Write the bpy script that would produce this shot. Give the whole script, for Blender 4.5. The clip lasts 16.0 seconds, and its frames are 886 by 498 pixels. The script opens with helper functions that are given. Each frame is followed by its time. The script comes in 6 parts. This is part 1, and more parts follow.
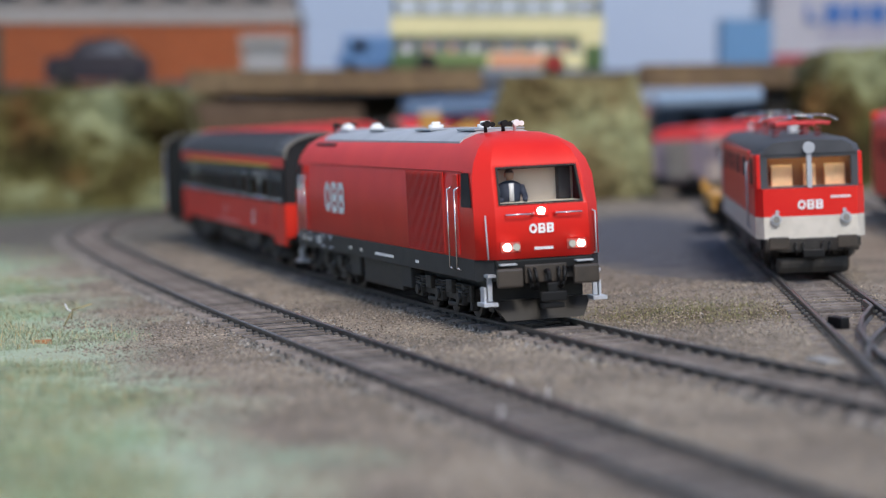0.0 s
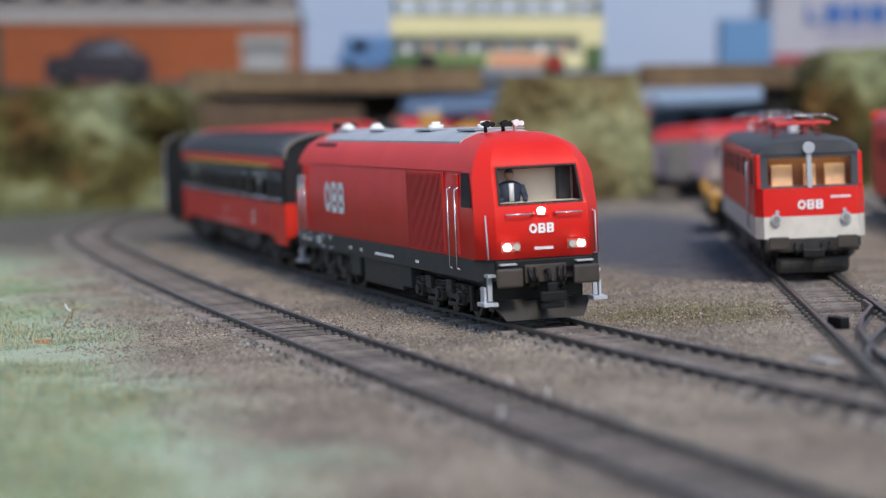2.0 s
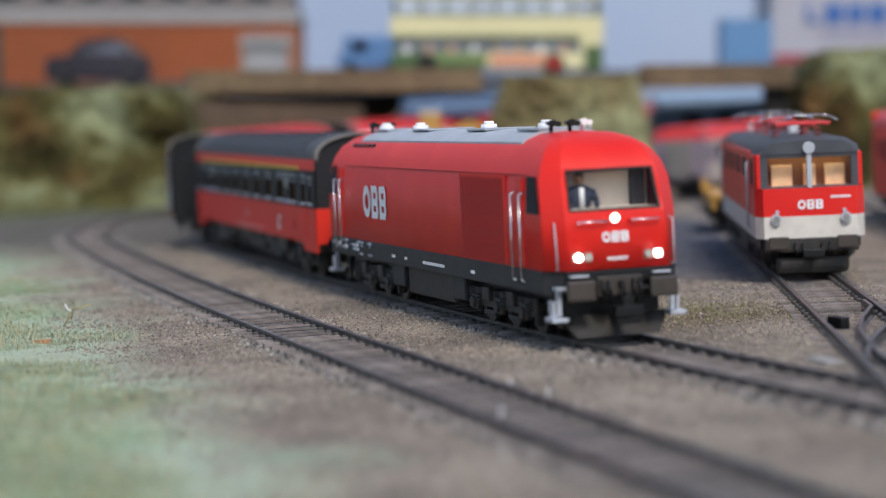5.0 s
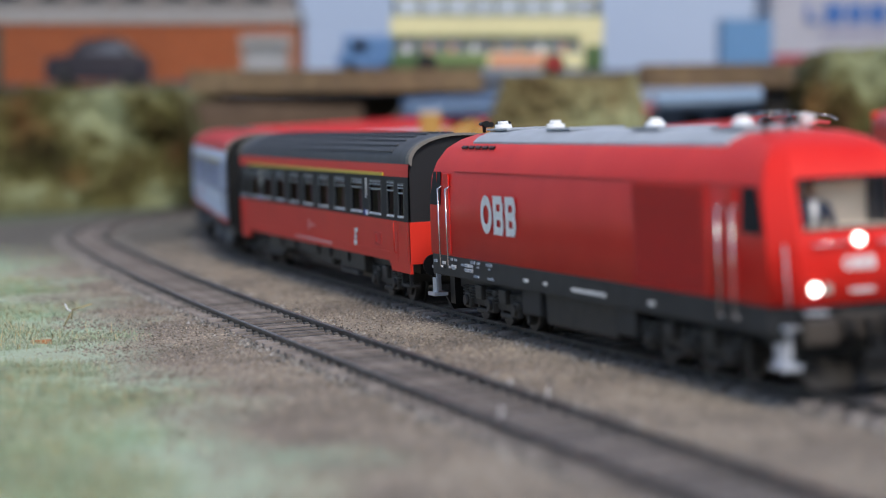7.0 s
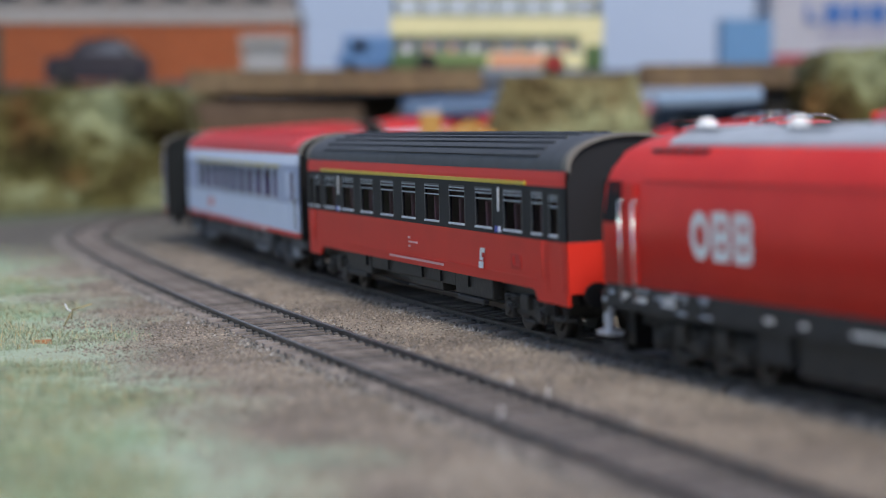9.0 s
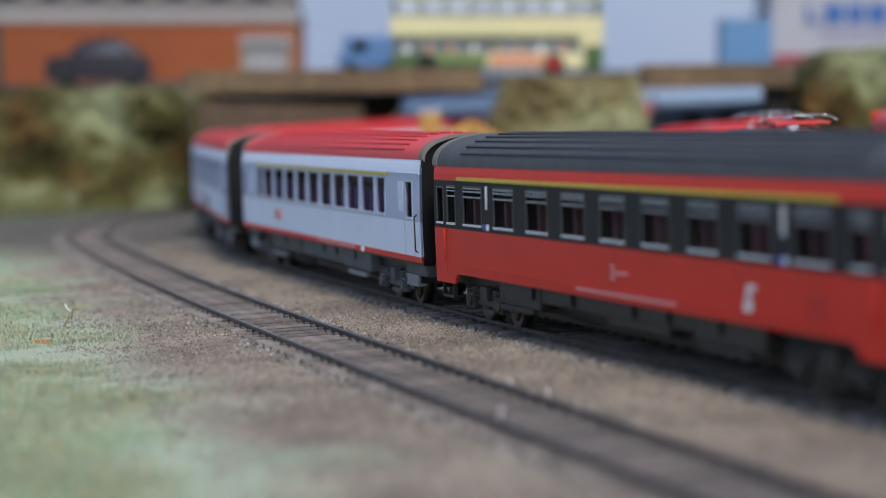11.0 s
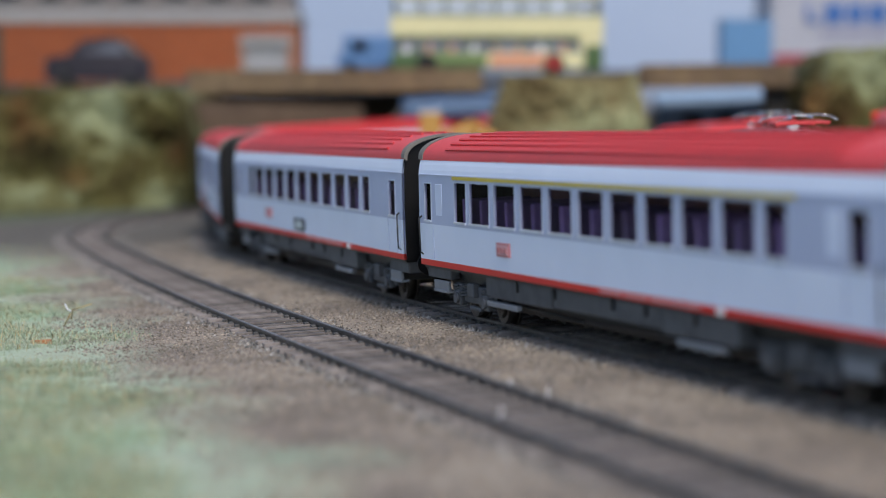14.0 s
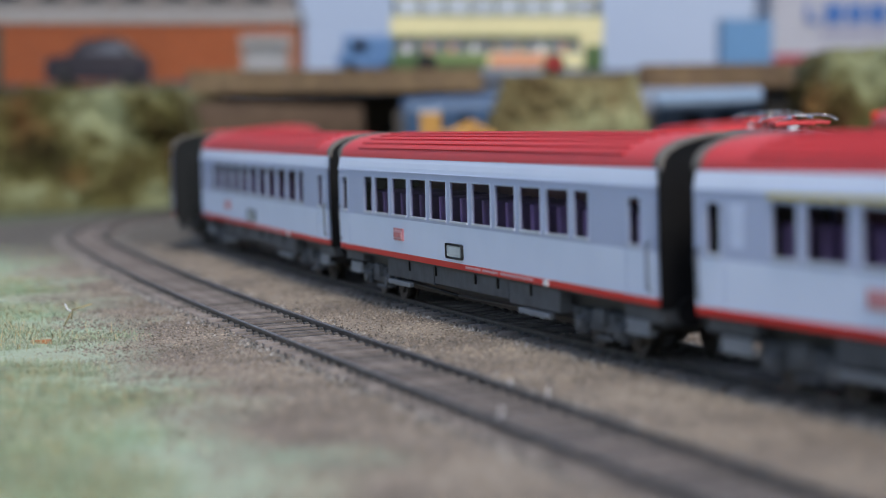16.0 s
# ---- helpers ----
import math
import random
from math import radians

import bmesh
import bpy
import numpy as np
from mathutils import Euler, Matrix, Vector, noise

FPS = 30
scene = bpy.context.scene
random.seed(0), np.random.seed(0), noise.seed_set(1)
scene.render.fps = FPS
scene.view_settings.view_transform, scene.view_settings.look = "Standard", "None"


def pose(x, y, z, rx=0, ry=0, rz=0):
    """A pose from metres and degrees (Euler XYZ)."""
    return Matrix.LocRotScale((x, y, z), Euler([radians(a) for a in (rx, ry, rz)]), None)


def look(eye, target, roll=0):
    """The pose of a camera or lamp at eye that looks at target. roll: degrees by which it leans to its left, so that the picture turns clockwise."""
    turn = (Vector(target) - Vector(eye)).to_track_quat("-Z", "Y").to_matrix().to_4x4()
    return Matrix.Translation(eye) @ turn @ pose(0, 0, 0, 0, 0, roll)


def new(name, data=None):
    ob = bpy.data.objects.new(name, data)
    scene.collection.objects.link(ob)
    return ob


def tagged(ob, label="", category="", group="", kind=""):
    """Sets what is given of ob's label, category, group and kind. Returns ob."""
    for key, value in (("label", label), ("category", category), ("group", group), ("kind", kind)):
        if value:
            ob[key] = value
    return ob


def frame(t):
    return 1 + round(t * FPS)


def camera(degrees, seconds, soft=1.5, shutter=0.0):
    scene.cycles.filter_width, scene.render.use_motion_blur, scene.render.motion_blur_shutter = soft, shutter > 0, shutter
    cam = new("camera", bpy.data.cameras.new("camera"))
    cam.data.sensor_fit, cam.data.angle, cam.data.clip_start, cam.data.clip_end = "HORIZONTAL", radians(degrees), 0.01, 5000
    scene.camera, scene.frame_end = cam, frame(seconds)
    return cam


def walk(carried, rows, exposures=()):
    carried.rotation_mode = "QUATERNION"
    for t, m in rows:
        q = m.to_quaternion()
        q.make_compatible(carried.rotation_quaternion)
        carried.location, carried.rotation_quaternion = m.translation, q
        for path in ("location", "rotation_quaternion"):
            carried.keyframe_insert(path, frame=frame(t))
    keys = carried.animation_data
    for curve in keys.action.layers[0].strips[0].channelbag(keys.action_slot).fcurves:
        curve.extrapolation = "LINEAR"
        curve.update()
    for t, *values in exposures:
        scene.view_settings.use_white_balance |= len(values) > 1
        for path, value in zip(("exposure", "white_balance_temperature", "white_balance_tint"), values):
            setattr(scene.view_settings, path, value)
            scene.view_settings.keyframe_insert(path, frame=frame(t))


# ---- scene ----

# A 1:87 model railway at true size: z = 0 is the top of the rails, the ground lies 4 mm below.
cam = camera(21.9, 16.0, soft=0.9)
EYE = Vector((0.0, 0.0, 0.0566))
AIM = EYE + Vector((0.0, math.cos(0.0640), -math.sin(0.0640)))
cam.data.dof.use_dof = True
cam.data.dof.focus_distance = 0.612
cam.data.dof.aperture_fstop = 12.5
cam.data.dof.aperture_blades = 0
walk(cam, [(0.0, look(EYE, AIM, -2.58)), (16.0, look(EYE, AIM, -2.58))],
     exposures=[(0.0, -0.12, 6490, 10), (16.0, -0.12, 6490, 10)])

# ---------------------------------------------------------------- light
world = bpy.data.worlds.new("hall_daylight")
scene.world = world
world.use_nodes = True
wn, wl = world.node_tree.nodes, world.node_tree.links
sky = wn.new("ShaderNodeTexSky")
sky.sky_type = "NISHITA"
sky.sun_disc = False
sky.sun_elevation, sky.sun_rotation = radians(48.7), radians(164)
bgn = [n for n in wn if n.type == "BACKGROUND"][0]
bgn.inputs["Strength"].default_value = 0.20
wl.new(sky.outputs["Color"], bgn.inputs["Color"])
sun = new("sun", bpy.data.lights.new("sun", "SUN"))
sun.data.energy, sun.data.angle, sun.data.color = 3.05, radians(15), (1.0, 0.94, 0.86)
sun.matrix_world = look((0.22, -0.76, 0.90), (0, 0, 0))

# ---------------------------------------------------------------- materials
def mat(name, color, rough=0.5, metal=0.0, color2=None, scale=300.0, bump=0.0, bump_scale=None, spec=0.5,
        emit=0.0, big=0.25, big_scale=None, per_object=0.0, island=0.0):
    """A painted or natural surface: two scales of colour variation and a fine relief."""
    m = bpy.data.materials.new(name)
    m.use_nodes = True
    n, l = m.node_tree.nodes, m.node_tree.links
    b = n["Principled BSDF"]
    b.inputs["Roughness"].default_value, b.inputs["Metallic"].default_value = rough, metal
    b.inputs["Specular IOR Level"].default_value = spec
    c2 = color2 or tuple(min(1, v * 0.82) for v in color)
    tc = n.new("ShaderNodeTexCoord")
    na, nb = n.new("ShaderNodeTexNoise"), n.new("ShaderNodeTexNoise")
    na.inputs["Scale"].default_value, na.inputs["Detail"].default_value = scale, 6
    nb.inputs["Scale"].default_value, nb.inputs["Detail"].default_value = big_scale or scale / 9, 3
    for q in (na, nb):
        l.new(tc.outputs["Object"], q.inputs["Vector"])
    mix = n.new("ShaderNodeMath"); mix.operation = "MULTIPLY_ADD"
    l.new(nb.outputs["Fac"], mix.inputs[0]); mix.inputs[1].default_value = big * 2
    sub = n.new("ShaderNodeMath"); sub.operation = "ADD"
    l.new(na.outputs["Fac"], sub.inputs[0]); sub.inputs[1].default_value = -big
    l.new(sub.outputs[0], mix.inputs[2])
    ramp = n.new("ShaderNodeValToRGB")
    ramp.color_ramp.elements[0].position, ramp.color_ramp.elements[1].position = 0.3, 0.7
    ramp.color_ramp.elements[0].color, ramp.color_ramp.elements[1].color = (*c2, 1), (*color, 1)
    l.new(mix.outputs[0], ramp.inputs["Fac"])
    out = ramp.outputs["Color"]
    if per_object or island:
        oi, hs = n.new("ShaderNodeObjectInfo" if per_object else "ShaderNodeNewGeometry"), n.new("ShaderNodeHueSaturation")
        rnd = oi.outputs["Random" if per_object else "Random Per Island"]
        per_object = per_object or island
        mr = n.new("ShaderNodeMapRange")
        mr.inputs["To Min"].default_value, mr.inputs["To Max"].default_value = 1 - per_object, 1 + per_object
        l.new(rnd, mr.inputs["Value"]); l.new(mr.outputs["Result"], hs.inputs["Value"])
        l.new(out, hs.inputs["Color"]); out = hs.outputs["Color"]
    l.new(out, b.inputs["Base Color"])
    if bump:
        bp = n.new("ShaderNodeBump")
        nc = n.new("ShaderNodeTexNoise")
        nc.inputs["Scale"].default_value, nc.inputs["Detail"].default_value = bump_scale or scale * 2, 5
        l.new(tc.outputs["Object"], nc.inputs["Vector"])
        bp.inputs["Strength"].default_value, bp.inputs["Distance"].default_value = bump, 0.0008
        l.new(nc.outputs["Fac"], bp.inputs["Height"]); l.new(bp.outputs["Normal"], b.inputs["Normal"])
    if emit:
        b.inputs["Emission Color"].default_value, b.inputs["Emission Strength"].default_value = (*color, 1), emit
    return m


def glass(name, tint=(0.9, 0.95, 0.95), ior=1.5):
    m = bpy.data.materials.new(name)
    m.use_nodes = True
    n, l = m.node_tree.nodes, m.node_tree.links
    n.remove(n["Principled BSDF"])
    tr, gl, mx, lw = (n.new(k) for k in ("ShaderNodeBsdfTransparent", "ShaderNodeBsdfGlossy", "ShaderNodeMixShader", "ShaderNodeFresnel"))
    tr.inputs["Color"].default_value = (*tint, 1)
    gl.inputs["Roughness"].default_value = 0.04
    lw.inputs["IOR"].default_value = ior
    l.new(lw.outputs["Fac"], mx.inputs["Fac"]); l.new(tr.outputs[0], mx.inputs[1]); l.new(gl.outputs[0], mx.inputs[2])
    l.new(mx.outputs[0], n["Material Output"].inputs["Surface"])
    return m


RED = mat("traffic_red_paint", (0.70, 0.028, 0.019), 0.40, spec=0.24, scale=60, color2=(0.62, 0.016, 0.013), bump=0.03, bump_scale=900)
REDROOF = mat("red_roof_paint", (0.64, 0.046, 0.050), 0.50, spec=0.4, scale=80, color2=(0.57, 0.042, 0.048))
ORED = mat("coach_red_paint", (0.67, 0.032, 0.019), 0.45, spec=0.22, scale=60, color2=(0.60, 0.029, 0.017))
DGREY = mat("dark_grey_plastic", (0.030, 0.030, 0.032), 0.55, spec=0.3, scale=200, color2=(0.018, 0.018, 0.020), bump=0.05)
BLACK = mat("black_plastic", (0.008, 0.008, 0.009), 0.42, spec=0.25, scale=300, color2=(0.009, 0.009, 0.01), bump=0.08)
WEATHER = mat("weathered_running_gear", (0.026, 0.022, 0.019), 0.6, scale=400, color2=(0.013, 0.012, 0.012), bump=0.2)
COACHBLACK = mat("coach_band_black", (0.020, 0.020, 0.023), 0.6, spec=0.2, scale=80)
ROOFGREY = mat("coach_roof_grey", (0.062, 0.066, 0.076), 0.55, spec=0.35, scale=150, color2=(0.045, 0.048, 0.056))
LGREY = mat("light_grey_paint", (0.42, 0.45, 0.50), 0.45, scale=120)
WHITE = mat("coach_white_paint", (0.72, 0.78, 0.94), 0.40, spec=0.4, scale=60, color2=(0.68, 0.74, 0.90))
BANDGREY = mat("coach_band_grey", (0.42, 0.47, 0.66), 0.38, spec=0.45, scale=60, color2=(0.39, 0.44, 0.62))
YELLOW = mat("yellow_line_paint", (0.62, 0.47, 0.04), 0.45)
PRINT = mat("white_print", (0.80, 0.80, 0.82), 0.45, scale=500)
BLUEPRINT = mat("blue_print", (0.03, 0.05, 0.35), 0.45)
SILVER = mat("bright_steel", (0.72, 0.73, 0.76), 0.25, metal=0.9, scale=400)
CREAM = mat("cab_lining_cream", (0.80, 0.70, 0.58), 0.6, scale=120)
NAVY = mat("navy_cloth_paint", (0.02, 0.03, 0.06), 0.7)
SKIN = mat("figure_tan_paint", (0.42, 0.24, 0.15), 0.6)
SEATS = mat("seat_purple_plastic", (0.32, 0.26, 0.46), 0.6, per_object=0.4)
SEATSRED = mat("seat_red_plastic", (0.16, 0.085, 0.08), 0.6, per_object=0.4)
BELLOWS = mat("grey_gangway_rubber", (0.17, 0.155, 0.14), 0.7)
GLASS = glass("window_glass", (0.72, 0.62, 0.74), 1.08)
CLEAR = glass("windscreen_glass", (0.97, 0.97, 0.96), 1.25)
LAMP = mat("lamp_on", (1.0, 0.95, 0.88), 0.3, emit=9.0)
LENS = mat("lamp_off_lens", (0.42, 0.42, 0.42), 0.15, metal=0.6)
RAIL = mat("blackened_rail", (0.100, 0.092, 0.086), 0.42, metal=0.4, scale=300, color2=(0.035, 0.034, 0.034), bump=0.1)
RAILTOP = mat("rail_head_steel", (0.22, 0.205, 0.195), 0.35, metal=0.7, scale=200, color2=(0.07, 0.066, 0.06))
SLEEPER = mat("dusty_brown_sleeper", (0.215, 0.188, 0.174), 0.9, scale=420, color2=(0.11, 0.092, 0.084), bump=0.3, per_object=0.3)
CHAIRGREY = mat("dusty_rail_chair", (0.105, 0.10, 0.098), 0.85, scale=500, color2=(0.04, 0.04, 0.04), bump=0.2)
STONE = mat("ballast_stone", (0.30, 0.25, 0.195), 0.9, scale=260, color2=(0.15, 0.122, 0.10), island=0.75, spec=0.25)
DARKSTONE = mat("dark_ballast_stone", (0.27, 0.255, 0.24), 0.9, scale=260, color2=(0.12, 0.112, 0.105), island=0.7)
PALESTONE = mat("pale_grey_ballast", (0.24, 0.232, 0.228), 0.9, scale=260, color2=(0.13, 0.122, 0.118), island=0.6)
FIBRE = mat("static_grass_fibre", (0.38, 0.44, 0.31), 0.9, scale=40, color2=(0.23, 0.30, 0.18), island=0.35, spec=0.2)
OLIVE = mat("olive_fibre", (0.25, 0.24, 0.115), 0.9, scale=40, color2=(0.19, 0.19, 0.09), island=0.45, spec=0.2)
STRAW = mat("straw_fibre", (0.46, 0.36, 0.19), 0.9, scale=40, island=0.4, spec=0.2)


def ground_material():
    """Sandy ballast, darker beside the rails, with turf at one side; patches follow noise."""
    m = bpy.data.materials.new("layout_ground")
    m.use_nodes = True
    n, l = m.node_tree.nodes, m.node_tree.links
    b = n["Principled BSDF"]
    b.inputs["Roughness"].default_value = 0.95
    b.inputs["Specular IOR Level"].default_value = 0.2
    tc, sep = n.new("ShaderNodeTexCoord"), n.new("ShaderNodeSeparateXYZ")
    l.new(tc.outputs["Object"], sep.inputs[0])

    def noise_node(scale, detail=6):
        q = n.new("ShaderNodeTexNoise")
        q.inputs["Scale"].default_value, q.inputs["Detail"].default_value = scale, detail
        l.new(tc.outputs["Object"], q.inputs["Vector"])
        return q.outputs["Fac"]

    def ramp(src, stops):
        r = n.new("ShaderNodeValToRGB")
        r.color_ramp.elements[0].position, r.color_ramp.elements[0].color = stops[0][0], (*stops[0][1], 1)
        r.color_ramp.elements[1].position, r.color_ramp.elements[1].color = stops[-1][0], (*stops[-1][1], 1)
        for p, c in stops[1:-1]:
            r.color_ramp.elements.new(p).color = (*c, 1)
        l.new(src, r.inputs["Fac"])
        return r.outputs["Color"]

    def math_node(op, a, b_):
        q = n.new("ShaderNodeMath"); q.operation = op
        for i, v in enumerate((a, b_)):
            if isinstance(v, (int, float)):
                q.inputs[i].default_value = v
            else:
                l.new(v, q.inputs[i])
        return q.outputs[0]

    def mixc(f, a, c):
        q = n.new("ShaderNodeMix"); q.data_type = "RGBA"
        l.new(f, q.inputs["Factor"])
        l.new(a, q.inputs[6]); l.new(c, q.inputs[7])
        return q.outputs[2]

    sand = ramp(noise_node(900, 8), [(0.34, (0.050, 0.042, 0.037)), (0.5, (0.215, 0.185, 0.155)), (0.68, (0.50, 0.44, 0.375))])
    sand2 = ramp(noise_node(26, 5), [(0.38, (0.13, 0.104, 0.086)), (0.64, (0.34, 0.285, 0.225))])
    base = mixc(math_node("MULTIPLY", 0.55, 1.0), sand, sand2)
    turf = ramp(noise_node(420, 8), [(0.3, (0.12, 0.16, 0.105)), (0.52, (0.26, 0.33, 0.225)), (0.74, (0.43, 0.50, 0.38))])
    turf2 = ramp(noise_node(24, 4), [(0.34, (0.42, 0.41, 0.31)), (0.52, (0.47, 0.55, 0.42)), (0.68, (0.43, 0.66, 0.46))])
    green = mixc(math_node("MULTIPLY", 0.6, 1.0), turf, turf2)
    # the turf begins past a line beside the outer track
    edge = math_node("ADD", math_node("MULTIPLY", sep.outputs["X"], 1.0), math_node("MULTIPLY", sep.outputs["Y"], 0.238))
    edge = math_node("ADD", edge, math_node("MULTIPLY", math_node("SUBTRACT", noise_node(22, 6), 0.5), 0.085))
    fac = n.new("ShaderNodeMapRange")
    fac.inputs["From Min"].default_value, fac.inputs["From Max"].default_value = 0.072, 0.044
    l.new(edge, fac.inputs["Value"])
    f0 = n.new("ShaderNodeMapRange")
    f0.inputs["From Min"].default_value, f0.inputs["From Max"].default_value = 1.13, 1.02
    l.new(math_node("ADD", sep.outputs["Y"], math_node("MULTIPLY", math_node("SUBTRACT", noise_node(30, 5), 0.5), 0.10)), f0.inputs["Value"])
    col = mixc(math_node("MULTIPLY", fac.outputs["Result"], f0.outputs["Result"]), base, green)
    # tufts of turf between the inner track and the yard
    d = n.new("ShaderNodeVectorMath"); d.operation = "DISTANCE"
    l.new(tc.outputs["Object"], d.inputs[0]); d.inputs[1].default_value = (0.062, 0.60, -0.004)
    dd = math_node("ADD", d.outputs["Value"], math_node("MULTIPLY", math_node("SUBTRACT", noise_node(60, 5), 0.5), 0.06))
    f2 = n.new("ShaderNodeMapRange")
    f2.inputs["From Min"].default_value, f2.inputs["From Max"].default_value = 0.034, 0.016
    l.new(dd, f2.inputs["Value"])
    soil = ramp(noise_node(300, 6), [(0.3, (0.055, 0.034, 0.018)), (0.7, (0.17, 0.115, 0.062))])
    col = mixc(math_node("MULTIPLY", f2.outputs["Result"], 0.7), col, soil)
    # grey yard ground between main line and siding, with the locomotive's shade painted in
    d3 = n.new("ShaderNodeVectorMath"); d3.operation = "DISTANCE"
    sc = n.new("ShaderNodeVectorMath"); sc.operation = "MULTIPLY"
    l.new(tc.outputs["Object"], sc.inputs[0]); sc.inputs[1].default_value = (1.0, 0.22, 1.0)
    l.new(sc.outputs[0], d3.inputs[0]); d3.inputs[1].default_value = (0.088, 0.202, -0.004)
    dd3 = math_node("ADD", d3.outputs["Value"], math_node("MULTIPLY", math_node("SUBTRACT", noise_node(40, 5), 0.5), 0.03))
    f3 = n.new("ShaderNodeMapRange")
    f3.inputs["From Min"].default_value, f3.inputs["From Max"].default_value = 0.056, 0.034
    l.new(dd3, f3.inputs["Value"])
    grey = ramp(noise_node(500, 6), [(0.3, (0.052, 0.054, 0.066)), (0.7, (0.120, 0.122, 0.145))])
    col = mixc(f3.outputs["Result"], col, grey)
    # darker grey ground round the far curve
    d4 = n.new("ShaderNodeVectorMath"); d4.operation = "DISTANCE"
    l.new(tc.outputs["Object"], d4.inputs[0]); d4.inputs[1].default_value = (-0.24, 1.28, -0.003)
    dd4 = math_node("ADD", d4.outputs["Value"], math_node("MULTIPLY", math_node("SUBTRACT", noise_node(18, 5), 0.5), 0.12))
    f4 = n.new("ShaderNodeMapRange")
    f4.inputs["From Min"].default_value, f4.inputs["From Max"].default_value = 0.40, 0.22
    l.new(dd4, f4.inputs["Value"])
    far_grey = ramp(noise_node(300, 6), [(0.3, (0.048, 0.047, 0.042)), (0.7, (0.115, 0.110, 0.098))])
    col = mixc(math_node("MULTIPLY", f4.outputs["Result"], 0.8), col, far_grey)
    # pale moss at the foot of the far embankment
    f5 = n.new("ShaderNodeMapRange")
    f5.inputs["From Min"].default_value, f5.inputs["From Max"].default_value = 1.33, 1.40
    far = math_node("ADD", math_node("SUBTRACT", sep.outputs["Y"], math_node("MULTIPLY", math_node("ADD", sep.outputs["X"], 0.24), 0.6)), math_node("MULTIPLY", math_node("SUBTRACT", noise_node(20, 5), 0.5), 0.16))
    l.new(far, f5.inputs["Value"])
    f6 = n.new("ShaderNodeMapRange")
    f6.inputs["From Min"].default_value, f6.inputs["From Max"].default_value = -0.13, -0.18
    l.new(sep.outputs["X"], f6.inputs["Value"])
    moss = ramp(noise_node(60, 6), [(0.3, (0.052, 0.060, 0.038)), (0.7, (0.135, 0.165, 0.110))])
    col = mixc(math_node("MULTIPLY", f5.outputs["Result"], f6.outputs["Result"]), col, moss)
    l.new(col, b.inputs["Base Color"])
    bp = n.new("ShaderNodeBump")
    bp.inputs["Strength"].default_value, bp.inputs["Distance"].default_value = 0.8, 0.0010
    l.new(noise_node(900, 8), bp.inputs["Height"]); l.new(bp.outputs["Normal"], b.inputs["Normal"])
    return m


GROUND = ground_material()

# ---------------------------------------------------------------- mesh helpers
def quads(verts, faces, mats=None, mi=None, smooth=False):
    me = bpy.data.meshes.new("mesh")
    me.from_pydata([tuple(v) for v in verts], [], faces)
    for m in mats or ():
        me.materials.append(m)
    if mi:
        me.polygons.foreach_set("material_index", mi)
    if smooth:
        me.polygons.foreach_set("use_smooth", [True] * len(me.polygons))
    me.update()
    return me


def part(name, data, material, parent, label=""):
    """Links a bmesh or a mesh as one object under a thing or a part."""
    if isinstance(data, bmesh.types.BMesh):
        me = bpy.data.meshes.new(name)
        data.to_mesh(me); data.free()
    else:
        me = data
    if material and not me.materials:
        me.materials.append(material)
    ob = new(name, me)
    ob.parent = parent
    return tagged(ob, label)


def thing(name, m, label, category, group="", kind=""):
    ob = new(name)
    ob.empty_display_size = 0.01
    ob.matrix_world = m
    return tagged(ob, label, category, group, kind)


def box(bm, x0, x1, y0, y1, z0, z1, bevel=0.0, m=None):
    vs = [bm.verts.new((x, y, z)) for x in (x0, x1) for y in (y0, y1) for z in (z0, z1)]
    if m is not None:
        for v in vs:
            v.co = m @ v.co
    fs = [(0, 1, 3, 2), (4, 6, 7, 5), (0, 4, 5, 1), (2, 3, 7, 6), (0, 2, 6, 4), (1, 5, 7, 3)]
    made = [bm.faces.new([vs[i] for i in f]) for f in fs]
    if bevel:
        es = list({e for f in made for e in f.edges})
        bmesh.ops.bevel(bm, geom=es, offset=bevel, segments=2, affect="EDGES", profile=0.6)
    return bm


def boxes(*rows, bevel=0.0):
    bm = bmesh.new()
    for r in rows:
        box(bm, *r, bevel=bevel)
    return bm


def cyl(bm, p0, p1, r0, r1=None, seg=16):
    p0, p1 = Vector(p0), Vector(p1)
    q = (p1 - p0).to_track_quat("Z", "Y").to_matrix()
    r1 = r0 if r1 is None else r1
    a = [bm.verts.new(p0 + q @ Vector((math.cos(k * math.tau / seg) * r0, math.sin(k * math.tau / seg) * r0, 0))) for k in range(seg)]
    b = [bm.verts.new(p1 + q @ Vector((math.cos(k * math.tau / seg) * r1, math.sin(k * math.tau / seg) * r1, 0))) for k in range(seg)]
    for k in range(seg):
        bm.faces.new((a[k], a[(k + 1) % seg], b[(k + 1) % seg], b[k])).smooth = True
    bm.faces.new(a[::-1]); bm.faces.new(b)
    return bm


def tube(points, r, seg=8):
    bm = bmesh.new()
    for a, b in zip(points, points[1:]):
        cyl(bm, a, b, r, seg=seg)
    for p in points[1:-1]:
        bmesh.ops.create_uvsphere(bm, u_segments=8, v_segments=6, radius=r, matrix=Matrix.Translation(p))
    return bm


def loft(rings, close=False, cap=True):
    """Quads between rings of equal length, as a bmesh."""
    bm = bmesh.new()
    vs = [[bm.verts.new(p) for p in r] for r in rings]
    n = len(rings[0])
    for a, b in zip(vs, vs[1:]):
        for i in range(n if close else n - 1):
            j = (i + 1) % n
            bm.faces.new((a[i], a[j], b[j], b[i]))
    if cap:
        bm.faces.new(vs[0][::-1]); bm.faces.new(vs[-1])
    return bm


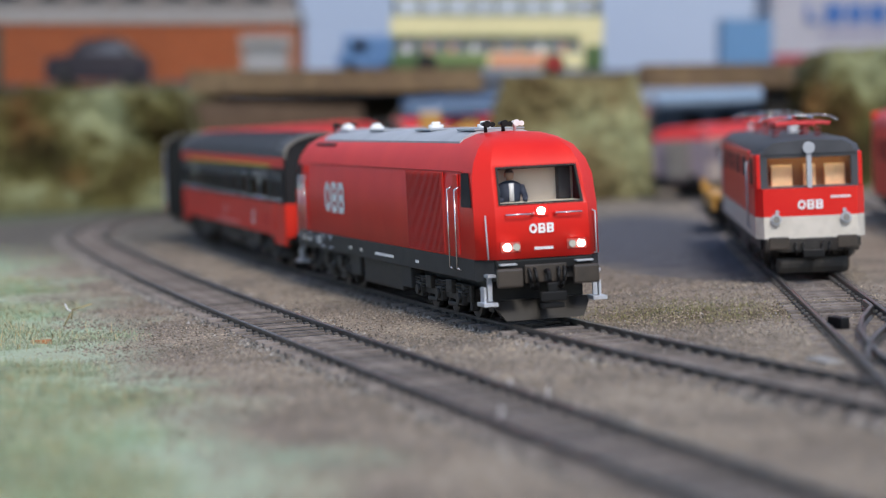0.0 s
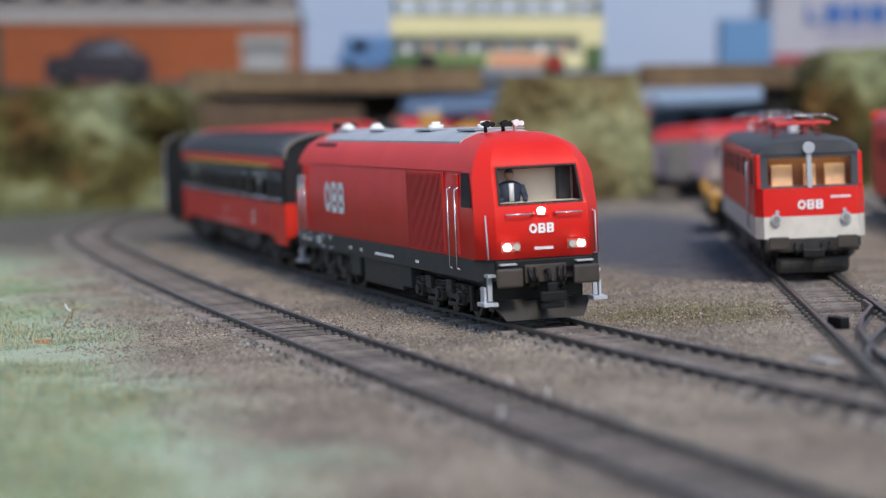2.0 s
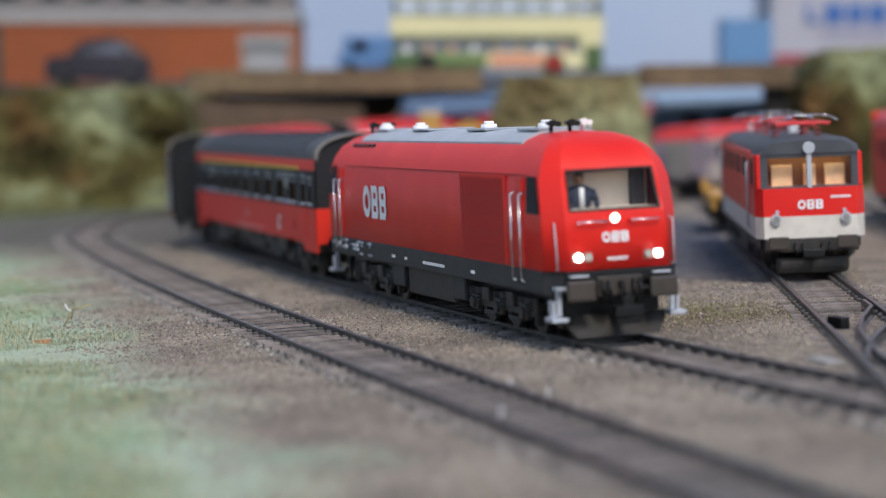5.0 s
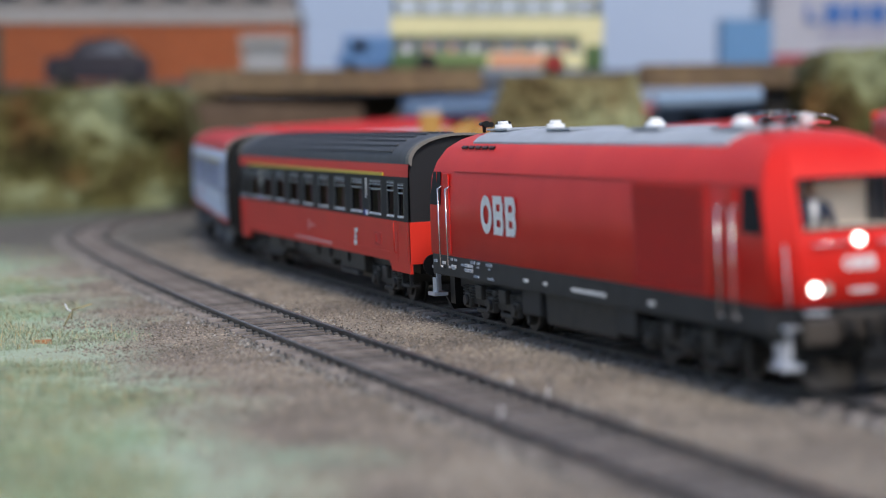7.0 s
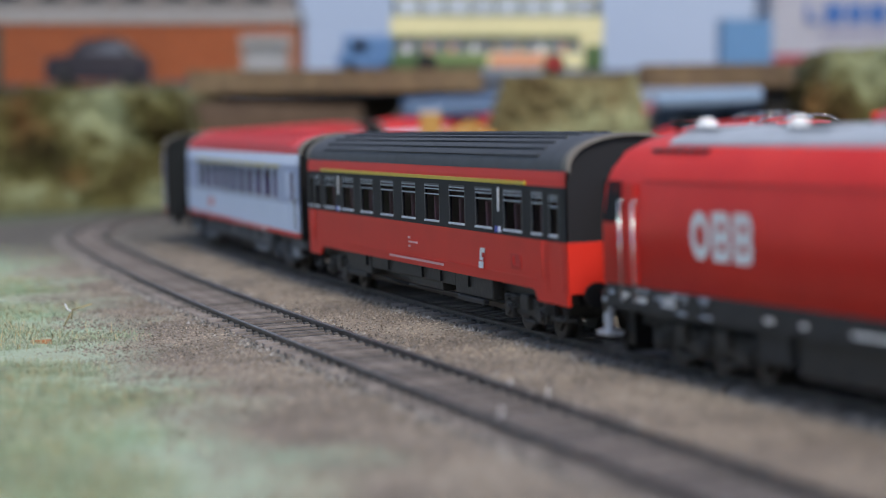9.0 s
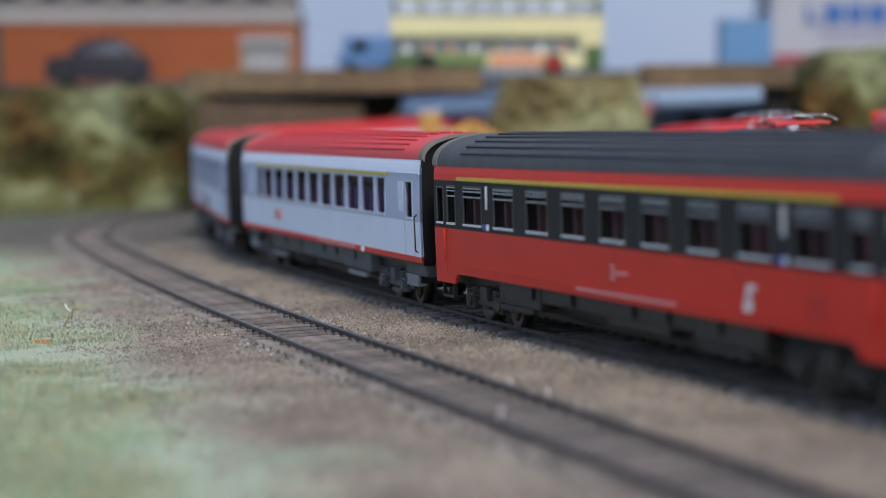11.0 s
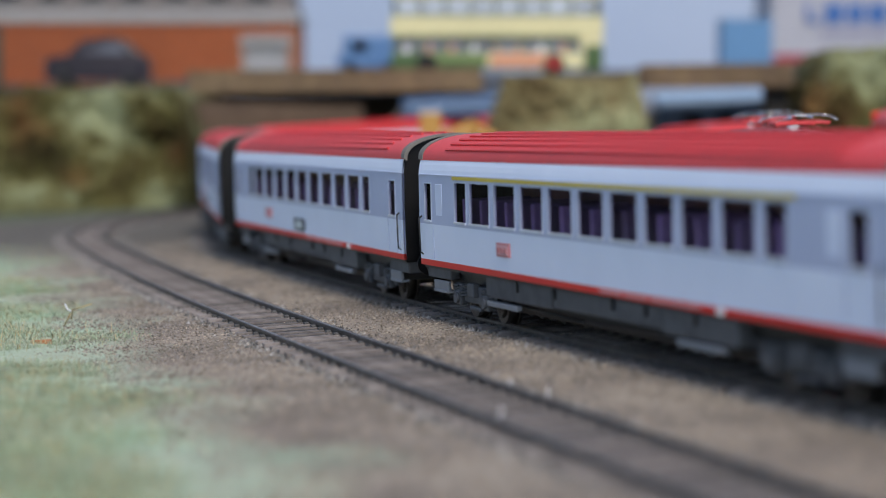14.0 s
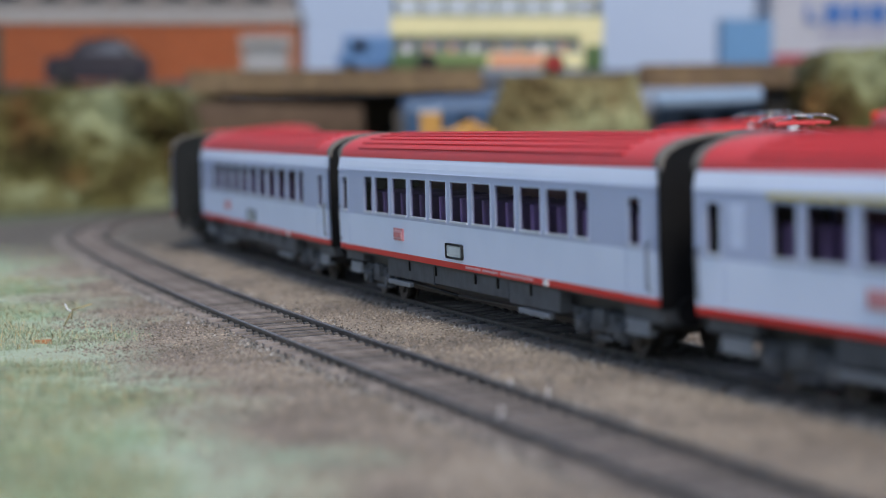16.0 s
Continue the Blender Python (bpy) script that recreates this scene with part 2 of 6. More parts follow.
def smooth(bm, angle=35):
    bm.normal_update()
    for f in bm.faces:
        f.smooth = True
    for e in bm.edges:
        if len(e.link_faces) == 2 and e.calc_face_angle(0) > radians(angle):
            e.smooth = False
    return bm


# ---------------------------------------------------------------- the line
def line_path(x, y, degrees, r_near, s_curve, r_far, s_open, r_open, reach_near, reach_far, s_close=0.02, r_close=3.0, step=0.004):
    """The centre of the inner track: rows (s, x, y, heading); s grows towards the camera, heading 0 is -y."""
    rows = []
    for way, reach in ((1, reach_near), (-1, reach_far)):
        px, py, a, s = x, y, radians(degrees), 0.0
        part_rows = []
        while abs(s) < reach:
            part_rows.append((s, px, py, a))
            k = 1 / r_close if s > s_close else 1 / r_near if s > s_curve else 1 / r_far if s > s_open else 1 / r_open
            px += way * math.sin(a) * step; py -= way * math.cos(a) * step
            a += way * step * k; s += way * step
        rows = part_rows[1:][::-1] + rows if way < 0 else part_rows
    return np.array(rows)


LINE = line_path(0.0248, 0.5775, 17.0, 7.5, -0.44, 0.36, -0.70, 1.0, 0.62, 1.9)
OUTER = line_path(-0.0298, 0.5614, 16.5, 9.0, -0.53, 0.53, -1.2, 0.9, 0.62, 1.9, 0.0, 60.0)


def on_line(s, side=0.0, line=LINE):
    """The place and the heading of a line at s, moved sideways by side (positive: the far side)."""
    x, y, a = (float(np.interp(s, line[:, 0], line[:, i])) for i in (1, 2, 3))
    return Vector((x + side * math.cos(a), y + side * math.sin(a), 0)), a


TIMES = [0, 3.0, 3.5, 4.0, 4.2, 4.7, 5.2, 5.7, 6.3, 7.0, 7.5, 8.0, 8.5, 9.0, 9.2, 9.7, 10.2, 10.7, 11.3, 12.0, 12.5, 13.0, 13.5, 14.0, 14.5, 15.0, 15.5, 16.0]
GONE = [0, 0, 0.004, 0.0148, 0.0205, 0.0375, 0.0594, 0.0862, 0.1232, 0.1644, 0.1952, 0.2266, 0.2580, 0.2900, 0.3038, 0.3393, 0.3770, 0.4165, 0.4660, 0.5245, 0.5670, 0.6105, 0.6545, 0.6980, 0.7420, 0.7872, 0.8332, 0.8802]


def gone(t):
    return float(np.interp(t, TIMES, GONE))


def vehicle_pose(s_mid, pivot):
    a, _ = on_line(s_mid + pivot)
    b, _ = on_line(s_mid - pivot)
    d = a - b
    mid = (a + b) / 2
    return Matrix.Translation(mid) @ Matrix.Rotation(math.atan2(d.y, d.x), 4, "Z")

MOVING = []   # thing, s of its middle at the start, pivot, bogies, wheelsets


# ---------------------------------------------------------------- ground and backdrop
def ground():
    xs = np.concatenate([np.linspace(-40, -0.6, 8), np.linspace(-0.5, 0.55, 160), np.linspace(0.7, 40, 8)])
    ys = np.concatenate([np.linspace(-40, 0.0, 8), np.linspace(0.1, 1.9, 260), np.linspace(2.2, 60, 8)])
    vs = []
    for y in ys:
        for x in xs:
            z = -0.0026
            if -0.6 < x < 0.6 and 0 < y < 2:
                z += 0.0005 * noise.noise((x * 60, y * 60, 0)) + 0.0006 * noise.noise((x * 14, y * 14, 3))
                turf = 0.046 - (x + 0.238 * y)
                if turf > 0:
                    z += min(turf * 0.05, 0.003) + 0.0008 * noise.noise((x * 150, y * 150, 5))
            vs.append((x, y, z))
    nx = len(xs)
    fs = [(j * nx + i, j * nx + i + 1, (j + 1) * nx + i + 1, (j + 1) * nx + i) for j in range(len(ys) - 1) for i in range(nx - 1)]
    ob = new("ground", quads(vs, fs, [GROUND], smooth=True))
    tagged(ob, "sandy brown ballasted ground with pale green turf at one side", "ground", kind="structure")


ground()
SKY = mat("painted_sky", (0.365, 0.425, 0.545), 0.9, scale=3, color2=(0.32, 0.385, 0.51), spec=0.1)


def backdrop():
    bm = boxes((-3.0, 3.0, 2.4, 2.43, -0.004, 1.4))
    me = bpy.data.meshes.new("backdrop"); bm.to_mesh(me); bm.free()
    me.materials.append(SKY)
    tagged(new("backdrop", me), "plain pale blue-grey painted sky board behind the layout", "backdrop", kind="structure")


backdrop()


# ---------------------------------------------------------------- tracks
RAIL_PROFILE = [(-0.0011, -0.0026), (-0.0011, -0.0021), (-0.00035, -0.0018), (-0.00035, -0.0009), (-0.00055, -0.0007), (-0.00055, -0.0001),
                (-0.0004, 0.0), (0.0004, 0.0), (0.00055, -0.0001), (0.00055, -0.0007), (0.00035, -0.0009), (0.00035, -0.0018), (0.0011, -0.0021), (0.0011, -0.0026)]
GAUGE = 0.0174


def rail_mesh(rows):
    """rows: place and heading along one rail."""
    vs, fs, mi = [], [], []
    n = len(RAIL_PROFILE)
    for p, a in rows:
        c, s = math.cos(a), math.sin(a)
        for y, z in RAIL_PROFILE:
            vs.append((p.x + y * c, p.y + y * s, z))
    for k in range(len(rows) - 1):
        for i in range(n - 1):
            fs.append((k * n + i, k * n + i + 1, (k + 1) * n + i + 1, (k + 1) * n + i))
            mi.append(1 if i == 6 else 0)
    fs += [tuple(range(n)), tuple(range(len(vs) - n, len(vs)))]; mi += [0, 0]
    return quads(vs, fs, [RAIL, RAILTOP], mi)


bm = boxes((-0.0014, 0.0014, -0.0134, 0.0134, -0.0046, -0.0013), bevel=0.0003)
SLEEPER_MESH = bpy.data.meshes.new("sleeper"); bm.to_mesh(SLEEPER_MESH); bm.free()
SLEEPER_MESH.materials.append(SLEEPER)
bm = boxes((-0.0008, 0.0008, -0.0019, -0.0006, -0.0016, -0.0009), (-0.0008, 0.0008, 0.0006, 0.0019, -0.0016, -0.0009), bevel=0.0002)
CHAIR_MESH = bpy.data.meshes.new("chair"); bm.to_mesh(CHAIR_MESH); bm.free()
CHAIR_MESH.materials.append(CHAIRGREY)


def track(at, s0, s1, label, pitch=0.0084, step=0.012, sunk=0.0):
    """A track along at(s, side) with two rails, rail chairs and one object for each sleeper."""
    tr = tagged(thing("railway_track", Matrix.Identity(4), label, "railway track", kind="structure"))
    n = int((s1 - s0) / step)
    for side in (-GAUGE / 2, GAUGE / 2):
        part("rail", rail_mesh([at(s0 + (s1 - s0) * k / n, side) for k in range(n + 1)]), None, tr)
    rng = random.Random(int(abs(s0) * 1000) + len(label))
    chairs_v, chairs_f = [], []
    cv = [v.co.copy() for v in CHAIR_MESH.vertices]; cf = [tuple(p.vertices) for p in CHAIR_MESH.polygons]
    for k in range(int((s1 - s0) / pitch)):
        p, a = at(s0 + k * pitch, 0)
        ob = new("sleeper", SLEEPER_MESH)
        ob.parent = tr
        turn = Matrix.Translation(p + Vector((0, 0, rng.uniform(-0.0003, 0.0001) - sunk))) @ Matrix.Rotation(a - math.pi / 2 + rng.uniform(-0.02, 0.02), 4, "Z")
        ob.matrix_basis = turn
        for side in (-GAUGE / 2, GAUGE / 2):
            q, _ = at(s0 + k * pitch, side)
            m = Matrix.Translation(q) @ Matrix.Rotation(a - math.pi / 2, 4, "Z")
            o = len(chairs_v)
            chairs_v += [m @ c for c in cv]; chairs_f += [tuple(i + o for i in f) for f in cf]
    ob = part("rail_chairs", quads(chairs_v, chairs_f, [CHAIRGREY]), None, tr)
    tagged(ob, kind="stuff")
    return tr


track(lambda s, d: on_line(s, d), -1.86, 0.56, "curved main line track on dusty brown sleepers")
track(lambda s, d: on_line(s, d, OUTER), -1.70, 0.56, "weathered curved track half buried in sandy ballast")


def dark_bed(line, s0, s1, half, z, label):
    """A low dark strip that fills the gaps between the sleepers with painted shade."""
    vs, n = [], int((s1 - s0) / 0.004)
    for k in range(n + 1):
        for j in range(7):
            p, a = on_line(s0 + (s1 - s0) * k / n, -half + 2 * half * j / 6, line)
            vs.append((p.x, p.y, z + 0.00025 * noise.noise((p.x * 300, p.y * 300, 7))))
    fs = [(k * 7 + j, k * 7 + j + 1, k * 7 + j + 8, k * 7 + j + 7) for k in range(n) for j in range(6)]
    tagged(new("track_bed", quads(vs, fs, [GAPSHADE])), label, "track bed", kind="structure")


GAPSHADE = mat("sleeper_gap_shade", (0.070, 0.065, 0.063), 0.95, scale=700, color2=(0.024, 0.022, 0.021), bump=0.4)
dark_bed(OUTER, -1.4, 0.52, 0.0072, -0.0019, "dark strip for the shade between the sleepers of the outer track")


def yard_line(s, d):
    p0, p1 = Vector((0.0908, 0.420, 0)), Vector((0.1165, 0.80, 0))
    w = (p1 - p0).normalized()
    return p0 + w * s + Vector((w.y, -w.x, 0)) * d, math.atan2(-w.x, w.y) * 1.0


def branch_line(s, d):
    a0 = -math.atan2(0.0257, 0.38)
    r = 0.34
    a = a0 - s / r
    c = Vector((0.0922, 0.440, 0)) + Vector((math.cos(a0), math.sin(a0), 0)) * r
    return c - Vector((math.cos(a), math.sin(a), 0)) * (r - d), a


track(yard_line, 0.0, 1.0, "straight yard siding track leading under the electric locomotive", sunk=0.0007)
track(branch_line, 0.03, 0.36, "turnout track curving away from the yard siding", sunk=0.0007)


def scatter(name, material, count, region, size, label, seed, flat=0.6):
    """Loose grains as one object: region(rng) gives a place or None."""
    rng = random.Random(seed)
    vs, fs = [], []
    for _ in range(count):
        p = region(rng)
        if p is None:
            continue
        r = rng.uniform(*size)
        o = len(vs)
        turn = rng.random() * math.tau
        for k in range(3):
            an = turn + k * math.tau / 3 + rng.uniform(-0.4, 0.4)
            vs.append((p[0] + math.cos(an) * r, p[1] + math.sin(an) * r, p[2] - r * 0.3))
        vs.append((p[0] + rng.uniform(-0.3, 0.3) * r, p[1] + rng.uniform(-0.3, 0.3) * r, p[2] + r * flat))
        fs += [(o, o + 1, o + 3), (o + 1, o + 2, o + 3), (o + 2, o, o + 3)]
    ob = new(name, quads(vs, fs, [material]))
    return tagged(ob, label, "gravel", kind="stuff")


def beside_line(rng, line, s0, s1, off, spread, z=-0.0024):
    s = rng.uniform(s0, s1)
    p, a = on_line(s, off + rng.gauss(0, 1) * spread, line)
    return (p.x, p.y, z + rng.uniform(-0.0002, 0.0003))


def open_sand(rng):
    y = rng.uniform(0.30, 1.05)
    x = rng.uniform(-0.25 * y + 0.03, 0.10 + 0.10 * (y - 0.4))
    while math.hypot(x - 0.088, 0.22 * y - 0.202) < 0.045:      # the grey yard ground with painted shade
        y = rng.uniform(0.30, 1.05)
        x = rng.uniform(-0.25 * y + 0.03, 0.10 + 0.10 * (y - 0.4))
    z = -0.0026 + 0.0005 * noise.noise((x * 60, y * 60, 0)) + 0.0006 * noise.noise((x * 14, y * 14, 3))
    return (x, y, z + 0.0001)


scatter("gravel", STONE, 52000, open_sand, (0.00018, 0.00055), "fine sandy gravel spread between the tracks", 11)


def near_sand(rng):
    while True:
        x, y, z = open_sand(rng)
        if 0.44 < y < 0.86:
            return (x, y, z + 0.0002)


scatter("grit", STONE, 34000, near_sand, (0.00010, 0.00030), "fine sandy grit lying on the gravel", 13, 0.9)
scatter("grit", DARKSTONE, 9000, near_sand, (0.00012, 0.00038), "dark specks of grit lying on the gravel", 14, 0.9)
for row, (line, off) in enumerate(((LINE, -0.0132), (LINE, 0.0132), (OUTER, -0.0130), (OUTER, 0.0130))):
    scatter("ballast", DARKSTONE, 3000, lambda rng: beside_line(rng, line, -0.75, 0.25, off, 0.0019), (0.0003, 0.0008), "dark ballast stones heaped beside the rails", 21 + row, 0.8)
for row, line in enumerate((LINE, OUTER)):
    scatter("ballast", PALESTONE, 9000, lambda rng: beside_line(rng, line, -0.75, 0.25, rng.choice((-1, 1)) * (0.0078 - abs(rng.gauss(0, 0.0022))), 0.0, -0.0022), (0.0002, 0.00060), "sandy ballast grains lying between the sleepers", 31 + row)


def fibres(name, material, count, region, length, label, seed):
    rng = random.Random(seed)
    vs, fs = [], []
    for _ in range(count):
        x, y = region(rng)
        turf = max(0.0, 0.046 - (x + 0.238 * y))
        z = -0.0026 + 0.0006 * noise.noise((x * 14, y * 14, 3)) + min(turf * 0.05, 0.003) + (0.0008 * noise.noise((x * 150, y * 150, 5)) if turf > 0 else 0)
        h, an, lean = rng.uniform(*length), rng.random() * math.tau, rng.uniform(0.4, 1.6)
        w = 0.00006
        dx, dy = math.cos(an), math.sin(an)
        o = len(vs)
        tip = (x + dx * h * lean, y + dy * h * lean, z + h * (1.15 - 0.55 * lean))
        mid = (x + dx * h * lean * 0.4, y + dy * h * lean * 0.4, z + h * 0.45)
        vs += [(x - dy * w, y + dx * w, z), (x + dy * w, y - dx * w, z), (mid[0] + dy * w, mid[1] - dx * w, mid[2]), (mid[0] - dy * w, mid[1] + dx * w, mid[2]), tip]
        fs += [(o, o + 1, o + 2, o + 3), (o + 3, o + 2, o + 4)]
    return tagged(new(name, quads(vs, fs, [material])), label, "grass", kind="stuff")


def lawn(rng):
    while True:
        y = rng.uniform(0.28, 1.07)
        x = rng.uniform(-0.26 * y - 0.02, 0.0)
        e = x + 0.238 * y + 0.03 * (noise.noise((x * 22, y * 22, 0)))
        if e < 0.052 - rng.random() * 0.022:
            return x, y


def tuft(rng):
    return 0.064 + rng.gauss(0, 0.015), 0.612 + rng.gauss(0, 0.020)


fibres("static_grass", FIBRE, 120000, lawn, (0.0006, 0.0024), "short pale green static grass fibres on the turf", 41)
fibres("straw", STRAW, 13000, lawn, (0.0012, 0.0045), "dry straw-coloured fibres lying in the turf", 42)
fibres("static_grass", OLIVE, 3000, tuft, (0.0005, 0.0016), "thin olive grass patch beside the main line", 43)

# ---------------------------------------------------------------- rolling stock: shared pieces
def wheelset_mesh(r=0.0052):
    bm = bmesh.new()
    for s in (-1, 1):
        cyl(bm, (0, s * 0.0072, 0), (0, s * 0.0100, 0), r, seg=24)
        cyl(bm, (0, s * 0.0066, 0), (0, s * 0.0072, 0), r + 0.0008, seg=24)
        cyl(bm, (0, s * 0.0100, 0), (0, s * 0.0106, 0), r * 0.72, r * 0.60, seg=24)
        for k in range(6):
            a = k * math.tau / 6
            box(bm, -0.0005, 0.0005, s * 0.0104 - 0.0003, s * 0.0104 + 0.0003, r * 0.25, r * 0.62, m=Matrix.Rotation(a, 4, "Y"))
    cyl(bm, (0, -0.0066, 0), (0, 0.0066, 0), 0.0012, seg=10)
    me = bpy.data.meshes.new("wheelset"); bm.to_mesh(me); bm.free()
    me.materials.append(mat("wheel_steel", (0.055, 0.050, 0.046), 0.45, metal=0.5, color2=(0.02, 0.019, 0.018), scale=300))
    return me


WHEEL_R = 0.0052
WHEELSET = wheelset_mesh(WHEEL_R)


def bogie(parent, x, axles, half, heavy=False, paint=None):
    """A bogie with its side frames, axle boxes and springs; returns the frame and its wheelsets."""
    bm = bmesh.new()
    y = 0.0122
    for s in (-1, 1):
        y0, y1 = sorted((s * y, s * (y + 0.0013)))
        box(bm, -half - 0.004, half + 0.004, y0, y1, 0.0044, 0.0090, 0.0004)
        for a in axles:
            box(bm, a - 0.0021, a + 0.0021, *sorted((s * (y + 0.0005), s * (y + 0.0024))), 0.0034, 0.0074, 0.0005)
            cyl(bm, (a, s * (y + 0.002), 0.0054), (a, s * (y + 0.0032), 0.0054), 0.0014, seg=12)
            for o in (-0.0032, 0.0032):
                for k in range(4):
                    cyl(bm, (a + o, s * (y + 0.0012), 0.0060 + k * 0.0008), (a + o, s * (y + 0.0012), 0.0064 + k * 0.0008), 0.0012, seg=10)
        for a, b in zip(axles, axles[1:]):
            mid = (a + b) / 2
            box(bm, mid - 0.0026, mid + 0.0026, *sorted((s * (y + 0.0008), s * (y + 0.0026))), 0.0062, 0.0098, 0.0004)
            box(bm, mid - 0.0045, mid + 0.0045, *sorted((s * (y + 0.0004), s * (y + 0.0016))), 0.0026, 0.0038, 0.0004)
        if heavy:
            for a in axles:
                box(bm, a + 0.004, a + 0.0056, *sorted((s * (y - 0.001), s * (y + 0.001))), 0.0022, 0.0060, 0.0003)
    box(bm, -0.004, 0.004, -y, y, 0.0070, 0.0090)
    box(bm, -half - 0.004, -half - 0.0026, -y, y, 0.0058, 0.0080)
    box(bm, half + 0.0026, half + 0.004, -y, y, 0.0058, 0.0080)
    frame_ob = part("bogie", bm, paint or WEATHER, parent)
    frame_ob.location = (x, 0, 0)
    sets = []
    for a in axles:
        w = part("wheelset", WHEELSET, None, frame_ob)
        w.location = (a, 0, WHEEL_R)
        sets.append((w, a))
    return frame_ob, sets


def panel(p, w, h, yaw_m, name, material, parent, thick=0.00025, label=""):
    """A thin printed or fitted rectangle: centre p, axes from yaw_m (x: along, z: up, -y: outward)."""
    bm = boxes((-w / 2, w / 2, -thick, thick, -h / 2, h / 2))
    ob = part(name, bm, material, parent, label)
    ob.matrix_basis = Matrix.Translation(p) @ yaw_m
    return ob


def emblem(p, w, yaw_m, parent, material=None):
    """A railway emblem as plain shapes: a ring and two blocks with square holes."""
    bm = bmesh.new()
    h = w * 0.36
    t = 0.00012
    c = -w * 0.335
    rx, rz, k = w * 0.155, h * 0.5, 0.5
    seg = 22
    ring = []
    for i in range(seg + 1):
        a = radians(60) + radians(360) * i / seg
        ring.append(((c + rx * math.cos(a), rz * math.sin(a)), (c + rx * k * math.cos(a), rz * k * math.sin(a))))
    for (o0, i0), (o1, i1) in zip(ring, ring[1:]):
        bm.faces.new([bm.verts.new((v[0], -t, v[1])) for v in (o0, o1, i1, i0)])
    bmesh.ops.remove_doubles(bm, verts=bm.verts, dist=1e-7)
    ob = part("emblem", bm, material or PRINT, parent)
    ob.matrix_basis = Matrix.Translation(p) @ yaw_m
    cols, rows = (0.0, 0.31, 0.66, 0.95), (-0.5, -0.29, -0.11, 0.11, 0.29, 0.5)
    on = {(0, r) for r in range(5)} | {(1, 0), (1, 2), (1, 4)} | {(2, r) for r in range(5)}
    for b0 in (-w * 0.135, w * 0.195):
        bm = bmesh.new()
        for cx, rz_ in sorted(on):
            xa, xb = cols[cx], cols[cx + 1]
            lo_x, hi_x = ((0.82, 0.95), (0.95, 0.95), (0.90, 0.90), (0.95, 0.95), (0.95, 0.82))[rz_] if cx == 2 else (xb, xb)
            bm.faces.new([bm.verts.new((b0 + u * w * 0.29, -t, v * h)) for u, v in ((xa, rows[rz_]), (lo_x, rows[rz_]), (hi_x, rows[rz_ + 1]), (xa, rows[rz_ + 1]))])
        bmesh.ops.remove_doubles(bm, verts=bm.verts, dist=1e-7)
        part("emblem_block", bm, material or PRINT, ob)
    return ob


def bars(p, w, h, yaw_m, parent, n=6, material=None, seed=1, name="lettering"):
    """Small lettering as plain bars."""
    bm = bmesh.new()
    rng = random.Random(seed)
    x = -w / 2
    while x < w / 2:
        d = w / n * rng.uniform(0.5, 1.0)
        box(bm, x, min(x + d, w / 2), -0.0001, 0.0001, -h / 2, h / 2)
        x += d + w / n * 0.25
    ob = part(name, bm, material or PRINT, parent)
    ob.matrix_basis = Matrix.Translation(p) @ yaw_m
    return ob


NEAR = Matrix.Identity(4)                                # prints on the side that faces -y
FAR = Matrix.Rotation(math.pi, 4, "Z")
FRONT = Matrix.Rotation(math.pi / 2, 4, "Z")             # outward is +x


